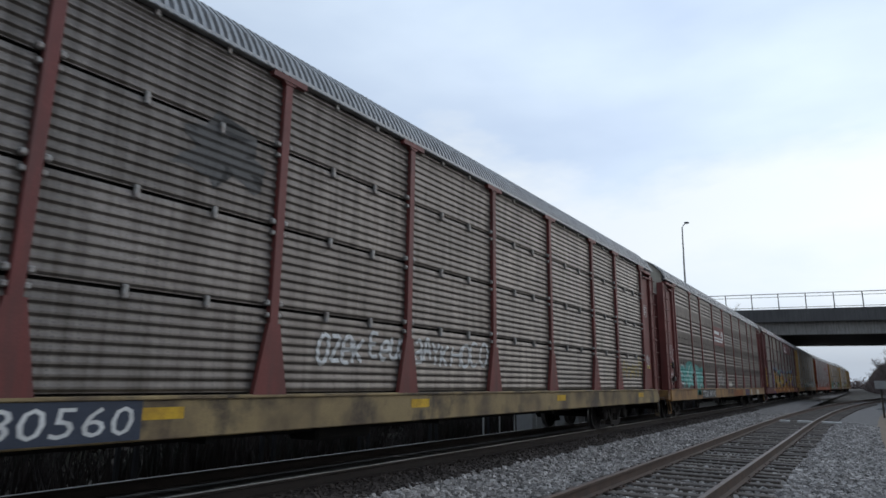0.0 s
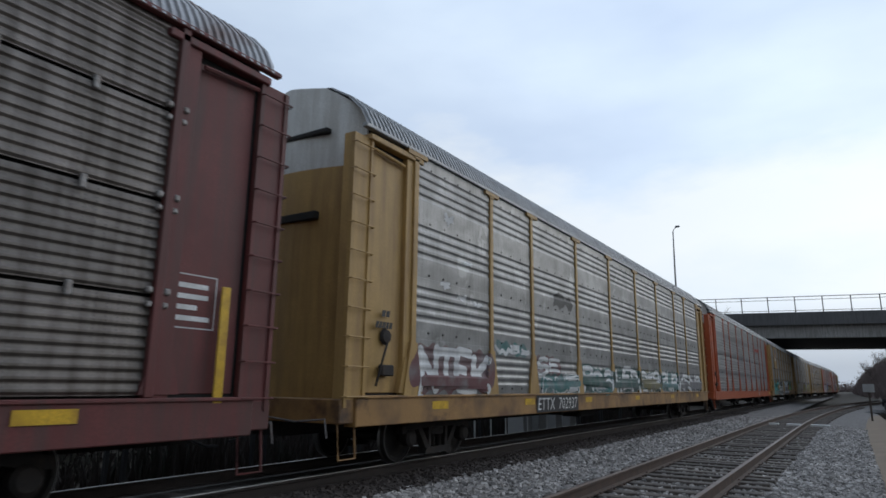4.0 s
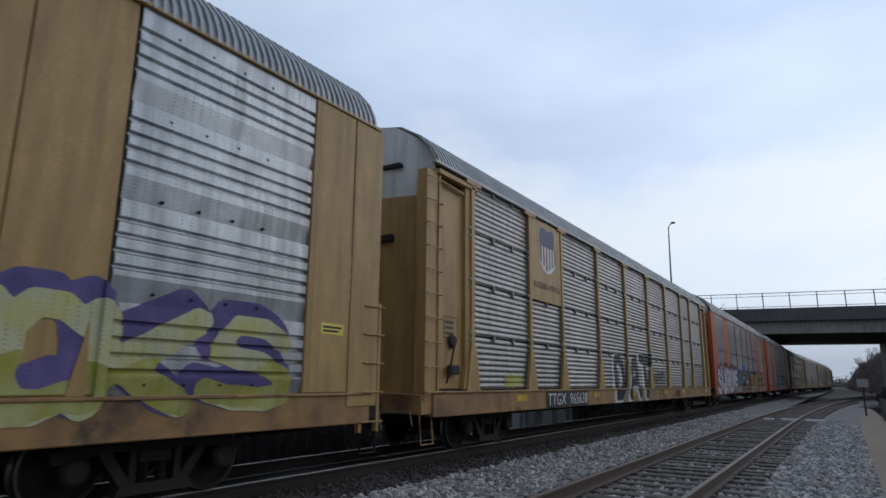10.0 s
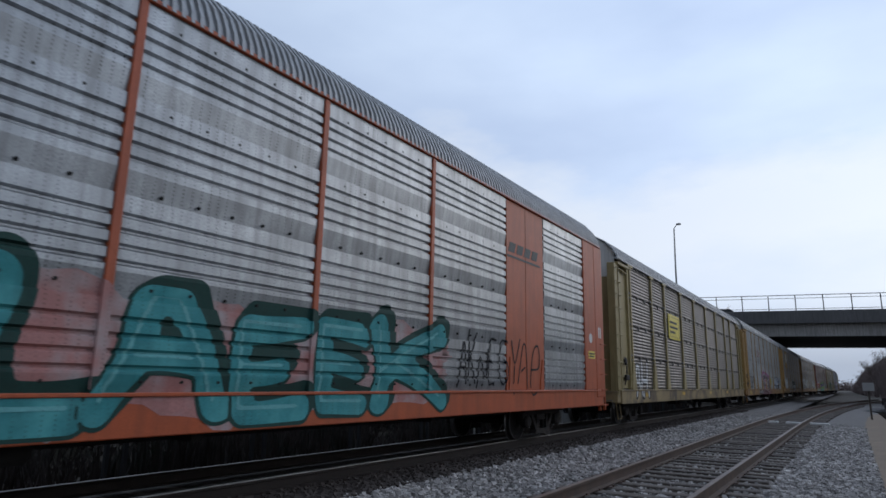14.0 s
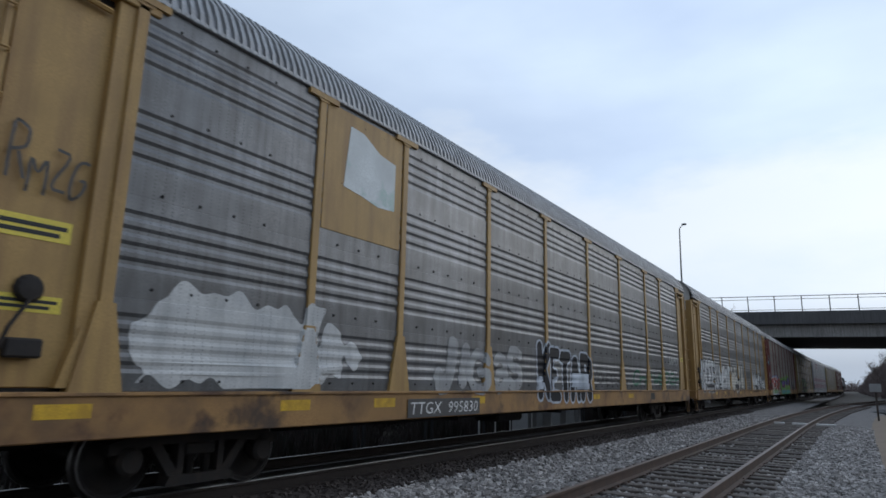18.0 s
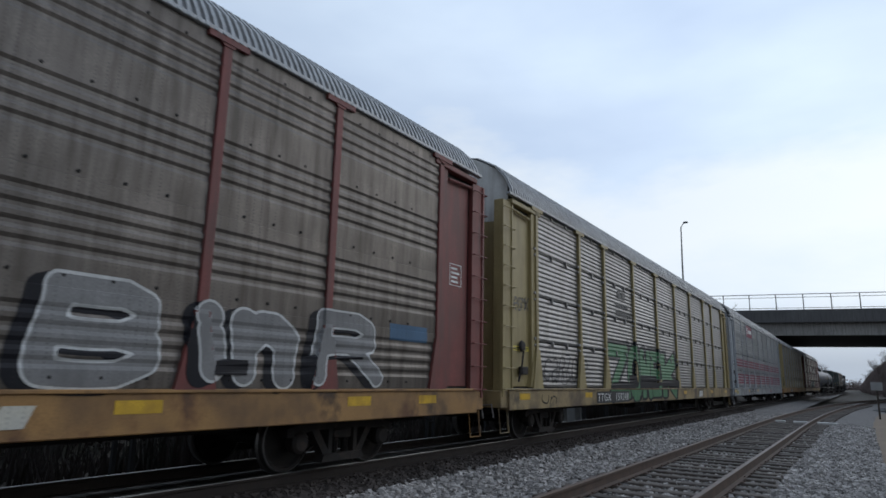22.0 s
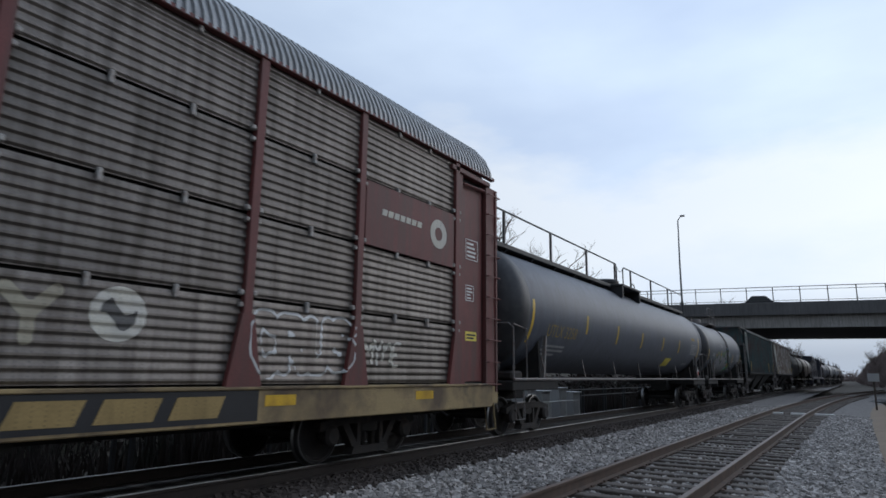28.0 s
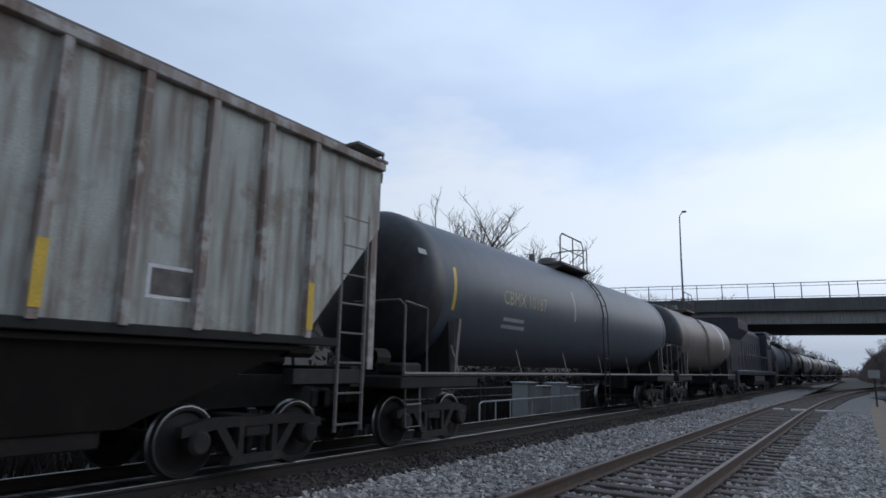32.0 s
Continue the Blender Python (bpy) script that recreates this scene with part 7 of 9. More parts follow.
name_bars(c, 7.75, 9.3, 4.72, 4.95, WHITE, 9, 0.1)
marks(c, s, "TTGX  705556", 7.05, 9.45)
for y0, y1, z0, z1, n in ((1.32, 1.56, 2.66, 2.76, 3), (1.22, 1.70, 2.46, 2.56, 5)):
    name_bars(c, y0, y1, z0, z1, SHADOW, n, 0.25, XP + 0.02)
tape(c, s, 0.9, 6.2, 10.3)
sticker(c, 1.6, 2.1, 0.84, 1.02, LABELY, XSILL)
sticker(c, 20.0, 20.4, 0.85, 1.07, BLACK, XSILL, False)
name_bars(c, 17.9, 18.4, 0.86, 1.0, SCARLET, 3, 0.3, XSILL + 0.004)
# 17
c, s = autorack(G[17], "yellow autorack with grey ribbed sides and a faint white tag", "band", PANEL_GREY, YELLOW2, SILLYEL, YELLOW2)
for k in range(2):
    tag(c, s, (12.6 + k * 2.9, 15.2 + k * 2.9, 1.2, 2.0), CHALK, 181 + k, 7, 0.07)
marks(c, s, "TTGX 704558", 7.2, 9.6, z=(0.80, 1.0))
figure("faded_logo", blob_bm((8.2, 9.3, 3.5, 3.9), 6, 7, 0.3), s, 0.004, SHADOW, c)
notice(c, 1.2, 1.8, 2.0, 2.25, material=BLACK, rows=2)
tape(c, s, 2.2, 7.0, 12.0, 20.0, 24.0)
# 18
c, s = autorack(G[18], "maroon-posted autorack with slotted tan-grey panels and wheel logo plates", "tier", PANEL_TAN, BROWN2, SILLPALE, BROWN2, cap=False, tall=True)
plaque(c, 9.72, 12.3, 3.22, 4.22, BROWN2, "maroon logo plate")
wheel_mark(c, 9.8, 12.25, 3.28, 4.18)
plaque(c, 22.92, 25.42, 3.22, 4.22, BROWN2, "maroon logo plate with faded lines")
name_bars(c, 23.3, 24.4, 3.75, 3.85, CREAM, 7, 0.2)
part("small_wheel", Geo().lathe([(0.26, 0.0), (0.26, 0.004), (0.12, 0.004), (0.12, 0.0)], 24.9, 3.75, 20, "x", XL), CREAM, c)
mural(c, s, [("S", 9.75, 10.65, 1.25, 2.05, 0.15), ("A", 10.6, 11.5, 1.25, 2.1), ("L", 11.45, 12.35, 1.25, 2.05, 0.2), ("C", 12.3, 13.1, 1.25, 2.1), ("A", 13.0, 13.8, 1.25, 2.1), ("K", 13.75, 14.6, 1.28, 2.1, 0.15), ("R", 14.6, 15.5, 1.3, 2.12, 0.1)], 0.2, spray("worn_teal", (0.05, 0.16, 0.14), (0.16, 0.24, 0.21)), spray("worn_ink", (0.04, 0.04, 0.04)), 0.05,
      bands=((spray("worn_mint", (0.24, 0.30, 0.26)), 1.6, 1.85),), flare=True, wave=0.05, seed=34)
wall = Wall(c, s, (14.2, 23.0, 1.2, 2.4), True)
ring = np.hypot((wall.Y - 19.33) / 0.29, (wall.Z - 1.87) / 0.27) - 1
wall.lay(ring, CREAM, 0.004, "round_tag")
wall.lay(np.maximum(ring + 0.35, np.abs(np.sin((wall.Y - 19.3) * 14) * 0.5 + (wall.Z - 1.87) * 5) - 0.45), SHADOW, 0.006, "round_tag_mark")
wall.lay(wall.bars(strokes([("S", 16.65, 17.2, 1.25, 2.2), ("D", 17.2, 17.75, 1.4, 2.15), ("!", 17.75, 18.15, 1.3, 2.2), ("Y", 18.25, 18.8, 1.55, 2.1)], 0.09), 0, 0.04, 2), spray("old_cream", (0.36, 0.33, 0.25), (0.24, 0.21, 0.16)), 0.004, "tag_paint")
wall.lay(np.abs(wall.bars(strokes([("C", 20.95, 21.45, 1.3, 2.05), ("R", 21.4, 21.9, 1.35, 2.05), ("U", 21.85, 22.35, 1.35, 2.05), ("S", 22.3, 22.75, 1.35, 2.05)], 0.12), 0, 0.04, 5) - 0.03) - 0.018, CHALK, 0.005, "tag_outline")
tag(c, s, (23.0, 23.9, 1.4, 1.85), CREAM, 196, 5, 0.05)
patch("number_panel", (18.1, 21.1, 0.77, 1.12), s, BLACK, c)
name_bars(c, 18.4, 20.7, 0.83, 1.06, spray("old_gold", (0.34, 0.24, 0.10)), 3, 0.4, XSILL + 0.006)
notice(c, 26.0, 26.45, 3.5, 3.9)
notice(c, 26.0, 26.3, 2.7, 3.0)
sticker(c, 26.0, 26.4, 1.95, 2.12, LABELY)
tape(c, s, 12.3, 15.8, 17.2, 21.2, 24.3)

# ---- tank cars ----


def tank_body_geo(y0, y1, r, zc):
    prof = [(0.0, y0)] + [(r * math.sin(radians(a)), y0 + 0.55 * (1 - math.cos(radians(a)))) for a in range(15, 91, 15)]
    prof += [(r, y0 + 0.55 + (y1 - y0 - 1.1) * k / 6) for k in range(1, 6)]
    prof += [(r * math.sin(radians(a)), y1 - 0.55 * (1 - math.cos(radians(a)))) for a in range(90, 0, -15)] + [(0.0, y1)]
    return Geo().lathe(prof, 0, zc, 48, "y")


def tank_car(at, length, label, paint, r=1.45, zc=2.85, walkway=False, ladder=True, dome=None, ends=0.85):
    """A tank on a frame, with end platforms, saddles, rails, hatch and ladders."""
    car = thing("tank_car", label, "tank car", group="cars of the train")
    y0, y1 = ends, length - ends
    body = part("tank", tank_body_geo(y0, y1, r, zc), paint, car, smooth=True)
    # the low end's head is dark: its shade is put into the colour
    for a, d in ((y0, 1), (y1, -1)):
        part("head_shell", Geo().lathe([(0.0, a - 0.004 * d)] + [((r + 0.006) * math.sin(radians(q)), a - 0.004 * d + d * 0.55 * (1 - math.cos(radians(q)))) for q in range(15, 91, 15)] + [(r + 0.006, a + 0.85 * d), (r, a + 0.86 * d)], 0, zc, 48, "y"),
             HEAD_SHADE if d > 0 else paint, body, "tank head with its shade painted in near black" if d > 0 else "", smooth=True)
    for a, b, p, q in ((0.45, 2.9, 0.4, 3.3), (length - 2.9, length - 0.45, length - 3.3, length - 0.4)):
        part("stub_sill", Geo().box(-0.35, 0.35, p, q, 0.75, 1.25).cbox(-1.45, 1.45, a, b, 1.0, 1.2, 0.02), UNDER, car)
    g = Geo()
    for x in (-1.45, 1.45):
        g.tube([(x, 0.5, 1.24), (x, length - 0.5, 1.24)], 0.035, 6)
        for k in range(int(length / 2.6)):
            y = 2.2 + k * 2.6
            if y < length - 2:
                g.prism([(y, 1.22), (y + 0.05, 1.22), (y - 0.25, 1.75), (y - 0.30, 1.75)], x - 0.01 if x > 0 else x, x + 0.01 if x < 0 else x + 0.005)
    part("side_rail", g, STEPG, car, "pale running board edge")
    for a, d in ((2.05, 1), (length - 2.05, -1)):
        part("saddle", Geo().prism([(-1.35, 1.15), (1.35, 1.15), (1.3, 2.2), (0.9, 1.95), (0, 1.7), (-0.9, 1.95), (-1.3, 2.2)], a, a + 0.1 * d if d > 0 else a - 0.1, "y").prism(
            [(-0.5, 1.15), (0.5, 1.15), (0.6, 1.65), (-0.6, 1.65)], a, a + 0.9 * d, "y"), UNDER, car)
        part("saddle_strut", Geo().prism([(a - 0.03, 1.25), (a + 0.05, 1.25), (a + 0.16 * d + 0.05, 2.25), (a + 0.16 * d - 0.03, 2.25)], 1.38, 1.46), STEPG, car)
        e = 0.45 if d > 0 else length - 0.45
        part("end_rail", Geo().tube([(1.42, e + 0.1 * d, 1.2), (1.42, e + 0.1 * d, 2.35), (1.30, e + 0.1 * d, 2.45), (0.3, e + 0.1 * d, 2.45)], 0.022, 6).tube([(1.42, e + 0.75 * d, 1.2), (1.42, e + 0.75 * d, 2.35), (1.42, e + 0.1 * d, 2.42)], 0.022, 6).tube(
            [(-1.42, e + 0.1 * d, 1.2), (-1.42, e + 0.1 * d, 2.4), (-0.3, e + 0.1 * d, 2.45)], 0.022, 6), STEPG, car)
        part("end_step", Geo().tube([(1.42, e + 0.15 * d, 1.1), (1.45, e + 0.15 * d, 0.4), (1.45, e + 0.55 * d, 0.4), (1.42, e + 0.55 * d, 1.1)], 0.02, 5).tube([(1.45, e + 0.15 * d, 0.75), (1.45, e + 0.55 * d, 0.75)], 0.018, 5), STEPG, car)
        part("brake_gear", Geo().cbox(0.7, 1.3, min(e + 0.25 * d, e + 0.8 * d), max(e + 0.25 * d, e + 0.8 * d), 1.22, 1.42, 0.05).lathe([(0.16, 0), (0.16, 0.35), (0.0, 0.4)], 0.8, 1.5, 10, "y", min(e, e + 0.5 * d)), CAST, car)
    top = zc + r
    m = dome or length / 2
    if walkway:
        part("walkway", Geo().cbox(0.35, 0.75, 0.9, length - 1.0, top - 0.06, top + 0.06, 0.01).cbox(0.30, 0.36, 0.9, length - 1.0, top - 0.03, top + 0.13, 0.008), BLACK, car)
        g = Geo()
        for a, b, first in ((1.0, m - 0.35, 0.48), (m + 0.4, length - 0.8, 0.93)):
            g.tube([(0.72, a, top), (0.72, a, top + 0.75), (0.72, a + 0.1, top + 0.87), (0.72, b - 0.1, top + 0.87), (0.72, b, top + 0.75), (0.72, b, top)], 0.024, 6)
            for y in [a + first + 2.82 * k for k in range(4) if a + first + 2.82 * k < b - 0.15]:
                g.box(0.70, 0.75, y - 0.035, y + 0.035, top, top + 0.87)
        g.tube([(0.72, m - 0.35, top + 0.80), (0.72, m - 0.1, top + 0.66), (0.72, m + 0.15, top + 0.66), (0.72, m + 0.4, top + 0.80)], 0.010, 5)
        part("walkway_railing", g, BLACK, car, smooth=False)
        part("manway", Geo().lathe([(0.46, 0.0), (0.46, 0.20), (0.50, 0.20), (0.50, 0.28), (0.40, 0.33), (0.0, 0.36)], 0.35, m - 0.62, 22, "z", top - 0.05), BLACK, car, "wide bolted manway lid", smooth=True)
        part("grab_hoop", Geo().tube([(0.95, m + 0.62, top), (0.95, m + 0.62, top + 0.2), (0.95, m + 0.72, top + 0.27), (0.95, m + 0.9, top + 0.27), (0.95, m + 0.98, top + 0.2), (0.95, m + 0.98, top)], 0.02, 6), BLACK, car)
        for k in range(int(length / 1.5)):
            y = 1.6 + k * 1.5
            if y < length - 1.4:
                part("walkway_bracket", lambda: Geo().prism([(0.42, top - 0.06), (0.75, top - 0.06), (0.60, top - 0.22)], 0, 0.05, "y"), BLACK, car, key="walkway_bracket", at=(0, y, 0))
    part("hatch", Geo().lathe([(0.0, 0.42), (0.26, 0.40), (0.30, 0.30), (0.30, 0.0)], 0, m, 18, "z", top - 0.06).lathe([(0.36, 0.0), (0.36, 0.06), (0.30, 0.08)], 0, m, 18, "z", top - 0.02).tube(
        [(-0.1, m - 0.9, top - 0.1), (-0.1, m - 0.9, top + 0.35)], 0.09, 8), BLACK if walkway else STEPG, car, smooth=True)
    g = Geo().cbox(-0.75, 1.15 if walkway else 0.9, m - 1.1, m + 1.1, top - 0.02, top + 0.05, 0.008)
    for y in (m - 1.05, m + 0.95):
        g.prism([(0.3, top - 0.1), (1.05, top - 0.42), (1.13, top - 0.42), (1.13, top + 0.02), (0.3, top + 0.02)] if walkway else [(0.2, top - 0.4), (0.95, top), (0.95, top + 0.02), (0.2, top + 0.02)], y, y + 0.1, "y")
    part("hatch_platform", g, BLACK if walkway else STEPG, car)
    g = Geo().tube([(0.85, m - 1.05, top), (0.85, m - 1.05, top + 0.75), (0.85, m - 0.9, top + 0.88), (0.85, m + 0.6, top + 0.88), (0.85, m + 0.75, top + 0.7), (0.85, m + 0.75, top)], 0.022, 6)
    g.tube([(0.85, m - 0.1, top), (0.85, m - 0.1, top + 0.88)], 0.02, 6).tube([(0.85, m + 1.05, top), (0.85, m + 1.05, top + 0.7), (0.4, m + 1.05, top + 0.75), (-0.3, m + 1.05, top + 0.7), (-0.6, m + 1.05, top)], 0.022, 6)
    g.tube([(0.85, m - 1.0, top + 0.45), (0.85, m + 0.75, top + 0.45)], 0.016, 6)
    if not walkway:
        part("hatch_railing", g, STEPG, car)
    if ladder:
        g = Geo()
        for dy in (-0.2, 0.2):
            g.tube([(1.50, m + 0.68 + dy, 0.5), (1.52, m + 0.68 + dy, 1.4)] + [((r + 0.07) * math.cos(radians(q)), m + 0.68 + dy, zc + (r + 0.07) * math.sin(radians(q))) for q in range(-10, 61, 14)] + [(0.62, m + 0.68 + dy, top + 0.02)], 0.018, 5)
        for x, z in [(1.51, 0.55), (1.51, 0.93), (1.52, 1.31), (1.52, 1.69), (1.52, 2.07), (1.52, 2.45)] + [((r + 0.07) * math.cos(radians(q)), zc + (r + 0.07) * math.sin(radians(q))) for q in (0, 14, 28, 42, 56)]:
            g.tube([(x, m + 0.48, z), (x, m + 0.88, z)], 0.015, 5)
        part("ladder", g, CAST, car)
    truck(car, 2.0)
    truck(car, length - 2.0)
    coupler(car, 0.3, -1)
    coupler(car, length - 0.3, 1)
    CARS.append((car, at, length))
    return car, Barrel(r, zc), body


def bars_on(parent, skin, y0, y1, z0, z1, rows, material, seed):
    """A block of small unreadable lines."""
    r = random.Random(seed)
    h = (z1 - z0) / rows
    for k in range(rows):
        patch("printed_line", (y0, y0 + (y1 - y0) * r.uniform(0.6, 1.0), z0 + k * h, z0 + k * h + h * 0.5), skin, material, parent, 0.004)


TEXTW = mat("faded_white_lettering", (0.34, 0.34, 0.33), 0.6, var=0.3)
TEXTY = mat("faded_yellow_lettering", (0.30, 0.21, 0.05), 0.6, var=0.3)
TAPED = mat("dulled_yellow_tape", (0.62, 0.40, 0.04), 0.45, var=0.2)

c, s, b = tank_car(524.95, 21.2, "long dark grey tank car with a black roof walkway", TANKM, 1.5, 2.89, True, False, 10.5, 0.42)
for y, z0, z1 in ((1.40, 2.07, 3.05), (4.9, 2.45, 2.95), (7.6, 2.3, 2.85), (10.3, 2.28, 2.8), (13.15, 2.3, 2.8), (15.75, 2.3, 2.82), (19.5, 2.1, 3.08)):
    patch("tape_stripe", (y, y + 0.12, z0, z1), s, TAPED, b, 0.004)
lettering("UTLX 3258", (2.4, 4.3, 2.26, 2.55), s, TEXTY, b, 0.004, name="faded_marks")
bars_on(b, s, 2.45, 3.95, 1.82, 2.12, 3, TEXTW, 1)
bars_on(b, s, 18.0, 19.25, 2.32, 2.78, 7, TEXTW, 2)
patch("printed_line", (18.1, 18.75, 2.92, 3.04), s, TEXTY, b, 0.004)
patch("yellow_sign", (14.3, 15.2, 1.76, 2.06), s, LABELY, b, 0.006)
bars_on(b, s, 14.4, 15.1, 1.82, 2.0, 2, TEXTY, 3)
patch("pale_stencil", (17.6, 17.9, 1.86, 1.93), s, TEXTW, b, 0.004)
patch("pale_stencil", (18.0, 18.4, 1.86, 1.93), s, TEXTW, b, 0.004)
part("hazard_diamond", Geo().prism([(18.93, 1.54), (19.1, 1.33), (19.27, 1.54), (19.1, 1.75)], 1.48, 1.49), WHITEP, c, "white and red hazard placard")
part("hazard_diamond", Geo().prism([(18.97, 1.54), (19.1, 1.37), (19.23, 1.54), (19.1, 1.62)], 1.49, 1.494), SCARLET, c)

c, s, b = tank_car(546.2, 12.3, "short grey tank car with painted graffiti", TANKD, 1.45, 2.83, False, True, 5.6, 0.45)
for y, z0, z1 in ((1.15, 2.2, 2.75), (4.6, 2.3, 2.75), (8.43, 2.18, 2.66), (11.15, 2.1, 2.75)):
    patch("tape_stripe", (y, y + 0.11, z0, z1), s, TAPED, b, 0.014)
lettering("CRGX", (2.2, 2.85, 2.40, 2.57), s, WHITE, b, 0.006)
bars_on(b, s, 2.1, 2.6, 2.1, 2.3, 2, TEXTW, 4)
bars_on(b, s, 4.6, 5.2, 2.95, 3.15, 3, TEXTW, 5)
GREYFILL = mat("grey_spray_fill", (0.25, 0.25, 0.26), 0.5, var=0.25, scale=1.5, dirt=(0.12, 0.12, 0.125), amount=0.6)
bubbles(b, s, [(3.5, 1.95, 0.34, 0.42, 0.1), (4.0, 2.2, 0.30, 0.40, 0.1), (4.35, 1.9, 0.36, 0.32, 0.0), (4.95, 2.15, 0.36, 0.42, 0.1), (5.5, 2.0, 0.32, 0.45, 0.0), (6.05, 2.35, 0.42, 0.38, 0.1), (6.15, 1.85, 0.55, 0.30, 0.0),
               (7.05, 2.52, 0.24, 0.31, 0.1), (6.8, 1.85, 0.40, 0.32, 0.0)], [(3.55, 2.0, 0.09, 0.14, 0.2), (4.95, 2.15, 0.1, 0.14, 0.1), (6.1, 2.38, 0.12, 0.07, 0.0), (7.0, 2.33, 0.12, 0.05, 0.0)], GREYFILL, INK, LIME, 0.03, 0.055)
for i, (y, z, q, f) in enumerate(((6.35, 2.95, 0.09, LIME), (6.5, 2.94, 0.06, CYAN), (6.75, 2.93, 0.08, LIME), (6.76, 2.8, 0.07, CYAN), (7.35, 2.6, 0.06, CYAN), (7.5, 2.45, 0.06, LIME), (7.42, 2.32, 0.05, LIME), (6.55, 2.22, 0.08, CYAN), (7.1, 2.05, 0.07, SCARLET),
                                  (7.32, 2.1, 0.06, SCARLET), (7.42, 1.98, 0.08, SCARLET), (7.15, 1.85, 0.11, CYAN), (3.3, 2.5, 0.08, AMBER), (3.8, 2.62, 0.09, CITRON), (4.4, 2.55, 0.07, CITRON), (5.3, 2.6, 0.09, LIME))):
    figure("dot_paint", oval_bm(y, z, q, q * 0.9, wob=0.08, seed=i), s, 0.0195, f, b)
figure("lime_paint", blob_bm((7.25, 8.05, 1.72, 2.2), 211, 9, 0.35), s, 0.003, LIME, b)
figure("lime_paint", blob_bm((7.0, 7.6, 1.62, 2.0), 212, 7, 0.35), s, 0.0045, GREENP, b)
patch("notice_frame", (8.70, 9.16, 1.98, 2.27), s, WHITE, b, 0.003)
for y0, y1, z0, z1 in ((8.72, 8.92, 2.07, 2.25), (8.935, 9.14, 2.07, 2.25), (8.72, 9.14, 2.0, 2.05)):
    patch("notice_panel", (y0, y1, z0, z1), s, BLACK, b, 0.006)
patch("printed_line", (8.76, 8.88, 2.16, 2.22), s, TEXTW, b, 0.009)
bars_on(b, s, 9.8, 10.85, 2.3, 2.75, 6, TEXTW, 6)
patch("pale_stencil", (7.57, 7.9, 2.2, 2.25), s, TEXTW, b, 0.004)
patch("black_stencil", (7.75, 8.42, 1.76, 1.87), s, BLACK, b, 0.008)
patch("pale_stencil", (8.0, 8.4, 1.8, 1.84), s, TEXTW, b, 0.011)
patch("pale_stencil", (8.72, 9.0, 1.78, 1.88), s, TEXTW, b, 0.004)

c, s, b = tank_car(594.3, 18.9, "dark grey tank car with a hatch platform", TANKD, 1.45, 2.85, False, True, 9.6)
lettering("CBMX 10187", (4.0, 6.2, 2.7, 3.0), s, mat("cream_lettering", (0.52, 0.46, 0.28), 0.6, var=0.3), b, 0.004)
bars_on(b, s, 4.1, 5.6, 2.2, 2.5, 2, TEXTW, 7)
bars_on(b, s, 0.95, 1.3, 3.3, 3.5, 1, TEXTW, 8)
patch("tape_stripe", (2.0, 2.1, 2.4, 3.2), s, TAPED, b, 0.004)
patch("tape_stripe", (8.0, 8.1, 2.6, 3.4), s, mat("pale_tape", (0.45, 0.44, 0.40), 0.5), b, 0.004)

c, s, b = tank_car(613.2, 15.1, "brown-stained tank car with a white stripe", TANKB, 1.45, 2.85, False, True, 6.0)
patch("white_stripe", (11.2, 11.6, 2.6, 4.2), s, WHITEP, b, 0.004)
FAR = [(650.5, 17.5, TANKM), (668.0, 16.5, TANKL), (684.5, 18.0, TANKL), (702.5, 18.0, TANKB), (720.5, 18.0, TANKL), (738.5, 18.0, TANKM), (756.5, 18.0, TANKB), (774.5, 18.0, TANKM)]
for i, (at, n, paint) in enumerate(FAR):
    c, s, b = tank_car(at, n, ("sooty dark tank car on the curve", "pale grey tank car with a white band", "pale grey tank car streaked with dirt", "brown-stained tank car with end ladders")[(TANKM, TANKL, TANKL, TANKB).index(paint) if i != 1 else 1], paint, 1.45, 2.85, i % 3 == 0, True)
    if i == 1:
        part("white_band", Geo().lathe([(1.453, 2.0), (1.46, 2.05), (1.46, 6.5), (1.453, 6.55)], 0, 2.85, 48, "y"), WHITEP, b, smooth=True)

# ---- covered hoppers ----


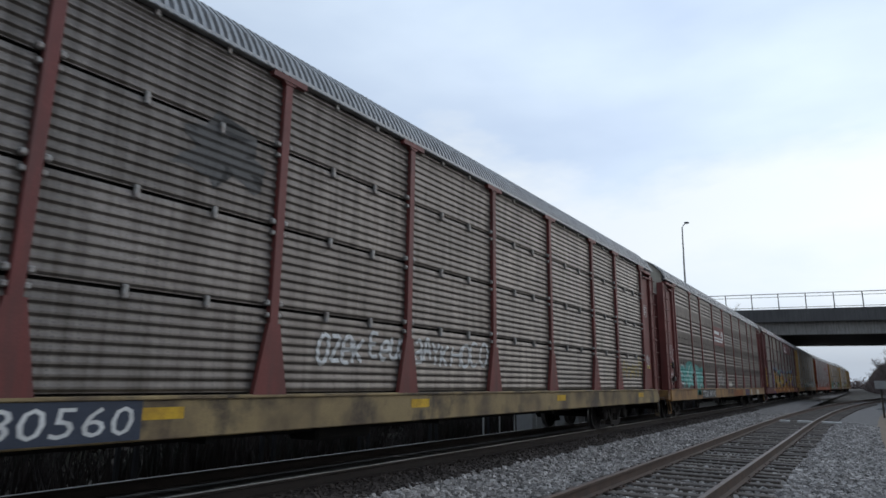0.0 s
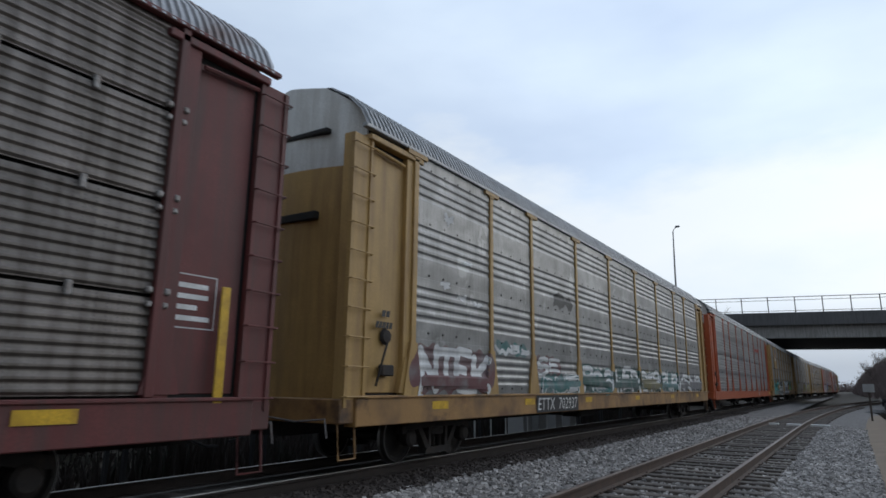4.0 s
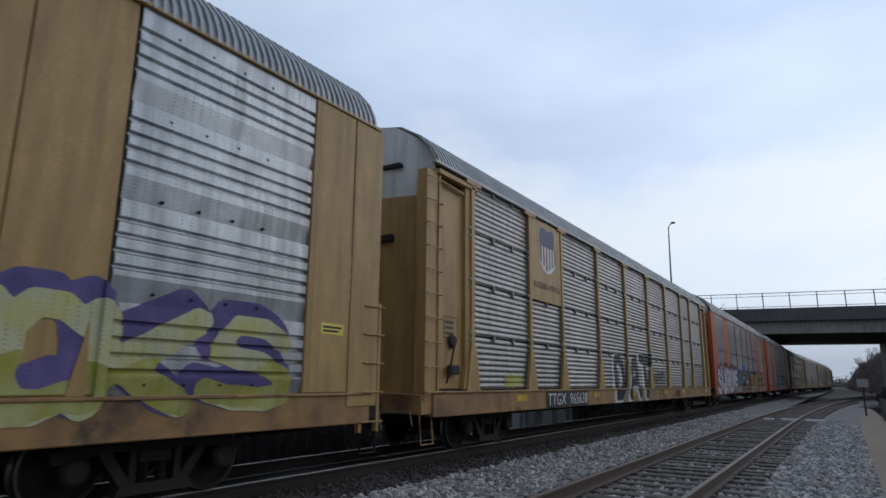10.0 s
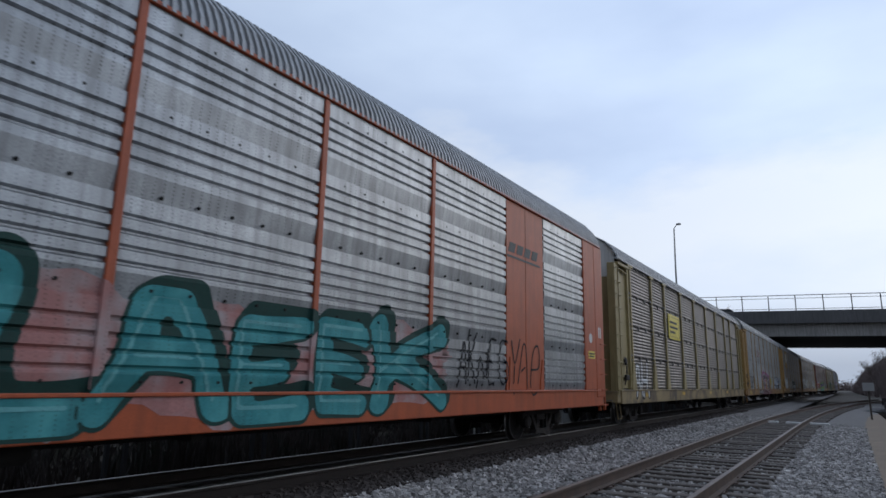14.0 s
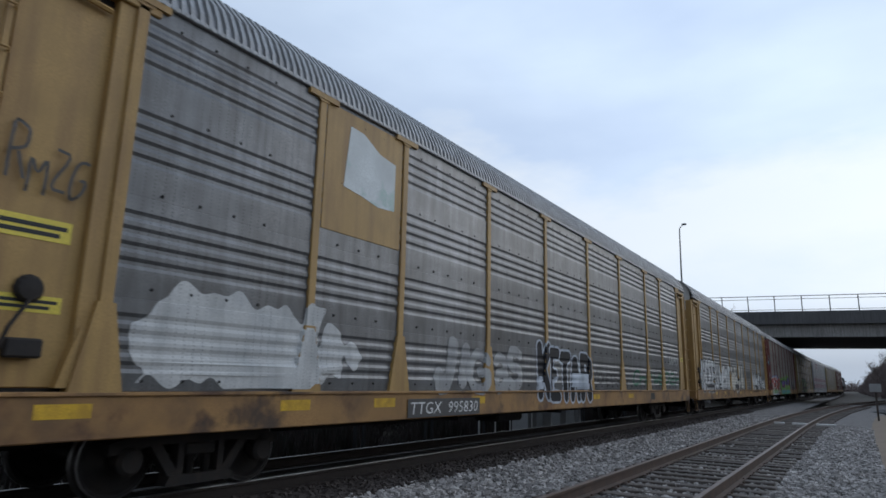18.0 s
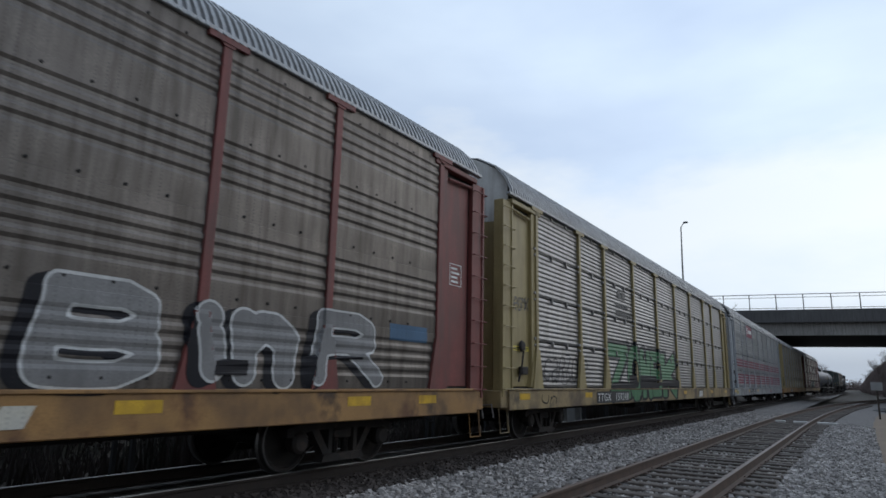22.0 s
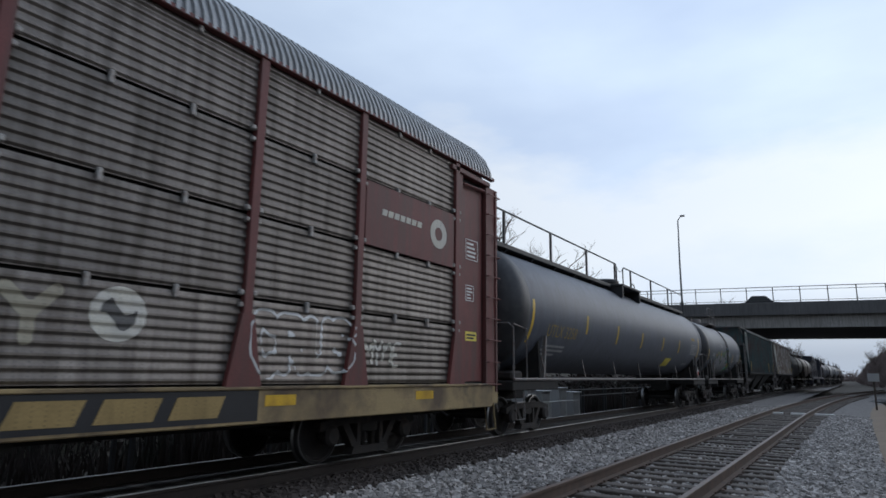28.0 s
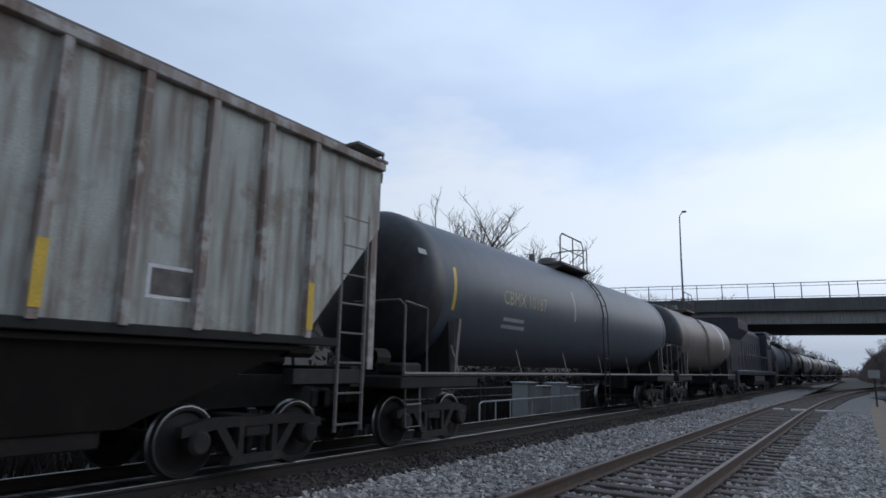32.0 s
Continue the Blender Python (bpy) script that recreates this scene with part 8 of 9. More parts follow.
def hopper_car(at, length, label, paint, rib, under, n, first):
    """A covered hopper: ribbed sides, sloped ends, bays below, roof walk and end ladders."""
    car = thing("hopper_car", label, "hopper car", group="cars of the train")
    zb, zt, w = 1.70, 4.47, 1.52
    a, b = 1.25, length - 0.33
    side = [(a, zt), (b, zt), (b, 3.45), (b - 1.48, zb), (first, zb), (a, 3.45)]
    part("body", Geo().prism(side, -w, w).prism([(-w, zt), (w, zt), (1.2, zt + 0.16), (0.5, zt + 0.24), (-0.5, zt + 0.24), (-1.2, zt + 0.16)], a, b, "y"), paint, car)
    for k in range(n + 1):
        y = first + (b - 1.48 - first) * k / n
        part("side_rib", lambda: Geo().prism([(-0.07, w - 0.01), (0.07, w - 0.01), (0.045, w + 0.09), (-0.045, w + 0.09)], zb, zt - 0.1, "z"),
             rib, car, key=("rib", rib.name)).matrix_local = Matrix.Translation((0, y, 0)) @ Matrix(((0, 1, 0, 0), (1, 0, 0, 0), (0, 0, 1, 0), (0, 0, 0, 1)))
    part("side_chord", Geo().cbox(w - 0.02, w + 0.1, a, b, zt - 0.1, zt + 0.02, 0.01), rib, car)
    # black chord: the dark gap below the body, put in as colour
    part("bottom_chord", Geo().cbox(w - 0.1, w + 0.06, a + 0.9, b - 0.9, zb - 0.09, zb + 0.02, 0.01), UNDER, car)
    bays = 3
    span = (b - a - 2.5) / bays
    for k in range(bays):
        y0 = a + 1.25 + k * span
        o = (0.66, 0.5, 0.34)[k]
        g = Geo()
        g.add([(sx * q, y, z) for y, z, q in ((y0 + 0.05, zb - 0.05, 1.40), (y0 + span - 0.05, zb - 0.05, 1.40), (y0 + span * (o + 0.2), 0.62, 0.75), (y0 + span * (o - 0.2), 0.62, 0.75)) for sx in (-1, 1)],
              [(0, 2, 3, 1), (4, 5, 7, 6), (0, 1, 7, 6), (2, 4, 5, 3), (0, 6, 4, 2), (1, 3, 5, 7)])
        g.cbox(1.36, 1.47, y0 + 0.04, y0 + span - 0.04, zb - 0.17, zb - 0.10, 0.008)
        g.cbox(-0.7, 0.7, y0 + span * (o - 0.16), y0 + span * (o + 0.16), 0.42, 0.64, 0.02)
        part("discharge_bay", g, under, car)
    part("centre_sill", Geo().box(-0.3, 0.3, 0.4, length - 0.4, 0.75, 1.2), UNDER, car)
    for s, q in ((1, a), (-1, b)):
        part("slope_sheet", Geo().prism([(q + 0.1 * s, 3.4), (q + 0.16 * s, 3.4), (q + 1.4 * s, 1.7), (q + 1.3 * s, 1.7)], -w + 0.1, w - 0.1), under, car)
    part("roof_walk", Geo().cbox(0.9, 1.25, a - 0.35, b + 0.35, zt + 0.20, zt + 0.25, 0.006).cbox(-1.25, -0.9, a - 0.35, b + 0.35, zt + 0.20, zt + 0.25, 0.006).cbox(
        -1.3, 1.3, a - 0.45, a - 0.1, zt + 0.20, zt + 0.25, 0.006).cbox(-1.3, 1.3, b + 0.1, b + 0.45, zt + 0.20, zt + 0.25, 0.006).cbox(0.95, 1.5, b - 0.55, b + 0.10, zt + 0.21, zt + 0.26, 0.006).tube([(1.48, b + 0.08, zt + 0.24), (1.48, b + 0.06, zt - 0.25)], 0.02, 5).tube(
        [(1.2, a - 0.4, zt + 0.2), (1.45, a - 0.15, zt - 0.3)], 0.025, 5), STEPG, car)
    part("roof_hatch", Geo().cbox(-0.35, 0.35, a + 0.6, b - 0.6, zt + 0.22, zt + 0.36, 0.03), paint, car)
    for d in (1, -1):
        e = 0.5 if d > 0 else length - 0.5
        q = a if d > 0 else b
        part("end_sill", Geo().cbox(-1.48, 1.48, min(e, e + 0.3 * d), max(e, e + 0.3 * d), 1.05, 1.35, 0.015).cbox(1.3, 1.5, min(e, q + 1.6 * d), max(e, q + 1.6 * d), 1.10, 1.30, 0.01), CAST, car)
        g = Geo()
        for yy in (e + 0.08 * d, e + 0.62 * d):
            g.tube([(1.5, yy, 0.45), (1.5, yy, 3.4 if yy != e + 0.08 * d else 3.6)], 0.028, 5)
        for k in range(8):
            g.tube([(1.51, e + 0.08 * d, 0.55 + k * 0.42), (1.51, e + 0.62 * d, 0.55 + k * 0.42)], 0.017, 5)
        part("end_ladder", g, STEPG, car)
        for x in (-1.5, 1.36):
            part("corner_post", Geo().cbox(x, x + 0.14, min(q, q + 0.14 * d), max(q, q + 0.14 * d), 1.3, zt, 0.01), rib, car)
        part("brake_rigging", Geo().lathe([(0.17, 0), (0.17, 0.5), (0.0, 0.55)], 0.55, 1.62, 10, "y", min(e + 0.25 * d, e + 0.75 * d)).tube([(0.2, e + 0.2 * d, 1.35), (0.25, e + 0.4 * d, 2.2), (0.5, e + 0.6 * d, 2.5)], 0.03, 5).cbox(
            -0.4, 0.1, min(e + 0.25 * d, e + 0.7 * d), max(e + 0.25 * d, e + 0.7 * d), 1.35, 1.75, 0.04), CAST, car)
    truck(car, 2.05)
    truck(car, length - 2.05)
    coupler(car, 0.3, -1)
    coupler(car, length - 0.3, 1)
    CARS.append((car, at, length))
    return car, a, b, w


def side_plate(car, name, y0, y1, z0, z1, material, x, label=""):
    return part(name, Geo().box(x, x + 0.005, y0, y1, z0, z1), material, car, label)


c, a, b, w = hopper_car(558.5, 17.8, "dark green weathered covered hopper with peeling white patches", HOPG, HOPG, UNDER, 17, 2.58)
pitch = (b - 1.48 - 2.58) / 17
PEEL = mat("peeling_white_paint", (0.50, 0.50, 0.48), 0.7, other=(0.055, 0.065, 0.06), blend=0.53, scale=3.0, var=0.2)
PEEL2 = mat("ghosted_white_paint", (0.17, 0.18, 0.17), 0.7, other=(0.06, 0.07, 0.065), blend=0.50, scale=2.0, var=0.3)
for k in (2, 3, 4):
    y = 2.58 + k * pitch
    side_plate(c, "white_patch", y + 0.09, y + pitch - 0.09, 1.74, (3.35, 3.2, 3.1)[k - 2], PEEL, w)
    side_plate(c, "grey_patch", y + 0.1, y + pitch - 0.12, 1.95, 2.15, HOPG, w + 0.005)
for k in (7, 9, 10, 11):
    y = 2.58 + k * pitch
    side_plate(c, "ghost_patch", y + 0.1, y + pitch - 0.1, 1.75 if k == 7 else 2.3, 2.0 if k == 7 else 3.7, PEEL2, w)
for k in (0, 13, 17):
    y = 2.58 + k * pitch
    side_plate(c, "tape_stripe", y - 0.055, y + 0.055, 1.82, 2.45, TAPED, w + 0.092)
part("rusty_bracket", Geo().cbox(w, w + 0.05, 14.70, 14.94, 2.35, 2.9, 0.01).box(w, w + 0.09, 14.70, 14.96, 2.33, 2.36), HOPU, c, "rusty card bracket")
notice(c, 13.78, 14.34, 2.0, 2.5, w + 0.004)
notice(c, a + 0.1, a + 0.6, 4.15, 4.45, w + 0.004, rows=2)
part("white_number", Geo().box(-0.6, -0.2, a - 0.006, a, 4.0, 4.12).box(-0.1, 0.5, a - 0.006, a, 4.0, 4.12).box(-0.5, 0.5, a - 0.006, a, 3.8, 3.92), WHITE, c)

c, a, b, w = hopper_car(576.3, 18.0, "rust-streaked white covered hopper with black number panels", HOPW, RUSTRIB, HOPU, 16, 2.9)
pitch = (b - 1.48 - 2.9) / 16
for k, txt in enumerate(("SR", "IX", "47", "00", "3")):
    y = 2.9 + k * pitch
    side_plate(c, "number_panel", y + 0.08, y + pitch - 0.08, 2.55, 2.95, BLACK, w)
    lettering(txt, (y + (0.18 if k < 4 else 0.24), y + pitch - (0.18 if k < 4 else 0.34), 2.62, 2.88), Skin(PROF["band"], [], base=w + 0.005, flats=[(0, 40, 1.2, 6, w + 0.005)]), WHITE, c, 0.004)
for k in (0, 12, 16):
    y = 2.9 + k * pitch
    side_plate(c, "tape_stripe", y - 0.055, y + 0.055, 1.80, 2.42, TAPED, w + 0.092)
k = 13.93
side_plate(c, "data_panel", k, k + 0.6, 2.0, 2.36, WHITE, w)
side_plate(c, "data_panel", k + 0.05, k + 0.55, 2.04, 2.32, mat("grimy_brown_panel", (0.10, 0.085, 0.075), 0.7, dirt=(0.22, 0.2, 0.18), amount=0.5), w + 0.005)
for i in (2, 3):
    y = 2.9 + i * pitch
    notice(c, y + 0.12, y + pitch - 0.14, 2.0, 2.4, w + 0.003, spray("pale_blue", (0.30, 0.42, 0.52)), 3)

# ---- the locomotive in the middle of the train ----


def locomotive(at):
    n = 22.2
    car = thing("diesel_locomotive", "dark blue six-axle diesel locomotive amid the tank cars", "locomotive", group="cars of the train")
    part("platform", Geo().cbox(-1.5, 1.5, 0.6, n - 0.6, 1.25, 1.55, 0.03).cbox(-1.5, 1.5, 0.4, 0.9, 0.5, 1.5, 0.04).cbox(-1.5, 1.5, n - 0.9, n - 0.4, 0.4, 1.5, 0.04), LOCO, car)
    part("fuel_tank", Geo().prism([(-1.3, 0.55), (1.3, 0.55), (1.45, 0.8), (1.45, 1.2), (-1.45, 1.2), (-1.45, 0.8)], 8.2, 13.8, "y"), UNDER, car)
    part("long_hood", Geo().cbox(-1.0, 1.0, 1.6, 16.5, 1.55, 4.35, 0.06).cbox(-0.9, 0.9, 6.5, 15.5, 4.35, 4.55, 0.05), LOCO, car)
    part("radiator", Geo().prism([(-1.05, 3.6), (1.05, 3.6), (1.55, 4.15), (1.55, 4.75), (1.2, 4.85), (-1.2, 4.85), (-1.55, 4.75), (-1.55, 4.15)], 1.4, 5.6, "y"), LOCO, car)
    for k in range(9):
        part("hood_door", lambda: Geo().cbox(1.0, 1.03, 0, 0.9, 1.75, 3.6, 0.008), LOCO, car, key="hood_door", at=(0, 6.2 + k * 1.1, 0))
    part("cab", Geo().cbox(-1.5, 1.5, 16.5, 19.4, 1.55, 4.55, 0.07), LOCO, car)
    part("cab_roof", Geo().cbox(-1.45, 1.45, 16.4, 19.6, 4.5, 4.75, 0.1), LOCO, car)
    for y in (17.0, 18.2):
        w = part("cab_window", Geo().cbox(1.49, 1.515, y, y + 0.9, 3.4, 4.2, 0.02), GLASS, car)
        part("window_frame", Geo().box(1.49, 1.53, y - 0.05, y, 3.35, 4.25).box(1.49, 1.53, y + 0.9, y + 0.95, 3.35, 4.25), BLACK, w)
    part("nose", Geo().cbox(-1.3, 1.3, 19.4, 21.0, 1.55, 3.3, 0.12), LOCO, car)
    g = Geo()
    for k in range(11):
        y = 1.2 + k * 1.5
        g.tube([(1.48, y, 1.5), (1.48, y, 2.6)], 0.018, 5)
    g.tube([(1.48, 1.2, 2.6), (1.48, 16.2, 2.6)], 0.018, 5)
    part("handrail", g, STEPG, car)
    for y, d in ((1.0, 1), (n - 1.0, -1)):
        part("headlight", Geo().lathe([(0.12, 0), (0.12, 0.05), (0.0, 0.06)], 0, 3.2 if d < 0 else 4.0, 10, "y", (n - 1.2) if d < 0 else 1.35), WHITEP, car)
    for y in (3.4, 5.1, n - 5.1, n - 3.4):
        truck(car, y)
    coupler(car, 0.3, -1)
    coupler(car, n - 0.3, 1)
    CARS.append((car, at, n))


locomotive(628.3)

# ---- the road bridge ----
bridge = thing("road_bridge", "concrete road bridge with steel girders over the tracks", "bridge", kind="structure")
SKEW = Matrix.Translation((-15, 78, 0)) @ Matrix.Rotation(radians(11.5), 4, "Z") @ Matrix.Translation((15, -78, 0))
bridge.matrix_world = SKEW
part("girder", Geo().cbox(-60, 34, 78.6, 79.3, 6.9, 8.6, 0.03), CONCRETE, bridge, "pale stained fascia girder")
for y in (83.5, 88.0, 92.5, 97.0, 101.5):
    part("girder", Geo().box(-60, 34, y, y + 0.5, 7.0, 8.4), GIRDER, bridge)
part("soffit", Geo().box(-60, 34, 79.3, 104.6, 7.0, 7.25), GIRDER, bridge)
part("deck", Geo().cbox(-60, 34, 78.1, 105.0, 8.4, 8.8, 0.03), CONCRETE, bridge)
part("parapet", Geo().cbox(-60, 34, 78.0, 78.35, 8.30, 9.75, 0.03), DARKCONC, bridge, "dark grey concrete parapet")
part("parapet", Geo().cbox(-60, 34, 104.6, 104.95, 8.55, 9.6, 0.03), CONCRETE, bridge)
part("pier", Geo().cbox(10.3, 11.8, 79.0, 104.5, -0.6, 7.0, 0.05), CONCRETE, bridge, "concrete bridge pier in shade")
part("pier", Geo().cbox(-17.0, -14.3, 78.9, 104.5, -0.9, 7.0, 0.05), CONCRETE, bridge, "concrete bridge pier")
part("abutment", Geo().prism([(-60, -1), (-17.0, -1), (-17.0, 8.6), (-60, 8.6)], 78.7, 104.5, "y"), CONCRETE, bridge)
rail = part("railing", Geo().tube([(-60, 78.2, 11.5), (34, 78.2, 11.5)], 0.045, 6).tube([(-60, 78.2, 11.15), (34, 78.2, 11.15)], 0.03, 6).tube([(-60, 78.2, 9.95), (34, 78.2, 9.95)], 0.03, 6), FENCEM, bridge, "pipe railing on the parapet")
RAIL_STEP, RAIL_AT = 2.72, 0.4
for k in range(34):
    part("railing_post", lambda: Geo().box(-0.045, 0.045, -0.05, 0.05, 9.7, 11.52), FENCEM, rail, key="railing_post", at=(-59 + RAIL_STEP * k + RAIL_AT, 78.2, 0))
lamp = thing("street_lamp", "tall grey street lamp pole on the bridge", "street lamp", at=(-17.1, 80.0, 9.4))
part("pole", Geo().tube([(0, 0, 0), (0.02, 0, 6), (0.1, 0, 11.2)], 0.13, 8, 0.07), GALVPOLE, lamp, smooth=True)
part("pole_base", Geo().cbox(-0.2, 0.2, -0.2, 0.2, -0.6, 0.9, 0.05), GALVPOLE, lamp)
part("lamp_head", Geo().tube([(0.1, 0, 11.2), (0.35, 0, 11.55), (0.55, 0, 11.7)], 0.05, 6).cbox(0.4, 0.95, -0.18, 0.18, 11.62, 11.82, 0.05), GALVPOLE, lamp)

# ---- trees and growth ----


def tree_parts(seed, h):
    """A bare winter tree: tapered trunk with limbs, and a crown of many fine twigs."""
    r = random.Random(seed)
    wood, twigs = Geo(), Geo()

    def grow(p, d, length, rad, level):
        pts, q, e = [p], p.copy(), d.copy()
        n = 4 if level < 2 else 3
        for k in range(n):
            e = (e + Vector((r.uniform(-1, 1), r.uniform(-1, 1), r.uniform(-0.4, 0.8))) * (0.10 if level == 0 else 0.22)).normalized()
            q = q + e * (length / n)
            pts.append(q.copy())
        (wood if level < 2 else twigs).tube(pts, rad, (7, 5, 4, 3, 3)[level], rad * 0.45, cap=False)
        if level >= 4:
            return
        kids = (7, 6, 5, 4)[level]
        for k in range(kids):
            u = r.uniform(0.32, 1.0) if level == 0 else r.uniform(0.2, 1.0)
            i = min(int(u * n), n - 1)
            start = pts[i].lerp(pts[i + 1], u * n - i)
            a = r.uniform(0, 6.283)
            out = (Vector((math.cos(a), math.sin(a), r.uniform(0.2, 1.1)))).normalized()
            grow(start, (e * 0.5 + out).normalized(), length * r.uniform(0.38, 0.62), rad * (0.45 if level == 0 else 0.5), level + 1)

    grow(Vector((0, 0, -0.3)), Vector((r.uniform(-0.08, 0.08), r.uniform(-0.08, 0.08), 1)).normalized(), h * 0.72, h * 0.017, 0)
    return wood, twigs


MODELS = []
for i, h in enumerate((13.0, 11.5, 14.0, 8.0)):
    w, t = tree_parts(30 + i, h)
    MODELS.append((mesh("trunk", w, BARK, True), mesh("crown", t, TWIG)))


def tree(x, y, z, k, scale, turn, label):
    ob = thing("tree", label, "tree", (x, y, z), group="bare trees along the line")
    for name, me in zip(("trunk", "crown"), MODELS[k]):
        q = new(name, me)
        q.parent = ob
    ob.scale = (scale, scale, scale)
    ob.rotation_euler = (0, 0, turn)


r = random.Random(12)
for i in range(26):
    tree(-r.uniform(22, 34), 20 + i * 3.4 + r.uniform(-2, 2), -0.9, r.choice((0, 1, 2)), r.uniform(0.8, 1.08), r.uniform(0, 6), "bare leafless tree behind the train")
for i in range(44):
    tree(-r.uniform(13, 34), 112 + i * 5 + r.uniform(-3, 3), -0.9, r.choice((0, 1, 2)), r.uniform(0.62, 0.95), r.uniform(0, 6), "bare leafless tree beyond the bridge")
for i in range(8):
    tree(6.5 + i * 0.12 + r.uniform(-1.5, 6), 44 + i * 6.5 + r.uniform(-3, 3), -0.5, r.choice((0, 1, 2, 3)), r.uniform(0.4, 0.62), r.uniform(0, 6), "bare leafless tree on the bank by the siding")
for i in range(5):
    tree(9.5 + r.uniform(-1, 3), 24 + i * 4.5, -0.5, 3, r.uniform(0.9, 1.2), r.uniform(0, 6), "bare leafless tree on the bank by the path")
for i in range(5):
    tree(-26 - i * 5.5, 112, -0.9, 1, 1.25, i * 1.3, "bare tree rising behind the bridge")


def thicket(name, x0, x1, y0, y1, count, h0, h1, material, label, seed, leaf=False, base=-0.8, size=1.0):
    """Weeds or shrubs: many thin blades or small leaf clumps of uneven height."""
    r = np.random.default_rng(seed)
    vs, fs = [], []
    x, y = r.uniform(x0, x1, count), r.uniform(y0, y1, count)
    lump = 0.6 + 0.4 * np.sin(x * 1.3 + y * 0.9) * np.sin(y * 0.41 + 1.0)
    hh = r.uniform(h0, h1, count) * lump
    for k in range(count):
        a, w = r.uniform(0, 6.283), r.uniform(0.02, 0.05)
        if leaf:
            w *= 2.6 * size
            zc = base + hh[k] * r.uniform(0.1, 1.0)
            d = r.normal(0, 1, (3, 3)) * w * 1.6
            n = len(vs)
            vs += [(x[k] + q[0], y[k] + q[1], zc + q[2]) for q in d]
            fs.append((n, n + 1, n + 2))
        else:
            dx, dy = math.cos(a) * w, math.sin(a) * w
            bx, by = r.normal(0, 0.16, 2)
            n = len(vs)
            vs += [(x[k] - dx, y[k] - dy, base), (x[k] + dx, y[k] + dy, base), (x[k] + bx, y[k] + by, base + hh[k])]
            fs.append((n, n + 1, n + 2))
    me = bpy.data.meshes.new(name)
    me.from_pydata(vs, [], fs)
    me.materials.append(material)
    return tagged(new(name, me), label, "undergrowth", kind="stuff")


thicket("weeds_behind_line", -16.5, -12.3, -2, 60, 26000, 0.6, 1.9, SCRUB, "tall dry weeds behind the fence", 1)
thicket("shrubs_behind_line", -19, -14.6, -2, 76, 60000, 1.2, 4.0, SCRUB, "brown winter scrub behind the weeds", 2, True, -0.8, 0.75)
thicket("woods_edge_right", 4.5, 14, 36, 75, 26000, 1.0, 4.2, LEAFY, "dark undergrowth on the bank", 3, True, -0.5)
FOOT = ([108, 125, 150, 220, 320, 420], [10.0, 7.5, 4.8, 2.0, 0.6, 0.0])
foot = lambda y: float(np.interp(y, *FOOT))
bank_geo = Geo()
by = list(range(108, 421, 6))
r = random.Random(77)
rows = [(0.0, -0.6), (1.5, 1.6), (3.2, 4.6), (5.0, 7.2), (6.5, 8.4), (60.0, 9.0)]
bank_geo.add([(foot(y) + dx + r.uniform(-0.3, 0.3), y, z * (0.3 + 0.7 * min(1, (y - 106) / 20)) + r.uniform(-0.25, 0.25)) for y in by for dx, z in rows],
             [(j * 6 + i, j * 6 + i + 1, j * 6 + i + 7, j * 6 + i + 6) for j in range(len(by) - 1) for i in range(5)])
tagged(part("earth_bank", bank_geo, BANK, smooth=True), "steep brown earth bank overgrown with brush", "bank", kind="structure")


def brush(name, count, label, seed):
    """Leafless brush all over the bank: short forked stalks."""
    q = np.random.default_rng(seed)
    vs, fs = [], []
    for k in range(count):
        y = 110 + 300 * q.uniform() ** 1.6
        u = q.uniform(0, 9)
        x, z = foot(y) + u, np.interp(u, [0, 1.5, 3.2, 5, 6.5, 60], [-0.6, 1.6, 4.6, 7.2, 8.4, 9.0]) * (0.3 + 0.7 * min(1, (y - 106) / 20))
        h, w = q.uniform(0.5, 2.2) * (0.6 + 0.5 * math.sin(x * 0.9 + y * 0.23) ** 2), q.uniform(0.05, 0.14)
        for j in range(2):
            a = q.uniform(0, 3.14)
            n = len(vs)
            vs += [(x - w * math.cos(a), y - w * math.sin(a), z - 0.2), (x + w * math.cos(a), y + w * math.sin(a), z - 0.2), (x + q.normal(0, 0.5), y + q.normal(0, 0.5), z + h)]
            fs.append((n, n + 1, n + 2))
    me = bpy.data.meshes.new(name)
    me.from_pydata(vs, [], fs)
    me.materials.append(BRUSH)
    return tagged(new(name, me), label, "undergrowth", kind="stuff")


brush("bank_brush", 22000, "brown leafless brush on the earth bank", 4)
for i in range(22):
    y = 122 + i * 11 + r.uniform(-4, 4)
    u = r.uniform(1.5, 6.5)
    tree(foot(y) + u, y, float(np.interp(u, [d for d, z in rows], [z for d, z in rows])) * (0.3 + 0.7 * min(1, (y - 106) / 20)) - 0.4, r.choice((0, 1, 2, 3)), r.uniform(0.28, 0.45), r.uniform(0, 6), "bare leafless tree on the earth bank")
thicket("far_tree_line", -260, 120, 560, 760, 60000, 3.0, 11.0, BRUSH, "far hazy line of winter trees", 44, True, -0.9, 4.0)
for s, x0, x1 in ((-1, -820, -60), (1, 34, 820)):
    bank = tagged(part("road_embankment", Geo().prism([(62, -1.2), (77.5, 8.78), (105.5, 8.78), (121, -1.2)], x0, x1), EARTH), "grassy embankment carrying the road to the bridge", "embankment", kind="structure")
    bank.matrix_world = SKEW
    part("road_surface", Geo().box(x0, x1, 79.0, 104.0, 8.6, 8.80), ASPHALT, bridge)
thicket("far_woods_left", -42, -16, 112, 330, 30000, 1.5, 5.0, BRUSH, "far brown brush behind the train", 5, True, -0.9, 1.8)
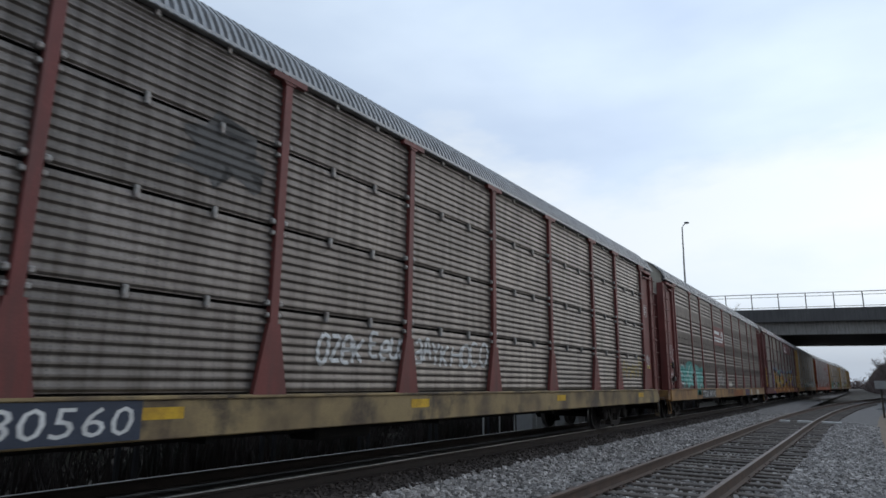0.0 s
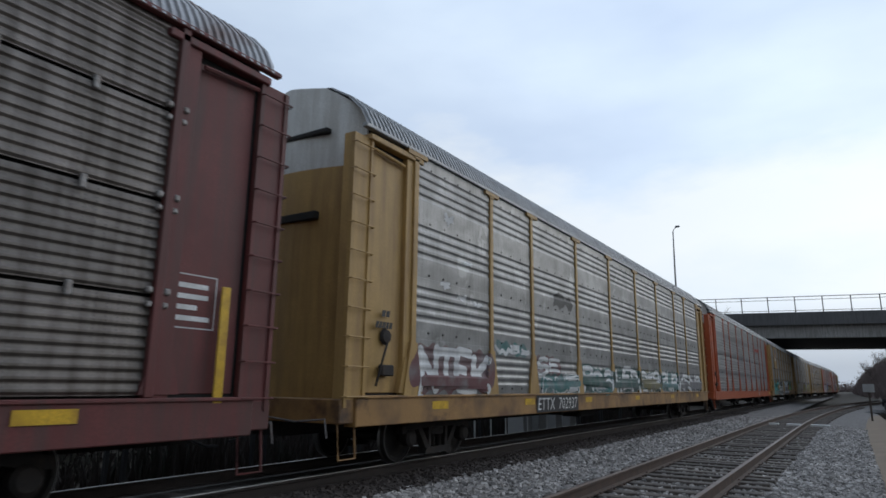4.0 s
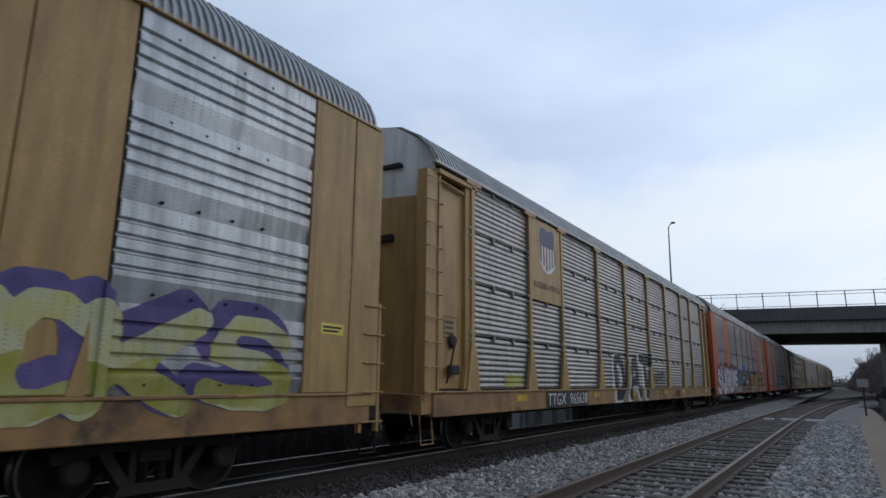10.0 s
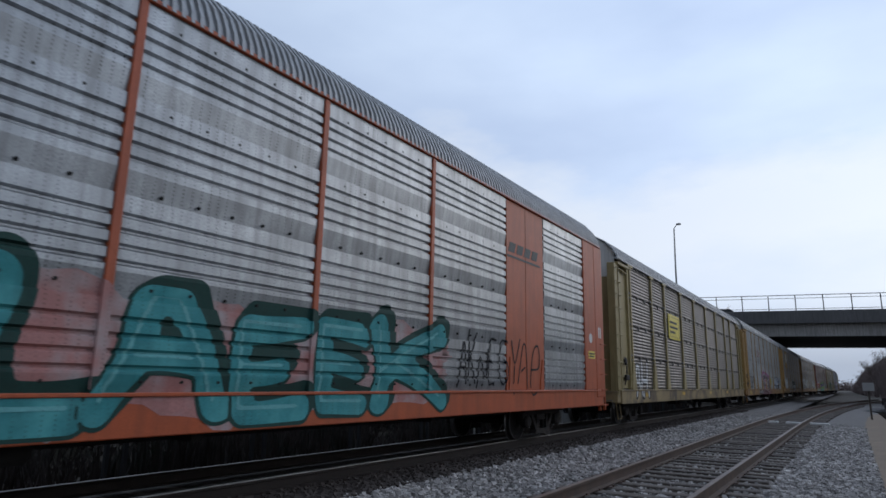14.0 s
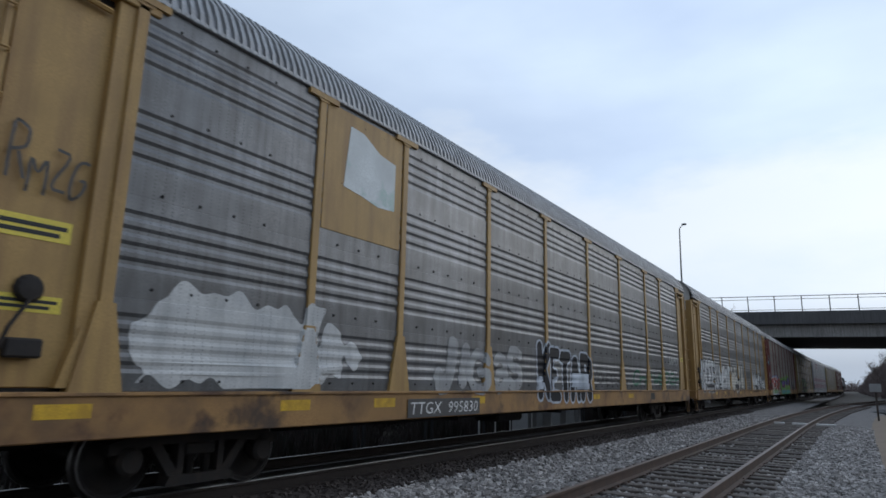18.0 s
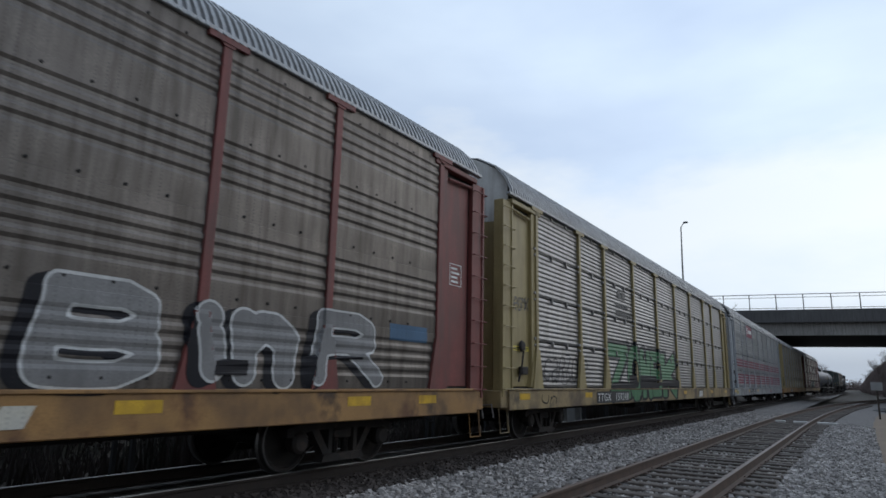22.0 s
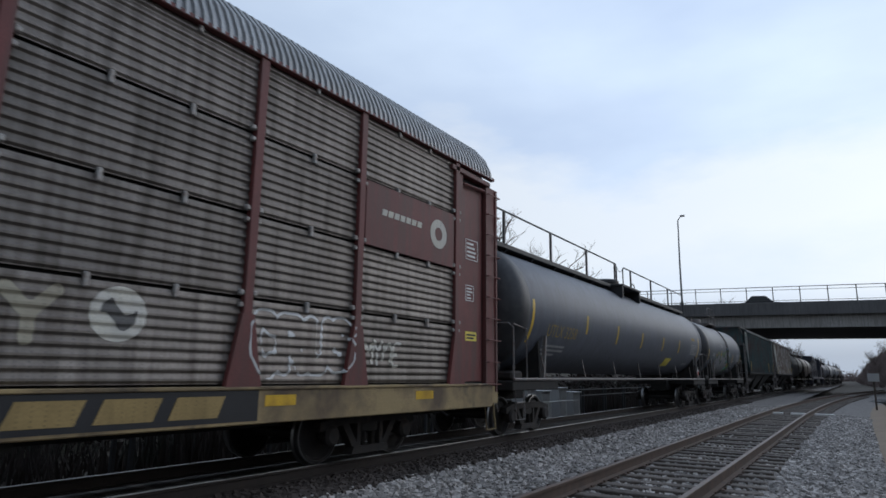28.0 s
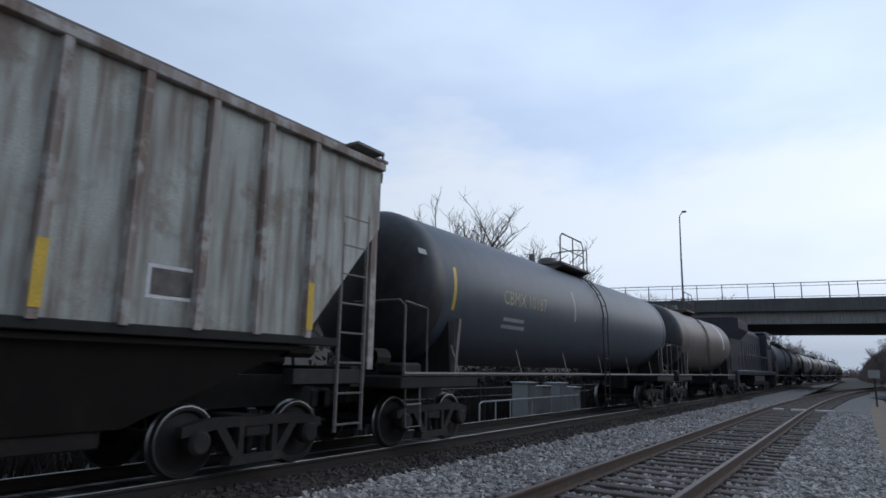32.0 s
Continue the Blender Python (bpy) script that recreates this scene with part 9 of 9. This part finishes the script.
thicket("weeds_by_path", 1.55, 4.0, 6, 60, 9000, 0.15, 0.6, DRYGRASS, "dry grass along the path fence", 6, False, -0.5)

# fence behind the main line
fence = thing("pipe_fence", "low dark two-rail pipe fence behind the main line", "fence")
for z in (0.32, 0.62):
    part("rail", Geo().tube([(-12.0, -4, z), (-12.0, 60, z)], 0.035, 6), FENCEM, fence)
for i in range(18):
    for d in (0, 0.37):
        part("post", lambda: Geo().box(-0.04, 0.04, -0.04, 0.04, -0.9, 0.78), FENCEM, fence, key="fence_post", at=(-12.0, -3.5 + i * 3.5 + d, 0))
wr = thing("white_railing", "short white pipe railing beside equipment", "railing")
PIPEW = mat("white_pipe_paint", (0.55, 0.55, 0.53), 0.5)
part("top_rail", Geo().tube([(-10.4, 18.2, -0.6), (-10.4, 18.2, 0.22), (-10.4, 18.4, 0.28), (-10.4, 27.0, 0.28), (-10.4, 27.2, -0.6)], 0.03, 6), PIPEW, wr)
for y in (19.3, 20.4, 22.2, 24.0, 25.6):
    part("post", lambda: Geo().tube([(0, 0, -0.7), (0, 0, 0.28)], 0.025, 6), PIPEW, wr, key="white_post", at=(-10.4, y, 0))
for y, h in ((23.2, 0.95), (24.6, 0.8), (26.4, 0.9), (28.0, 0.7)):
    cab = thing("equipment_cabinet", "pale metal trackside equipment cabinet", "cabinet", (-11.2, y, -0.75), group="trackside cabinets")
    part("body", Geo().cbox(-0.35, 0.35, -0.4, 0.4, 0, h + 0.6, 0.02), CABINET, cab)
    part("door", Geo().cbox(0.35, 0.365, -0.33, 0.33, 0.1, h + 0.5, 0.006), CABINET, cab)
    part("lid", Geo().cbox(-0.4, 0.4, -0.45, 0.45, h + 0.6, h + 0.66, 0.01), CABINET, cab)

# white markers laid across the siding
for i, (x0, x1) in enumerate(((-3.35, -2.85), (-2.55, -1.95), (-1.65, -0.95))):
    t = thing("white_marker_board", "white painted board across the siding", "marker board", (0, 31.6, -0.2), group="white marker boards")
    part("board", Geo().cbox(x0, x1, -0.2, 0.2, 0.0, 0.07, 0.01), WHITEP, t)

# path fence, crossing, sign, parked vehicle
pf = thing("path_fence", "rusty low wire fence beside the path", "fence")
part("top_rail", Geo().tube([(1.55, 6, 0.55), (1.5, 30, 0.55), (1.7, 44, 0.5)], 0.025, 6), STEPG, pf)
for z in (-0.1, 0.1, 0.3):
    part("wire", Geo().tube([(1.55, 6, z), (1.5, 30, z), (1.7, 44, z)], 0.010, 4), STEPG, pf)
for i in range(20):
    part("post", lambda: Geo().cbox(-0.03, 0.03, -0.03, 0.03, -0.6, 0.62, 0.006), STEPG, pf, key="path_post", at=(1.53, 6 + i * 2, 0))
tagged(part("road", Geo().box(-1.0, 60, 57, 66, -0.5, -0.30), ASPHALT), "asphalt road crossing beyond the siding", "road", kind="structure")
sg = thing("sign_post", "pale rectangular sign on a dark post", "sign", (0.78, 44.0, -0.5))
part("post", Geo().cbox(-0.05, 0.05, -0.05, 0.05, 0, 2.0, 0.01), BARK, sg)
part("plate", Geo().cbox(-0.28, 0.28, -0.09, -0.05, 1.7, 2.15, 0.01), CABINET, sg)


def car_thing(name, label, x, y, z, turn, paint, moving=False):
    """A plain saloon car: body, glasshouse, wheels."""
    ob = thing(name, label, "car", (x, y, z), group="cars on the bridge" if moving else "")
    ob.rotation_euler = (0, 0, turn)
    part("body", lambda: Geo().prism([(-2.2, 0.35), (2.2, 0.35), (2.25, 0.65), (2.1, 0.88), (1.1, 0.95), (-1.7, 0.98), (-2.2, 0.9), (-2.25, 0.6)], -0.88, 0.88), paint, ob, key="car_body")
    part("cabin", lambda: Geo().prism([(-1.75, 0.96), (1.05, 0.94), (0.35, 1.45), (-1.15, 1.48)], -0.76, 0.76), GLASS, ob, key="car_cabin")
    part("car_roof", lambda: Geo().prism([(-1.18, 1.46), (0.38, 1.44), (0.2, 1.52), (-1.0, 1.53)], -0.72, 0.72), paint, ob, key="car_roof")
    for sx in (-0.8, 0.8):
        for sy in (-1.35, 1.35):
            w = part("wheel", lambda: Geo().lathe([(0.0, -0.1), (0.2, -0.1), (0.31, -0.09), (0.32, 0), (0.31, 0.09), (0.2, 0.1), (0.0, 0.1)], 0, 0, 16, "x"), BLACK, ob, key="car_wheel", at=(sx, sy, 0.32), smooth=True)
    return ob


tree(6.1, 66.0, -0.5, 0, 0.92, 2.0, "bare leafless tree before the bridge")
tree(7.4, 72.0, -0.5, 2, 0.7, 4.0, "bare leafless tree before the bridge")
thicket("brush_by_pier", 5.4, 10, 66, 77.5, 6000, 1.5, 6.0, BRUSH, "brown brush before the bridge pier", 47, True, -0.5, 1.0)
tree(-18.6, 112.0, -0.9, 3, 1.75, 0.6, "bare tree rising behind the bridge railing")


car_thing("parked_car", "dark car parked beyond the path", 3.2, 60.5, -0.3, 0.2, CARPAINT)

# ---- what moves ----


def car_rows(at, length, shift=0.0):
    rows = []
    for k in range(33):
        s = at - SPEED * k
        x0, y0, _ = on_main(s)
        x1, y1, _ = on_main(s + length)
        rows.append((float(k), pose(x0, y0, 0, 0, 0, math.degrees(math.atan2(-(x1 - x0), y1 - y0)))))
    return rows


BRIDGE_CARS = [(1.61, 1.25), (7.17, 1.0), (14.13, 1.0), (17.16, 1.0), (19.32, 1.0), (27.99, 1.3)]


def motions():
    for car, at, length in CARS:
        walk(car, car_rows(at, length))
    for w, s in WHEELS:
        car = w.parent.parent
        at = next(a for c, a, n in CARS if c == car)
        first = max(0.0, (at - 45) / SPEED)
        last = min(32.0, (at + 30) / SPEED)
        if last <= first:
            continue
        turn = -math.degrees(SPEED / 0.423)
        rows = [(0.0, pose(0, s, 0.43))] if first > 0 else []
        k0, k1 = int(first * 30), int(last * 30)
        rows += [(k / 30, pose(0, s, 0.43, (turn * (k - k0) / 30) % 360)) for k in range(k0, k1 + 1)]
        if last < 32:
            rows.append((32.0, rows[-1][1]))
        walk(w, rows)
    for i, (t, d) in enumerate(BRIDGE_CARS):
        ob = car_thing("bridge_car", ("dark car driving over the bridge", "tall dark pickup truck crossing the bridge")[d > 1.1], 0, 0, 0, 0, CARPAINT, True)
        v = 24.0
        ob.scale = (1.0, 1.0 + 0.3 * (d - 1), d)
        walk(ob, [(k, SKEW @ pose(-8 + v * (k - t), 81.0, 8.8, 0, 0, -90)) for k in (0.0, 16.0, 32.0)])


motions()
